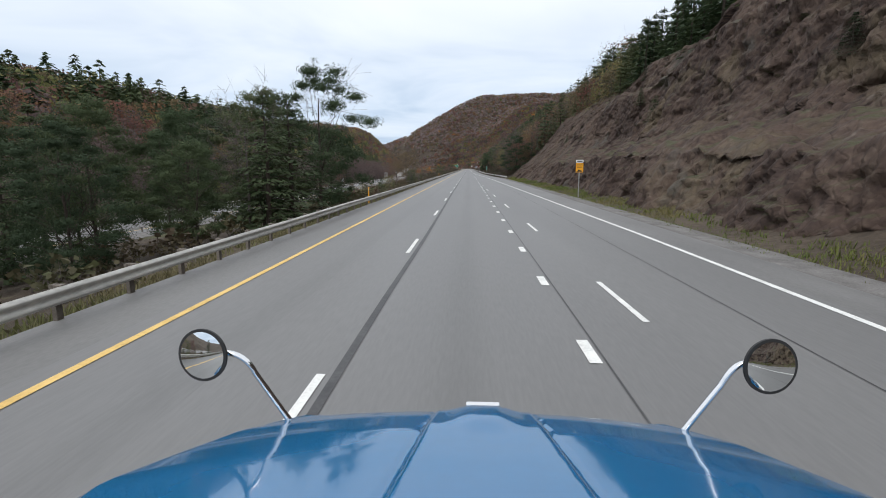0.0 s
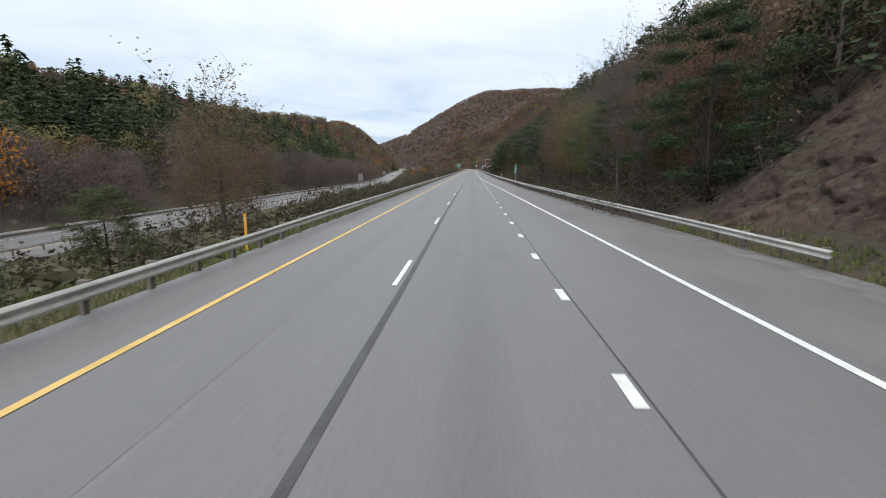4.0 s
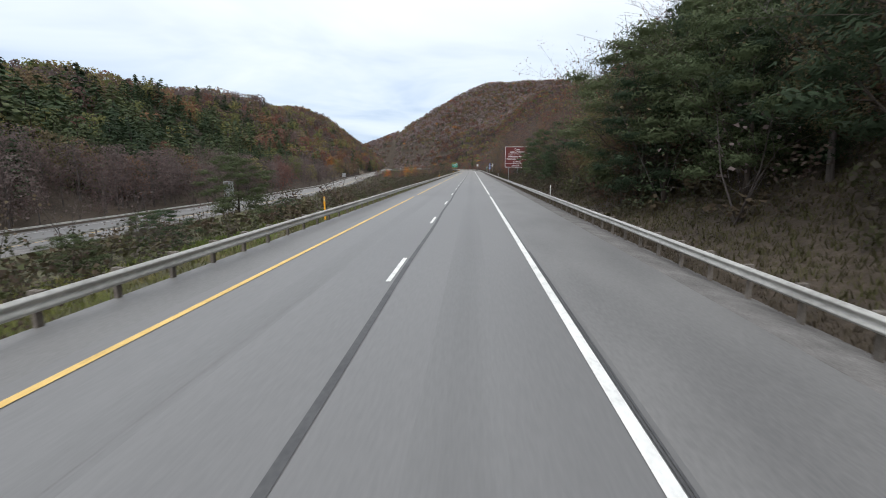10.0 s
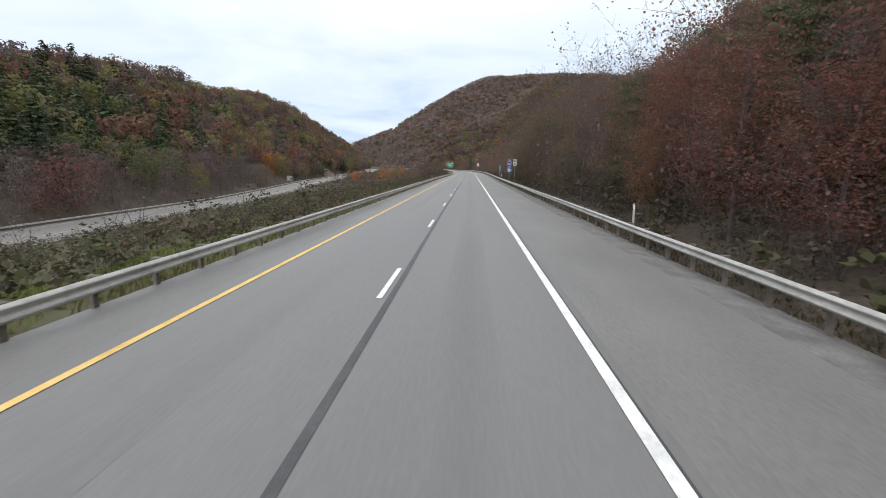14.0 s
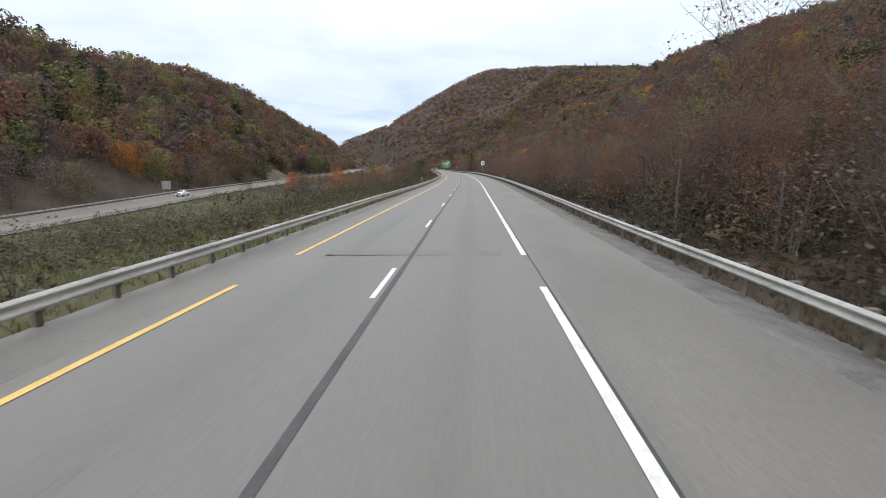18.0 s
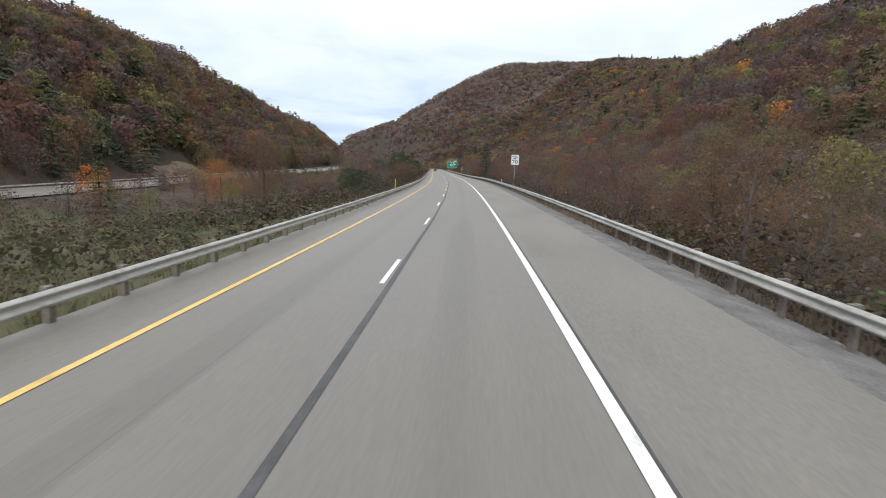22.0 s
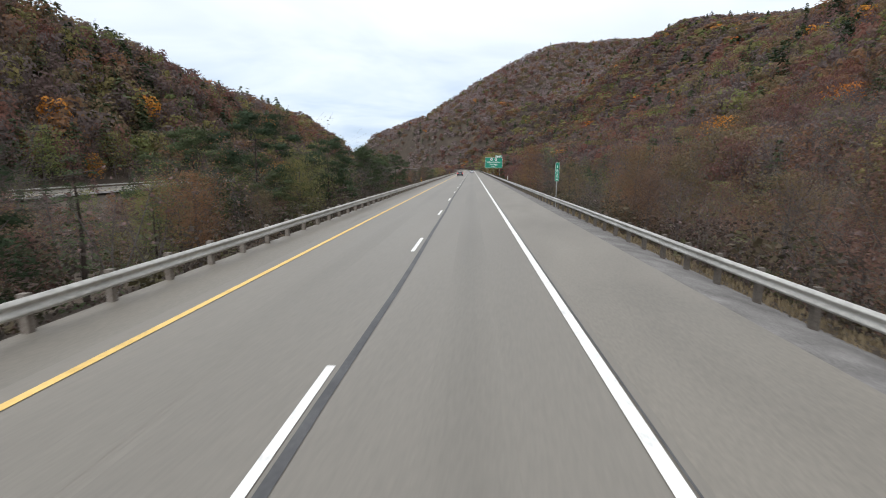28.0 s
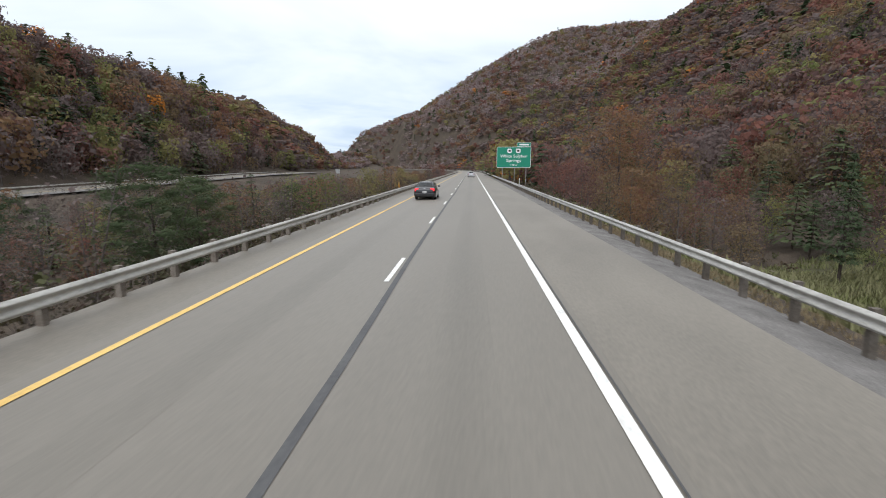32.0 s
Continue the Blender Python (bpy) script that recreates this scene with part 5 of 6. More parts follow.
def guardrail(name, s0, s1, off, zt, face, label, near, wave=1.0):
    """A steel W-beam rail on posts. face: +1 if the road lies at greater offsets. near: the stretch whose posts are parts."""
    base = new(name)
    tagged(base, label, "guardrail")
    offf = off if callable(off) else (lambda s: np.full(np.shape(s), off))
    ss = np.arange(s0, s1, 3.81)
    for i in range(0, len(ss) - 1, 8):
        seg = ss[i:i + 9]
        o = offf(seg)
        jit = (vnoise(seg / 5.0, seg * 0 + 3) - 0.5) * 0.03
        me = strip("rail", seg, [o + face * (0.02 + d) for d, _ in BEAM], [zt - 0.31 + z + jit for _, z in BEAM], M_GALV, smooth=False)
        child("rail", me, base)
    V, F, b = [], [], 0
    pv = np.empty(len(POST.vertices) * 3, np.float32)
    POST.vertices.foreach_get("co", pv)
    pv = pv.reshape(-1, 3)
    pf = [tuple(p.vertices) for p in POST.polygons]
    rest = bmesh.new()
    for s in np.arange(s0 + 0.4, s1, 1.905):
        o = float(offf(np.array([s]))[0])
        p = at(s, o - face * 0.15, zt - 0.66)
        th = float(mid(s)[2])
        m = Matrix.Translation(p) @ Matrix.Rotation(th + random.uniform(-0.03, 0.03), 4, 'Z') @ Matrix.Rotation(random.uniform(-0.02, 0.02), 4, 'Y')
        if near[0] <= s <= near[1]:
            child("post", POST, base, "", m)
            q = at(s, o - face * 0.045, zt - 0.155)
            child("blockout", BLOCK, base, "", Matrix.Translation(q) @ Matrix.Rotation(th, 4, 'Z'))
        else:
            bmesh.ops.create_cube(rest, size=1.0, matrix=m @ Matrix.Translation((face * 0.03, 0, 0.19)) @ Matrix.Diagonal((0.14, 0.14, 1.0, 1)))
    if rest.verts:
        tagged(part("post_row", rest, M_POST, base, "weathered guardrail posts farther off"), kind="stuff")
    else:
        rest.free()
    return base


random.seed(11)
guardrail("guardrail", -80, 1500, -7.1, 0.61, 1, "long galvanised steel guardrail along the yellow edge line", (0, 560))
right_off = right_rail
guardrail("guardrail", 128, 1500, right_off, 0.385, -1, "galvanised steel guardrail along the wide shoulder", (128, 690))


def opp_rail(name, o, face, label, y1=1150):
    """Guardrail along the opposite carriageway."""
    base = tagged(new(name), label, "guardrail")
    ys = np.arange(-60, y1, 7.62)
    c, z = xo(ys), zo(ys)
    for i in range(0, len(ys) - 1, 10):
        q = slice(i, i + 11)
        v = np.stack([np.stack([c[q] + o + face * (0.02 + d), ys[q], z[q] + 0.42 + h], 1) for d, h in BEAM], 1)
        n, k = v.shape[:2]
        j = np.arange(n - 1)[:, None] * k + np.arange(k - 1)[None]
        child("rail", mesh_np("rail", v.reshape(-1, 3), np.stack([j, j + 1, j + k + 1, j + k], -1).reshape(-1, 4), M_GALV, smooth=True), base)
    rest = bmesh.new()
    for y in np.arange(-60, y1, 3.81):
        bmesh.ops.create_cube(rest, size=1.0, matrix=Matrix.Translation((float(xo(y)) + o - face * 0.08, y, float(zo(y)) + 0.2)) @ Matrix.Diagonal((0.14, 0.14, 1.0, 1)))
    tagged(part("post_row", rest, M_POST, base, "weathered posts of the far guardrail"), kind="stuff")


opp_rail("guardrail", 6.2, -1, "galvanised guardrail along the opposite carriageway", 445)
opp_rail("guardrail", -6.2, 1, "galvanised guardrail beyond the opposite carriageway")
for o, mat, nm in ((4.2, M_YELLOW, "edge_line_opposite"), (-4.4, M_WHITE, "edge_line_opposite_far")):
    tagged(new(nm, opp(nm, o - 0.08, o + 0.08, 0.01, 0.01, mat)), "edge line of the opposite carriageway", "road marking", kind="structure")


# ---- rock cut on the right ----
def blocks(a, b, seed):
    """Broken rock: every cell of an uneven pattern has its own depth and tilt, with a crack round it."""
    g = np.random.default_rng(seed)
    J = g.random((4, 64, 64))
    ai, bi = np.floor(a).astype(int), np.floor(b).astype(int)
    best, second, val = np.full(a.shape, 9.0), np.full(a.shape, 9.0), np.zeros(a.shape)
    for p in (-1, 0, 1):
        for q in (-1, 0, 1):
            u, v = (ai + p) % 64, (bi + q) % 64
            dx, dz = a - (ai + p + J[0, u, v]), b - (bi + q + J[1, u, v])
            r_ = np.hypot(dx, dz)
            nearer = r_ < best
            second = np.where(nearer, best, np.minimum(second, r_))
            val = np.where(nearer, J[2, u, v] - 0.5 + (J[3, u, v] - 0.5) * 0.9 * dx + (J[2, u, v] - 0.3) * 0.8 * dz, val)
            best = np.where(nearer, r_, best)
    return val + 0.3 * (1 - smooth01((second - best) / 0.10))


def rock_face(s0, s1, ds, nv):
    """A blasted rock cut: a low ledge, a sloping bench and an upper face, broken into tilted blocks."""
    ys = np.arange(s0, s1, ds)
    prof = np.array(((12.2, -0.6), (13.2, 1.0), (14.2, 3.4), (19.3, 5.5), (20.6, 7.0), (23.0, 13.6), (25.5, 14.6), (28.5, 19.6), (36.0, 19.4)))
    ln = np.concatenate([[0], np.cumsum(np.hypot(*np.diff(prof, axis=0).T))])
    tt = np.linspace(0, ln[-1], nv)
    po, pz = np.interp(tt, ln, prof[:, 0]), np.interp(tt, ln, prof[:, 1])
    O, YY = np.meshgrid(po, ys)
    ZZ = np.broadcast_to(pz, O.shape).copy()
    # farther on the bench runs out into one even slope
    even = smooth01((YY - 74) / 26) * 0.85
    O = O + (np.interp(tt, (0, ln[-3], ln[-1]), (12.2, 28.5, 36.0)) - O) * even
    ZZ = ZZ + (np.interp(tt, (0, ln[-3], ln[-1]), (-0.6, 15.4, 19.4)) - ZZ) * even
    ZZ = ZZ * (1 + 0.25 * (vnoise(YY / 23, YY * 0 + 2) - 0.5)) 
    steep = np.gradient(pz) / (np.abs(np.gradient(po)) + np.abs(np.gradient(pz)))
    st = np.maximum(np.broadcast_to(smooth01((steep - 0.3) / 0.4), O.shape) * 0.85 + 0.15, even * 0.8)
    wx = YY + 1.2 * (vnoise(YY / 4, ZZ / 4) - 0.5)
    wz = ZZ + 1.0 * (vnoise(YY / 5 + 9, ZZ / 3) - 0.5)
    ca, sa = math.cos(0.5), math.sin(0.5)
    qa, qb = wx * ca + wz * sa, -wx * sa + wz * ca
    d = 0.5 * blocks(qa / 2.4, qb / 3.4, 1) + 0.36 * blocks(qa / 1.0, qb / 1.4, 2) + 0.22 * blocks(qa / 0.5, qb / 0.6, 3)
    d = d + 1.5 * (vnoise(YY / 7 + 3, ZZ / 6) - 0.5) + 0.3 * (vnoise(YY / 1.3, ZZ / 1.1) - 0.5)
    O2 = O + st * d * 1.2
    Z2 = ZZ + (1 - st) * (1.2 * (vnoise(YY / 1.9, O / 1.4) - 0.5) + 0.6 * (vnoise(YY / 0.6 + 5, O / 0.6) - 0.5))
    g = ground(O2, YY)
    fade = smooth01((148 - YY) / 9)
    Z2 = g - 0.15 + (Z2 - g + 0.15) * fade
    Z2[:, 0], Z2[:, -1] = np.minimum(Z2[:, 0], -0.6), g[:, -1] - 0.6
    n, k = O.shape
    i = (np.arange(n - 1)[:, None] * k + np.arange(k - 1)[None]).ravel()
    v = np.stack([O2, YY, Z2], -1).reshape(-1, 3)
    return mesh_np("rock_cut", v, np.stack([i, i + 1, i + k + 1, i + k], 1)[:, ::-1], M_ROCKCUT)


def rock_material():
    """Brown and purple-grey rock on the faces, soil and thin grass on the benches."""
    m = surface("cut_rock", ((0.021, 0.0145, 0.0125), (0.05, 0.034, 0.028), (0.08, 0.055, 0.043), (0.13, 0.098, 0.074)), 0.16, 0.92, 0, 1.0, 16, dist=0.07)
    nd, lk = m.node_tree.nodes, m.node_tree.links
    bs = nd["Principled BSDF"]
    src = bs.inputs["Base Color"].links[0].from_socket
    geo = nd.new("ShaderNodeNewGeometry")
    sx = nd.new("ShaderNodeSeparateXYZ")
    lk.new(geo.outputs["True Normal"], sx.inputs[0])
    rp = nd.new("ShaderNodeMapRange")
    rp.inputs[1].default_value, rp.inputs[2].default_value = 0.72, 0.92
    ab = nd.new("ShaderNodeMath")
    ab.operation = 'ABSOLUTE'
    lk.new(sx.outputs[2], ab.inputs[0])
    lk.new(ab.outputs[0], rp.inputs[0])
    nz = nd.new("ShaderNodeTexNoise")
    nz.inputs["Scale"].default_value = 0.5
    tc_ = nd.new("ShaderNodeTexCoord")
    lk.new(tc_.outputs["Object"], nz.inputs["Vector"])
    cr_ = nd.new("ShaderNodeValToRGB")
    cr_.color_ramp.elements[0].position, cr_.color_ramp.elements[0].color = 0.42, (0.074, 0.05, 0.038, 1)
    cr_.color_ramp.elements[1].position, cr_.color_ramp.elements[1].color = 0.58, (0.060, 0.060, 0.031, 1)
    lk.new(nz.outputs[0], cr_.inputs[0])
    mx = nd.new("ShaderNodeMixRGB")
    lk.new(rp.outputs[0], mx.inputs[0])
    # ochre and grey-green weathered faces
    for sc, lo_, hi_, tone in ((0.11, 0.56, 0.66, (0.125, 0.098, 0.062, 1)), (0.17, 0.57, 0.66, (0.078, 0.076, 0.066, 1)), (0.9, 0.6, 0.72, (0.15, 0.125, 0.1, 1))):
        big = nd.new("ShaderNodeTexNoise")
        big.inputs["Scale"].default_value, big.inputs["Detail"].default_value, big.inputs["Roughness"].default_value = sc, 6.0, 0.65
        lk.new(tc_.outputs["Object"], big.inputs["Vector"])
        amt = nd.new("ShaderNodeMapRange")
        amt.inputs[1].default_value, amt.inputs[2].default_value, amt.inputs[4].default_value = lo_, hi_, 0.7
        lk.new(big.outputs[0], amt.inputs[0])
        tint_ = nd.new("ShaderNodeMixRGB")
        tint_.inputs[2].default_value = tone
        lk.new(amt.outputs[0], tint_.inputs[0])
        lk.new(src, tint_.inputs[1])
        src = tint_.outputs[0]
    lk.new(src, mx.inputs[1])
    lk.new(cr_.outputs[0], mx.inputs[2])
    lk.new(mx.outputs[0], bs.inputs["Base Color"])
    # joints and broken grain
    prev = bs.inputs["Normal"].links[0].from_socket
    mp = nd.new("ShaderNodeMapping")
    mp.inputs["Rotation"].default_value, mp.inputs["Scale"].default_value = (0.5, 0.2, 0.0), (1.0, 1.0, 0.6)
    lk.new(tc_.outputs["Object"], mp.inputs[0])
    for sc, dist in ((0.8, 0.10), (2.4, 0.045)):
        vo = nd.new("ShaderNodeTexVoronoi")
        vo.feature = 'DISTANCE_TO_EDGE'
        vo.inputs["Scale"].default_value = sc
        lk.new(mp.outputs[0], vo.inputs["Vector"])
        mn = nd.new("ShaderNodeMath")
        mn.operation = 'MINIMUM'
        mn.inputs[1].default_value = 0.14
        lk.new(vo.outputs[0], mn.inputs[0])
        bp = nd.new("ShaderNodeBump")
        bp.inputs["Strength"].default_value, bp.inputs["Distance"].default_value = 0.7, dist * 6
        lk.new(mn.outputs[0], bp.inputs["Height"])
        lk.new(prev, bp.inputs["Normal"])
        prev = bp.outputs[0]
    lk.new(prev, bs.inputs["Normal"])
    return m


M_ROCKCUT = rock_material()
tagged(new("rock_cut", rock_face(-40, 149, 0.22, 190)), "brown and purple-grey blasted rock cutting with ledges", "rock face", kind="structure")
for x, y, h in ((21.5, 30, 2.6), (21, 58, 3.4), (22, 66, 2.8), (27, 40, 2.6), (26.5, 78, 2.2), (20.5, 92, 2.4), (27, 22, 2.4), (21, 108, 2.2)):
    b = plant("pine", x, y, h, int(x) % 3, x, 1.5, "low dark green pine on a rock ledge")
    b.location.z = float(np.interp(x, (19.3, 20.6, 23.0, 25.5, 29.0), (5.2, 6.4, 13.0, 14.2, 19.0))) - 0.2
meadow("grass_ledge", 24.0, 28.5, -30, 110, 0.5, 0.9, DRY, "thin grass along the upper rock ledge", 0.0)


# ---- lettering and signs ----
def lettering(body, size, mat, width=None, bold=0.012):
    """Text as a flat mesh that faces -y, centred on its origin; width: squeezed to that many metres."""
    cu = bpy.data.curves.new("letters", 'FONT')
    cu.body, cu.size, cu.align_x, cu.align_y, cu.extrude, cu.offset = body, size, 'CENTER', 'CENTER', 0.003, bold * size
    cu.resolution_u = 3
    ob = bpy.data.objects.new("letters", cu)
    scene.collection.objects.link(ob)
    bpy.context.view_layer.update()
    me = bpy.data.meshes.new_from_object(ob.evaluated_get(bpy.context.evaluated_depsgraph_get()))
    bpy.data.objects.remove(ob)
    co = np.empty(len(me.vertices) * 3, np.float32)
    me.vertices.foreach_get("co", co)
    co = co.reshape(-1, 3)
    mid_ = (co.min(0) + co.max(0)) / 2
    kx = width / (co[:, 0].max() - co[:, 0].min()) if width else 1.0
    co = np.stack([(co[:, 0] - mid_[0]) * kx, -co[:, 2], co[:, 1] - mid_[1]], 1)
    me.vertices.foreach_set("co", co.ravel())
    me.materials.clear()
    me.materials.append(mat)
    me.update()
    return me


def plate(w, h, r, y0, y1, n=5):
    """A rounded panel from y0 to y1 (front is -y), centred on x and z."""
    bm = bmesh.new()
    loop = []
    for cx, cz, a0 in ((w / 2 - r, h / 2 - r, 0), (-w / 2 + r, h / 2 - r, 90), (-w / 2 + r, -h / 2 + r, 180), (w / 2 - r, -h / 2 + r, 270)):
        for i in range(n):
            a = radians(a0 + 90 * i / (n - 1))
            loop.append((cx + r * math.cos(a), cz + r * math.sin(a)))
    fr = [bm.verts.new((x, y0, z)) for x, z in loop]
    bk = [bm.verts.new((x, y1, z)) for x, z in loop]
    bm.faces.new(fr[::-1])
    bm.faces.new(bk)
    for i in range(len(loop)):
        j = (i + 1) % len(loop)
        bm.faces.new((fr[i], fr[j], bk[j], bk[i]))
    bmesh.ops.recalc_face_normals(bm, faces=bm.faces)
    return bm


def bar(w, h, x, z, y=-0.012):
    return box(w, 0.006, h, (x, y, z))


M_BROWN = plain("brown_sign_sheet", (0.13, 0.022, 0.018), 0.45, wear=0.08, scale=0.6)
M_GREEN = plain("green_sign_sheet", (0.012, 0.24, 0.15), 0.45, wear=0.08, scale=0.6)
M_BLUE = plain("blue_sign_sheet", (0.018, 0.12, 0.42), 0.45, wear=0.08, scale=0.6)
M_SIGNW = plain("white_sign_sheet", (0.8, 0.8, 0.8), 0.45, wear=0.05, scale=0.6)
M_SIGNY = plain("amber_sign_sheet", (0.75, 0.34, 0.015), 0.45, wear=0.08, scale=0.6)
M_RED = plain("red_sign_sheet", (0.32, 0.03, 0.035), 0.45, wear=0.08)
M_BLACK = plain("black_lettering", (0.012, 0.012, 0.012), 0.6)
M_ALU = surface("grey_aluminium", ((0.33, 0.34, 0.35), (0.45, 0.46, 0.47), (0.5, 0.51, 0.52)), 0.8, 0.55, 0.5, 0.05, 10)
M_POLE = surface("galvanised_pole", ((0.24, 0.24, 0.235), (0.34, 0.34, 0.33), (0.4, 0.4, 0.39)), 1.5, 0.55, 0.5, 0.1, 8)


def sign_base(name, s, off, label, cat="road sign", turn_=0.0, x=None, y=None, z=None):
    """An empty at the sign's foot, facing the traffic."""
    b = tagged(new(name), label, cat)
    if x is None:
        p = at(s, off)
        x, y, th = p.x, p.y, float(mid(s)[2])
    else:
        th = 0.0
    b.matrix_world = Matrix.Translation((x, y, float(ground(x, y)) if z is None else z)) @ Matrix.Rotation(th + radians(turn_), 4, 'Z')
    return b


def road_z(b):
    """Height of the road plane above the sign's foot."""
    return -b.matrix_world.translation.z


def i_post(b, x, top, w=0.13, y=0.12):
    bm = box(w, 0.012, top + 0.4, (x, y - 0.06, (top - 0.4) / 2))
    box(w, 0.012, top + 0.4, (x, y + 0.06, (top - 0.4) / 2), bm=bm)
    box(0.012, 0.12, top + 0.4, (x, y, (top - 0.4) / 2), bm=bm)
    part("post", bm, M_POLE, b, "grey steel beam post")


def put(name, me, b, x, y, z, label=""):
    return child(name, me, b, label, Matrix.Translation((x, y, z)))


def big_sign(name, s, off, w, h, z0, mat, lines, rules, posts, label, turn_=0.0):
    """A large panel with border, ruled lines and lettering; z0 is its lower edge above the road."""
    b = sign_base(name, s, off, label, turn_=turn_)
    up = road_z(b)
    zc = up + z0 + h / 2
    part("border", plate(w, h, 0.22, -0.004, 0.03), M_SIGNW, b, "white border", (0, 0, zc))
    part("panel", plate(w - 0.16, h - 0.16, 0.17, -0.010, -0.003), mat, b, "", (0, 0, zc))
    for x in posts:
        i_post(b, x, up + z0 + h - 0.15)
    for zz in (0.25, 0.75):
        part("rail", box(w * 0.96, 0.05, 0.08, (0, 0.045, up + z0 + h * zz)), M_POLE, b)
    for txt, size_, wd, x, z in lines:
        put("lettering", lettering(txt, size_, M_SIGNW, wd), b, x, -0.014, up + z0 + z, "white lettering")
    for wd, x, z in rules:
        part("rule", bar(wd, 0.055, x, up + z0 + z, -0.013), M_SIGNW, b)
    return b


# brown sign: its panel spans 6.95 to 12.55 m right of the lane's middle
big_sign("brown_sign", 391.3, 9.7, 5.1, 4.35, 2.66, M_BROWN,
         (("Cass", 0.56, 1.12, 0.0, 3.8), ("Scenic Railroad", 0.42, 3.0, 0.0, 3.27), ("National Radio", 0.55, 3.6, 0.0, 2.31),
          ("Astronomy Observatory", 0.42, 4.45, 0.0, 1.74), ("62 MILES", 0.42, 1.57, 0.0, 1.19), ("USE EXIT 181", 0.38, 2.1, 0.0, 0.38)),
         ((3.65, 0, 2.83), (5.0, 0, 0.79)), (-1.75, 0.12, 1.8), "large brown tourist sign with white lettering on steel posts")
g_ = big_sign("green_sign", 1010, 9.9, 7.9, 4.75, 2.6, M_GREEN,
              (("White Sulphur", 0.95, 6.3, 0.0, 2.55), ("Springs", 0.95, 3.4, 0.0, 1.55), ("1 MILE", 0.5, 1.7, 0.0, 0.62)),
              (), (-2.6, 0.2, 2.9), "large green exit sign with white lettering on three posts")
upg = road_z(g_)
for x in (-1.0, 1.0):
    part("shield", plate(1.05, 1.0, 0.3, -0.02, -0.012), M_SIGNW, g_, "white route shield", (x, 0, upg + 2.6 + 3.85))
    part("shield_number", bar(0.5, 0.4, x, upg + 2.6 + 3.85, -0.024), M_BLACK, g_, "dark number")
part("exit_tab_border", plate(3.2, 0.95, 0.12, -0.004, 0.03), M_SIGNW, g_, "white border", (2.3, 0, upg + 2.6 + 4.75 + 0.5))
part("exit_tab", plate(3.08, 0.83, 0.1, -0.010, -0.003), M_GREEN, g_, "green exit number tab", (2.3, 0, upg + 2.6 + 4.75 + 0.5))
part("exit_lettering", bar(2.2, 0.35, 2.3, upg + 2.6 + 4.75 + 0.5), M_SIGNW, g_, "white lettering bar")

# speed limit
b = sign_base("speed_limit_sign", 690, 8.5, "white speed limit sign on a grey steel post")
up = road_z(b) + 0.22
part("border", plate(1.22, 1.55, 0.05, 0, 0.006), M_BLACK, b, "thin black border", (0, 0, up + 4.0))
part("panel", plate(1.17, 1.50, 0.05, -0.006, 0.001), M_SIGNW, b, "", (0, 0, up + 4.0))
for txt, sz_, wd, z in (("SPEED", 0.3, 0.92, 0.48), ("LIMIT", 0.3, 0.74, 0.18), ("70", 0.72, 0.82, -0.32)):
    put("lettering", lettering(txt, sz_, M_BLACK, wd, 0.02), b, 0, -0.010, up + 4.0 + z, "black lettering")
part("post", box(0.09, 0.06, up + 4.7 + 0.4, (0, 0.05, (up + 4.7 - 0.4) / 2), 0.008), M_POLE, b)


# route markers
def shield(w, h, point, y0, y1):
    """Shield outline: curved sides, pointed or lobed foot."""
    pts = []
    for i in range(25):
        a = i / 24
        z = h / 2 - a * h
        if point:
            x = w / 2 * (1.0 - 0.06 * math.cos(a * 6.0)) * (1 - max(0, a - 0.35) ** 2.2 * 2.6) if a < 0.995 else 0.0
            x = max(0.0, x)
        else:
            x = w / 2 * (0.82 + 0.18 * math.sin(a * 5.6 + 2.6) ** 2) * (1 if a < 0.8 else 1 - (a - 0.8) ** 2 * 12)
        pts.append((x, z))
    loop = pts + [(-x, z) for x, z in reversed(pts) if x > 0.001]
    bm = bmesh.new()
    fr = [bm.verts.new((x, y0, z)) for x, z in loop]
    bk = [bm.verts.new((x, y1, z)) for x, z in loop]
    bm.faces.new(fr)
    bm.faces.new(bk[::-1])
    for i in range(len(loop)):
        j = (i + 1) % len(loop)
        bm.faces.new((fr[i], bk[i], bk[j], fr[j]))
    bmesh.ops.recalc_face_normals(bm, faces=bm.faces)
    return bm


b = sign_base("interstate_marker", 489.5, 7.35, "blue and red interstate marker above a blue plate", "road sign")
up = road_z(b) + 0.02
part("post", box(0.09, 0.06, up + 4.2 + 0.4, (0, 0.05, (up + 4.2 - 0.4) / 2), 0.008), M_POLE, b)
part("direction_plate", plate(0.68, 0.40, 0.04, 0, 0.006), M_BLUE, b, "blue plate with white letters", (0, 0, up + 3.98))
put("lettering", lettering("WEST", 0.24, M_SIGNW, 0.52), b, 0, -0.006, up + 3.98, "white lettering")
part("shield_edge", shield(0.78, 0.9, True, 0, 0.006), M_SIGNW, b, "white edge", (0, 0, up + 3.28))
part("shield", shield(0.72, 0.84, True, -0.006, -0.001), M_BLUE, b, "", (0, 0, up + 3.28))
part("shield_top", plate(0.66, 0.17, 0.05, -0.011, -0.005), M_RED, b, "red band", (0, 0, up + 3.58))
put("lettering", lettering("64", 0.46, M_SIGNW, 0.48, 0.02), b, 0, -0.012, up + 3.24, "white lettering")
part("info_border", plate(0.80, 0.92, 0.04, 0, 0.006), M_SIGNW, b, "white border", (0, 0, up + 2.3))
part("info_plate", plate(0.75, 0.87, 0.03, -0.006, -0.001), M_BLUE, b, "blue plate with emblem and three lines", (0, 0, up + 2.3))
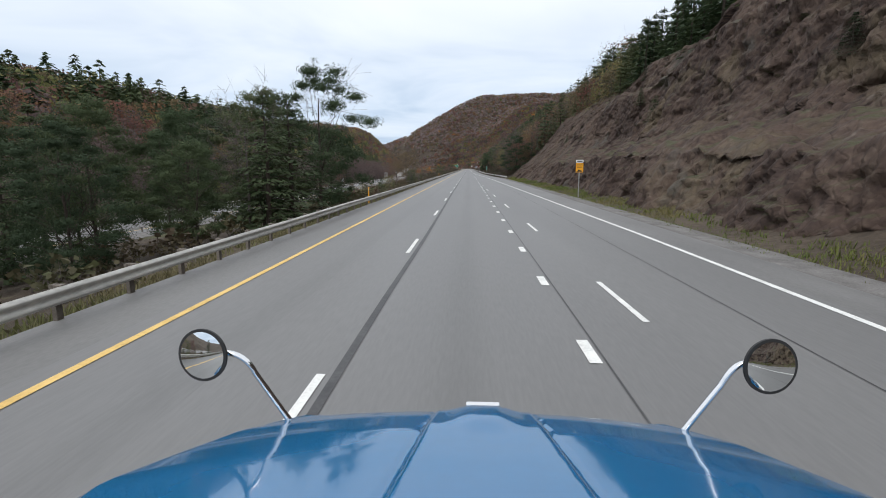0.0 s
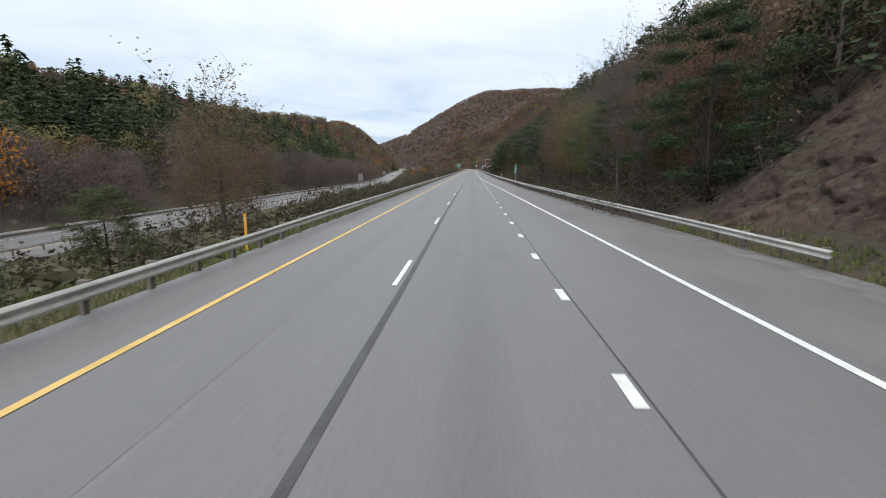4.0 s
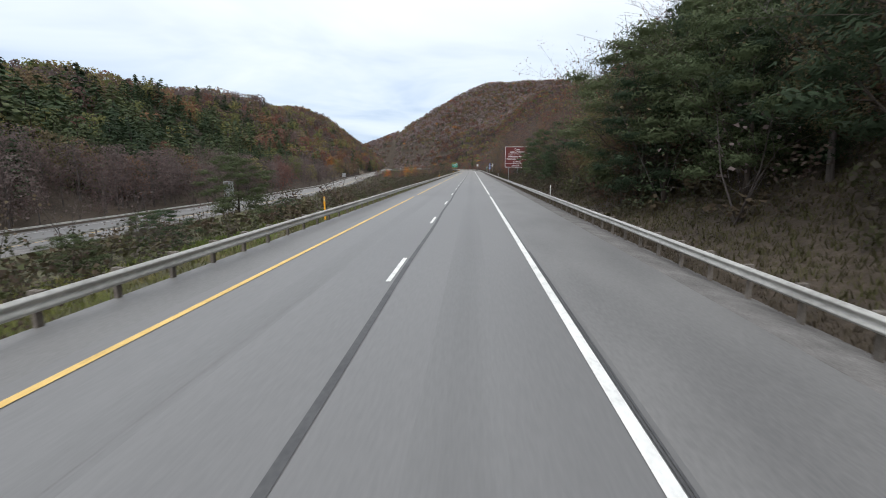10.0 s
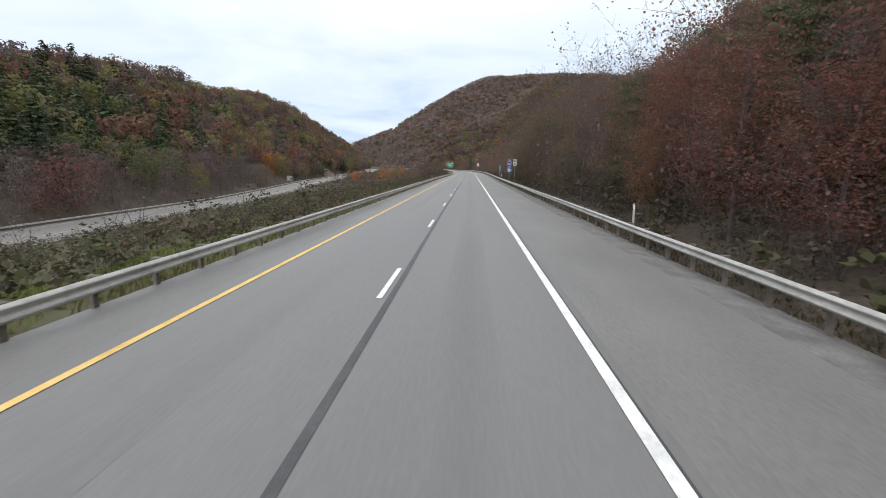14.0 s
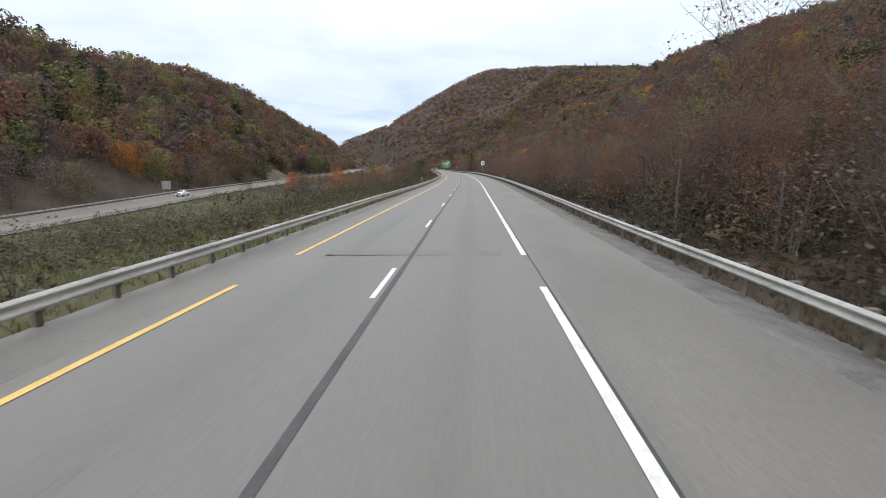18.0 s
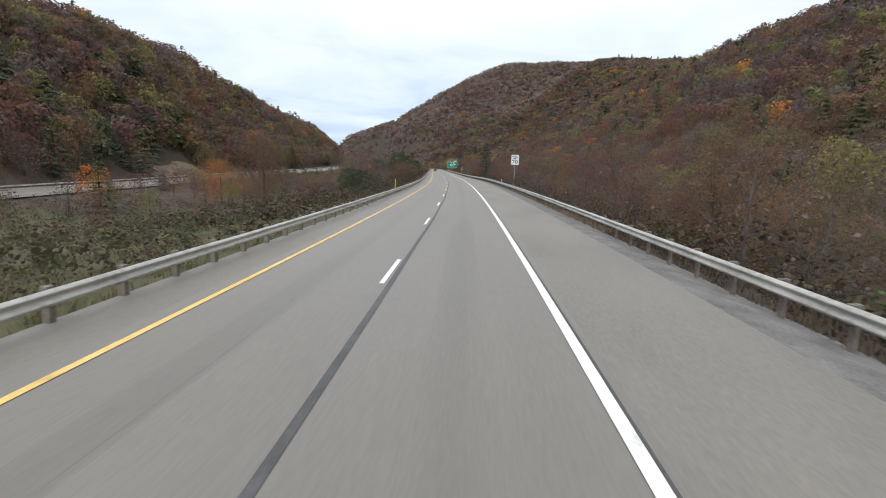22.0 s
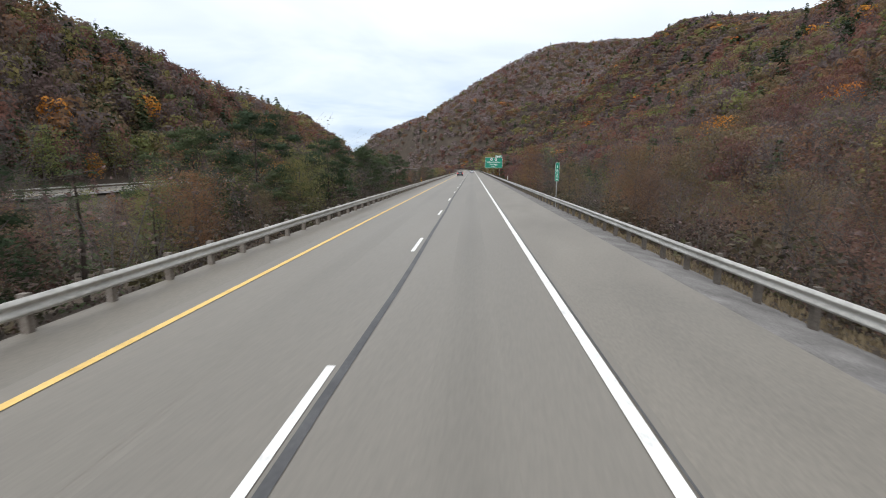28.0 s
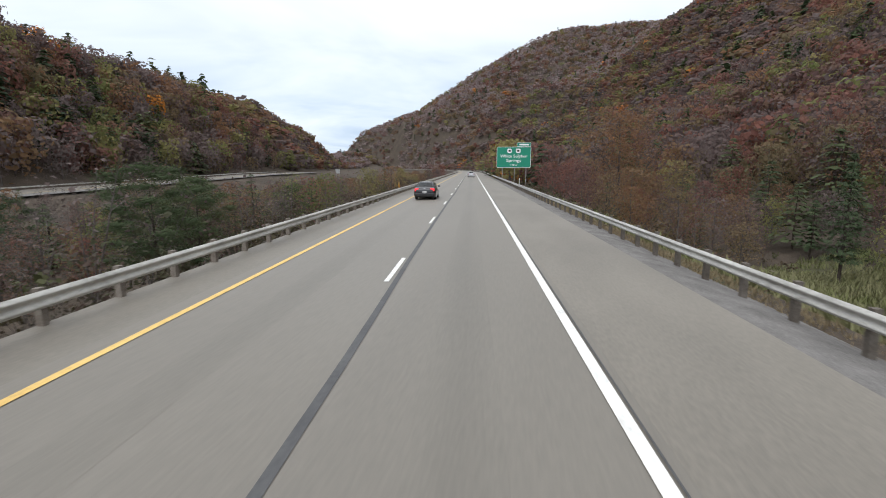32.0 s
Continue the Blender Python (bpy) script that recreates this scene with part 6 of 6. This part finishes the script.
for z, wd, h_ in ((0.28, 0.1, 0.08), (0.2, 0.3, 0.06), (0.08, 0.24, 0.05), (-0.06, 0.52, 0.1), (-0.2, 0.5, 0.1), (-0.35, 0.38, 0.1)):
    part("lettering_bar", bar(wd, h_, 0, up + 2.3 + z, -0.009), M_SIGNW, b)
b2 = sign_base("route_marker", 490.0, 8.45, "black and white route marker on a steel post", "road sign")
up = road_z(b2) + 0.02
part("post", box(0.09, 0.06, up + 4.15 + 0.4, (0, 0.05, (up + 4.15 - 0.4) / 2), 0.008), M_POLE, b2)
part("direction_plate", plate(0.66, 0.40, 0.04, 0, 0.006), M_SIGNW, b2, "white plate with dark letters", (0, 0, up + 3.95))
put("lettering", lettering("WEST", 0.24, M_BLACK, 0.5), b2, 0, -0.006, up + 3.95, "black lettering")
part("backing", plate(0.74, 0.78, 0.04, 0.002, 0.008), M_BLACK, b2, "black square backing", (0, 0, up + 3.3))
part("shield", shield(0.72, 0.74, False, -0.006, 0.0), M_SIGNW, b2, "white shield", (0, 0, up + 3.3))
put("lettering", lettering("60", 0.42, M_BLACK, 0.46, 0.02), b2, 0, -0.012, up + 3.3, "black lettering")
part("bracket", box(0.5, 0.02, 0.04, (-0.55, 0.03, up + 3.95)), M_POLE, b2)


# mile markers, delineators
def mile_marker(s, off, digits):
    b = sign_base("mile_marker", s, off, "tall narrow green mile marker with white figures", "mile marker")
    up = road_z(b) + 0.2
    part("post", box(0.07, 0.05, up + 2.9 + 0.4, (0, 0.035, (up + 2.9 - 0.4) / 2), 0.006), M_POLE, b)
    part("border", plate(0.33, 1.5, 0.03, 0, 0.005), M_SIGNW, b, "white border", (0, 0, up + 2.2))
    part("panel", plate(0.305, 1.475, 0.03, -0.005, 0.001), M_GREEN, b, "", (0, 0, up + 2.2))
    for i, (d, hh) in enumerate(zip(digits, (0.3, 0.3, 0.3, 0.22))):
        put("figure", lettering(d, hh, M_SIGNW), b, 0, -0.009, up + 2.62 - i * 0.34, "white figure")
    part("rule", bar(0.29, 0.02, 0, up + 1.78, -0.009), M_SIGNW, b)
    tagged(b, group="mile markers")


mile_marker(200, 7.35, "182")
mile_marker(511, 6.85, "182")
mile_marker(820.6, 6.95, "1824")


M_DELIN = plain("weathered_white_plastic", (0.5, 0.5, 0.48), 0.6, wear=0.15, scale=4.0)


def delineator(s, off, col, h=1.25, label=""):
    b = sign_base("delineator", s, off, label, "delineator")
    up = road_z(b) - 0.15
    bm = plate(0.09, h, 0.03, -0.01, 0.01)
    bmesh.ops.translate(bm, verts=bm.verts, vec=(0, 0, up + h / 2))
    part("blade", bm, M_DELIN if col is M_SIGNW else col, b)
    part("reflector", plate(0.075, 0.2, 0.02, -0.016, -0.009), M_SIGNW if col is not M_SIGNY else M_YELLOW, b, "pale reflector", (0, 0, up + h - 0.16))
    part("anchor", box(0.06, 0.06, up + 0.4, (0, 0.02, (up - 0.4) / 2 + 0.05)), M_POLE, b)
    tagged(b, group="delineator posts")


for s in (38, 130, 219, 310, 402, 495, 585, 671, 763, 855, 947):
    delineator(s, -7.75, M_SIGNY, 1.28, "yellow plastic delineator post behind the guardrail")
for s in (238.3, 328.5, 417, 509, 605, 695, 786, 878.4, 966):
    delineator(s, float(right_off(s)) + 0.5, M_SIGNW, 1.28, "white plastic delineator post behind the guardrail")

# truck-grade warning sign by the rock cut
b = sign_base("warning_sign", 49, 10.9, "amber warning sign below a small white plate")
up = road_z(b)
part("post", box(0.09, 0.06, up + 3.35 + 0.4, (0, 0.05, (up + 3.35 - 0.4) / 2), 0.008), M_POLE, b)
part("top_plate", plate(0.72, 0.27, 0.03, 0, 0.006), M_SIGNW, b, "small white plate with dark bar", (0, 0, up + 3.25))
part("lettering_bar", bar(0.5, 0.1, 0, up + 3.25, -0.004), M_BLACK, b)
part("panel", plate(0.72, 0.9, 0.03, 0, 0.006), M_SIGNY, b, "", (0, 0, up + 2.63))
for z in (0.3, 0.16, 0.02):
    part("lettering_bar", bar(0.5, 0.045, 0, up + 2.63 + z, -0.004), plain("dull_amber", (0.3, 0.13, 0.01)), b)
bm = bmesh.new()
bm.faces.new([bm.verts.new((x, -0.006, up + z)) for x, z in ((-0.28, 2.24), (0.28, 2.24), (0.28, 2.3), (0.06, 2.4), (-0.06, 2.46), (-0.16, 2.36))])
part("symbol", bm, M_BLACK, b, "black downgrade symbol")


# backs of signs on the opposite carriageway
def sign_back(x, y, w, h, z0, label):
    b = sign_base("sign_back", 0, 0, label, x=x, y=y)
    part("panel", plate(w, h, 0.1, 0, 0.03), M_ALU, b, "bare grey sign back", (0, 0, z0 + h / 2))
    for k in range(3):
        part("stiffener", box(w * 0.96, 0.04, 0.06, (0, -0.02, z0 + h * (0.2 + 0.3 * k))), M_POLE, b)
    for x_ in (-w * 0.3, w * 0.3):
        i_post(b, x_, z0 + h - 0.1, 0.12, -0.1)


sign_back(-71.5, 425, 3.2, 4.6, 1.6, "grey back of a tall sign across the median")
sign_back(-98.5, 659, 3.0, 2.6, 1.6, "grey back of a sign across the median")
sign_back(-66, 255, 1.6, 2.0, 1.8, "grey back of a small sign across the median")
sign_back(-128, 1164, 2.6, 2.6, 3.2, "pale back of a sign across the median")


# ---- vehicles ----
M_PAINTK = plain("dark_car_paint", (0.022, 0.023, 0.026), 0.3, 0.3, 0.5, 0.6, 0.1, 1.0)
M_PAINTS = plain("silver_car_paint", (0.42, 0.43, 0.45), 0.35, 0.5, 0.5, 0.5, 0.06, 1.0)
M_PAINTW = plain("white_car_paint", (0.75, 0.76, 0.77), 0.35, 0.0, 0.5, 0.5, 0.04, 1.0)
M_TYRE = plain("tyre_rubber", (0.018, 0.018, 0.019), 0.85)
M_RIM = plain("alloy_rim", (0.45, 0.46, 0.47), 0.35, 0.8)
M_GLASS = plain("tinted_car_glass", (0.03, 0.036, 0.038), 0.06, 0.0, 0.8, 0.0, 0.1)
M_LAMP = glow("tail_lamp_lit", (0.75, 0.02, 0.03), 1.1)
M_CHROME = plain("chrome", (0.78, 0.79, 0.8), 0.08, 1.0, 0.5, 0, 0.03, 4)
M_BLUEP = plain("blue_truck_paint", (0.012, 0.125, 0.285), 0.12, 0.0, 0.5, 0.7, 0.05, 1.2)
M_BLUEP.node_tree.nodes["Principled BSDF"].inputs["Coat Roughness"].default_value = 0.02
M_MIRROR = plain("mirror_glass", (0.85, 0.87, 0.87), 0.02, 1.0, 0.5, 0, 0.01)
M_TRIM = plain("black_plastic_trim", (0.02, 0.02, 0.02), 0.6)


def loft(stations, nseg=9):
    """Skin over cross sections (y, half width below, half width above, z low, z high) with rounded shoulders."""
    bm = bmesh.new()
    rings = []
    for y, wb, wt, z0, z1 in stations:
        r = []
        h = z1 - z0
        half = [(wb * 0.9, z0), (wb, z0 + 0.15 * h), (wb, z0 + 0.55 * h), (wt * 1.0, z0 + 0.8 * h), (wt * 0.94, z0 + 0.94 * h), (wt * 0.6, z1), (0.0, z1 + 0.01)]
        for x, z in half + [(-x, z) for x, z in reversed(half[:-1])]:
            r.append(bm.verts.new((x, y, z)))
        rings.append(r)
    n = len(rings[0])
    for a, c in zip(rings, rings[1:]):
        for i in range(n):
            bm.faces.new((a[i], a[(i + 1) % n], c[(i + 1) % n], c[i]))
    bm.faces.new(rings[0][::-1])
    bm.faces.new(rings[-1])
    bmesh.ops.recalc_face_normals(bm, faces=bm.faces)
    return bm


def wheel(parent, x, y, r=0.33, w=0.22):
    s = 1 if x > 0 else -1
    bm = rod((-w / 2, 0, 0), (w / 2, 0, 0), r, r, 24)
    bmesh.ops.bevel(bm, geom=[e for e in bm.edges if abs(e.verts[0].co.x - e.verts[1].co.x) < 1e-5], offset=0.03, segments=2, affect='EDGES')
    t = part("wheel", bm, M_TYRE, parent, "black tyre", (x, y, r))
    bm = rod((s * w * 0.42, 0, 0), (s * (w / 2 + 0.004), 0, 0), r * 0.66, r * 0.6, 20)
    for k in range(5):
        a = k * 2 * math.pi / 5
        rod((s * (w / 2 + 0.008), 0, 0), (s * (w / 2 + 0.008), math.cos(a) * r * 0.6, math.sin(a) * r * 0.6), 0.03, 0.024, 6, bm)
    part("rim", bm, M_RIM, t, "alloy rim")


def sedan(name, s, off, paint_, label, lit=True):
    """A four-door saloon seen from behind; forward is +y."""
    b = tagged(new(name), label, "car", "cars on the carriageway")
    p = at(s, off, -0.02)
    b.matrix_world = Matrix.Translation(p) @ Matrix.Rotation(float(mid(s)[2]), 4, 'Z')
    body = loft(((-2.45, 0.74, 0.70, 0.34, 0.86), (-2.36, 0.88, 0.82, 0.24, 1.0), (-2.0, 0.92, 0.86, 0.2, 1.06), (-1.3, 0.93, 0.87, 0.18, 1.04), (0.0, 0.93, 0.87, 0.18, 1.0),
                 (1.0, 0.93, 0.86, 0.18, 0.98), (1.9, 0.91, 0.8, 0.2, 0.88), (2.3, 0.82, 0.7, 0.26, 0.78), (2.45, 0.66, 0.6, 0.34, 0.66)))
    part("body", body, paint_, b, "", smooth=True)
    cab = loft(((-1.75, 0.76, 0.72, 0.95, 1.06), (-1.0, 0.80, 0.62, 0.95, 1.42), (-0.6, 0.81, 0.62, 0.95, 1.47), (0.1, 0.81, 0.62, 0.95, 1.47), (0.5, 0.80, 0.6, 0.95, 1.40), (1.2, 0.77, 0.7, 0.93, 1.0)))
    part("roof", cab, paint_, b, "", smooth=True)
    bm = bmesh.new()
    vs = [bm.verts.new(v) for v in ((-0.62, -1.70, 1.085), (0.62, -1.70, 1.085), (0.52, -1.06, 1.405), (-0.52, -1.06, 1.405))]
    bm.faces.new(vs)
    bmesh.ops.solidify(bm, geom=bm.faces[:], thickness=0.02)
    part("rear_window", bm, M_GLASS, b, "tinted rear window", (0, -0.03, 0.015))
    bm = bmesh.new()
    bm.faces.new([bm.verts.new(v) for v in ((0.62, 1.12, 1.03), (-0.62, 1.12, 1.03), (-0.52, 0.54, 1.39), (0.52, 0.54, 1.39))])
    part("windscreen", bm, M_GLASS, b, "dark windscreen", (0, 0.03, 0.015))
    for sd in (-1, 1):
        for y0, y1, t0, t1 in ((-1.35, -0.42, -1.0, -0.42), (-0.36, 0.9, -0.36, 0.42)):
            bm = bmesh.new()
            bm.faces.new([bm.verts.new(v) for v in ((sd * 0.815, y0, 1.05), (sd * 0.815, y1, 1.05), (sd * 0.665, t1, 1.38), (sd * 0.665, t0, 1.38))])
            part("side_window", bm, M_GLASS, b, "dark side window", (sd * 0.012, 0, 0))
        part("tail_lamp", box(0.32, 0.10, 0.24, (sd * 0.66, -2.38, 0.86), 0.03), M_LAMP if lit else M_RED, b, "red tail lamp, lit")
        part("door_mirror", box(0.2, 0.1, 0.13, (sd * 1.0, 0.62, 1.05), 0.03), paint_, b)
        for y in (-1.42, 1.45):
            wheel(b, sd * 0.80, y)
    part("bumper", box(1.70, 0.16, 0.26, (0, -2.42, 0.46), 0.05), paint_, b)
    part("number_plate", box(0.32, 0.02, 0.16, (0, -2.50, 0.66), 0.01), M_SIGNW, b, "pale plate with a dark bar")
    part("plate_bar", box(0.22, 0.004, 0.06, (0, -2.513, 0.66)), M_BLACK, b)
    part("emblem", box(0.16, 0.02, 0.055, (0, -2.44, 0.93), 0.01), M_CHROME, b, "small chrome emblem")
    part("boot_line", box(1.0, 0.012, 0.012, (0, -2.41, 0.76)), M_TRIM, b)
    return b


sedan("saloon_car", 936.8, -3.75, M_PAINTK, "dark grey saloon car with lit tail lamps")
sedan("saloon_car", 1030, 0.0, M_PAINTS, "silver saloon car far ahead in the lane", False)


def pickup(x, y):
    b = tagged(new("pickup_truck"), "white pickup truck on the opposite carriageway", "pickup truck")
    b.matrix_world = Matrix.Translation((x, y, float(zo(y)) + 0.01)) @ Matrix.Rotation(math.pi + 0.1, 4, 'Z')
    part("body", loft(((-2.7, 0.9, 0.88, 0.5, 1.1), (-2.6, 0.96, 0.94, 0.42, 1.15), (0.6, 0.97, 0.94, 0.4, 1.15), (2.0, 0.96, 0.9, 0.42, 1.12), (2.6, 0.9, 0.86, 0.45, 1.05))), M_PAINTW, b, "", smooth=True)
    part("cab", loft(((-0.7, 0.86, 0.74, 1.08, 1.75), (-0.4, 0.88, 0.74, 1.08, 1.86), (0.6, 0.88, 0.74, 1.08, 1.86), (1.4, 0.84, 0.78, 1.08, 1.16))), M_PAINTW, b, "", smooth=True)
    for sd in (-1, 1):
        part("side_window", box(0.02, 1.1, 0.42, (sd * 0.84, 0.1, 1.48), 0.005), M_GLASS, b, "dark side window")
        part("headlamp", box(0.3, 0.08, 0.2, (sd * 0.68, 2.58, 0.85), 0.03), M_SIGNW, b, "clear headlamp")
        for yy in (-1.7, 1.7):
            wheel(b, sd * 0.85, yy, 0.4, 0.26)
    part("windscreen", box(1.3, 0.02, 0.6, (0, 1.1, 1.48)), M_GLASS, b, "dark windscreen")
    part("grille", box(1.0, 0.05, 0.3, (0, 2.62, 0.85), 0.02), M_TRIM, b)
    return b


pickup(float(xo(648)) + 2.0, 648)


# ---- the lorry's bonnet, where the drive begins ----
def lorry():
    b = tagged(new("lorry"), "bright blue lorry bonnet with round chrome-armed mirrors", "truck")
    b.matrix_world = Matrix.Translation((0.12, 0, 0))
    ys = np.concatenate([np.linspace(1.74, 1.3, 23), np.linspace(1.26, 0.35, 22)])
    hw = np.interp(ys, (0.35, 1.28, 1.45, 1.60, 1.70, 1.74), (1.30, 1.22, 1.07, 0.93, 0.78, 0.72))
    zc = np.interp(ys, (0.35, 0.95, 1.44, 1.62, 1.70, 1.74), (2.0, 1.93, 1.84, 1.795, 1.765, 1.72))
    ws = np.linspace(-1, 1, 201)
    V = []
    for y, h, z in zip(ys, hw, zc):
        x = ws * h
        edge = np.interp(y, (0.35, 1.7), (0.30, 0.15))
        ridge = 0.026 * (1 - smooth01((np.abs(x) - edge) / 0.02)) * smooth01((1.70 - y) / 0.12) - 0.006 * (np.abs(np.abs(x) - edge - 0.028) < 0.008)
        dome = 0.022 * (1 - smooth01((np.abs(x) - 0.03) / 0.12)) * smooth01((1.72 - y) / 0.05) * (1 - smooth01((1.5 - y) / 0.2))
        side = (z - 1.715) * np.clip((np.abs(ws) - 0.25) / 0.75, 0, 1) ** 1.6 + 0.02 * smooth01((np.abs(ws) - 0.95) / 0.05)
        V.append(np.column_stack([x, np.full_like(x, y), z - side + ridge + dome]))
    V = np.array(V)
    n, k = V.shape[:2]
    i = (np.arange(n - 1)[:, None] * k + np.arange(k - 1)[None]).ravel()
    child("bonnet", mesh_np("bonnet", V.reshape(-1, 3), np.stack([i, i + k, i + k + 1, i + 1], 1), M_BLUEP, smooth=True), b, "glossy blue bonnet")
    # sides under the bonnet's rim
    for sd, e in ((-1, 0), (1, k - 1)):
        rim = V[:, e]
        low = rim.copy()
        low[:, 2] = 1.0
        q = np.stack([rim, low], 1).reshape(-1, 3)
        j = np.arange(n - 1) * 2
        child("fender", mesh_np("fender", q, np.stack([j, j + 1, j + 3, j + 2], 1), M_BLUEP, smooth=True), b, "blue front fender")
    part("grille", box(1.3, 0.12, 1.0, (0, 1.66, 1.2), 0.04), M_CHROME, b, "chrome grille")
    part("bumper", box(2.3, 0.2, 0.4, (0, 1.62, 0.6), 0.05), M_CHROME, b, "chrome bumper")
    part("chassis", box(0.9, 1.6, 0.3, (0, 0.95, 0.8), 0.02), M_TRIM, b, "dark frame")
    part("ornament", box(0.125, 0.03, 0.013, (0, 1.70, 1.797), 0.005), M_CHROME, b, "small chrome bonnet bar")
    for sd in (-1, 1):
        wheel(b, sd * 1.02, 0.85, 0.52, 0.3)
        foot, mid_, head = Vector((sd * 0.735 + 0.0, 1.70, 1.71)), Vector((sd * 0.89, 1.70, 1.95)), Vector((sd * 0.955 - 0.02, 1.69, 1.985))
        bend = mid_ + Vector((sd * 0.004, 0, 0.034))
        low = foot.lerp(mid_, 0.78)
        cu = [foot, foot.lerp(mid_, 0.4)] + [low * (1 - q) ** 2 + bend * 2 * q * (1 - q) + head * q * q for q in np.linspace(0, 1, 9)]
        v, f = tube_q([tuple(c) for c in cu], [0.0115] * len(cu), 12)
        arm = child("mirror_arm", mesh_np("mirror_arm", v, f, M_CHROME, smooth=True), b, "curved chrome mirror arm")
        c = Vector((sd * 1.015 - 0.02, 1.67, 1.985))
        axis = Vector((sd * 0.12, -1.0, 0.10)).normalized()
        part("mirror_shell", rod(c - axis * 0.05, c + axis * 0.006, 0.05, 0.09, 36), M_CHROME, arm, "chrome bowl")
        part("mirror_ring", rod(c + axis * 0.002, c + axis * 0.0105, 0.098, 0.098, 36), M_TRIM, arm, "black rim")
        bm = bmesh.new()
        bmesh.ops.create_uvsphere(bm, u_segments=28, v_segments=40, radius=0.42)
        bmesh.ops.bisect_plane(bm, geom=bm.verts[:] + bm.edges[:] + bm.faces[:], plane_co=(0, 0, 0.4105), plane_no=(0, 0, 1), clear_inner=True)
        bmesh.ops.transform(bm, verts=bm.verts, matrix=Matrix.Translation(c + axis * (0.0115 - 0.4095)) @ axis.to_track_quat('Z', 'Y').to_matrix().to_4x4())
        part("mirror_glass", bm, M_MIRROR, arm, "convex mirror glass", smooth=True)
    return b


lorry()
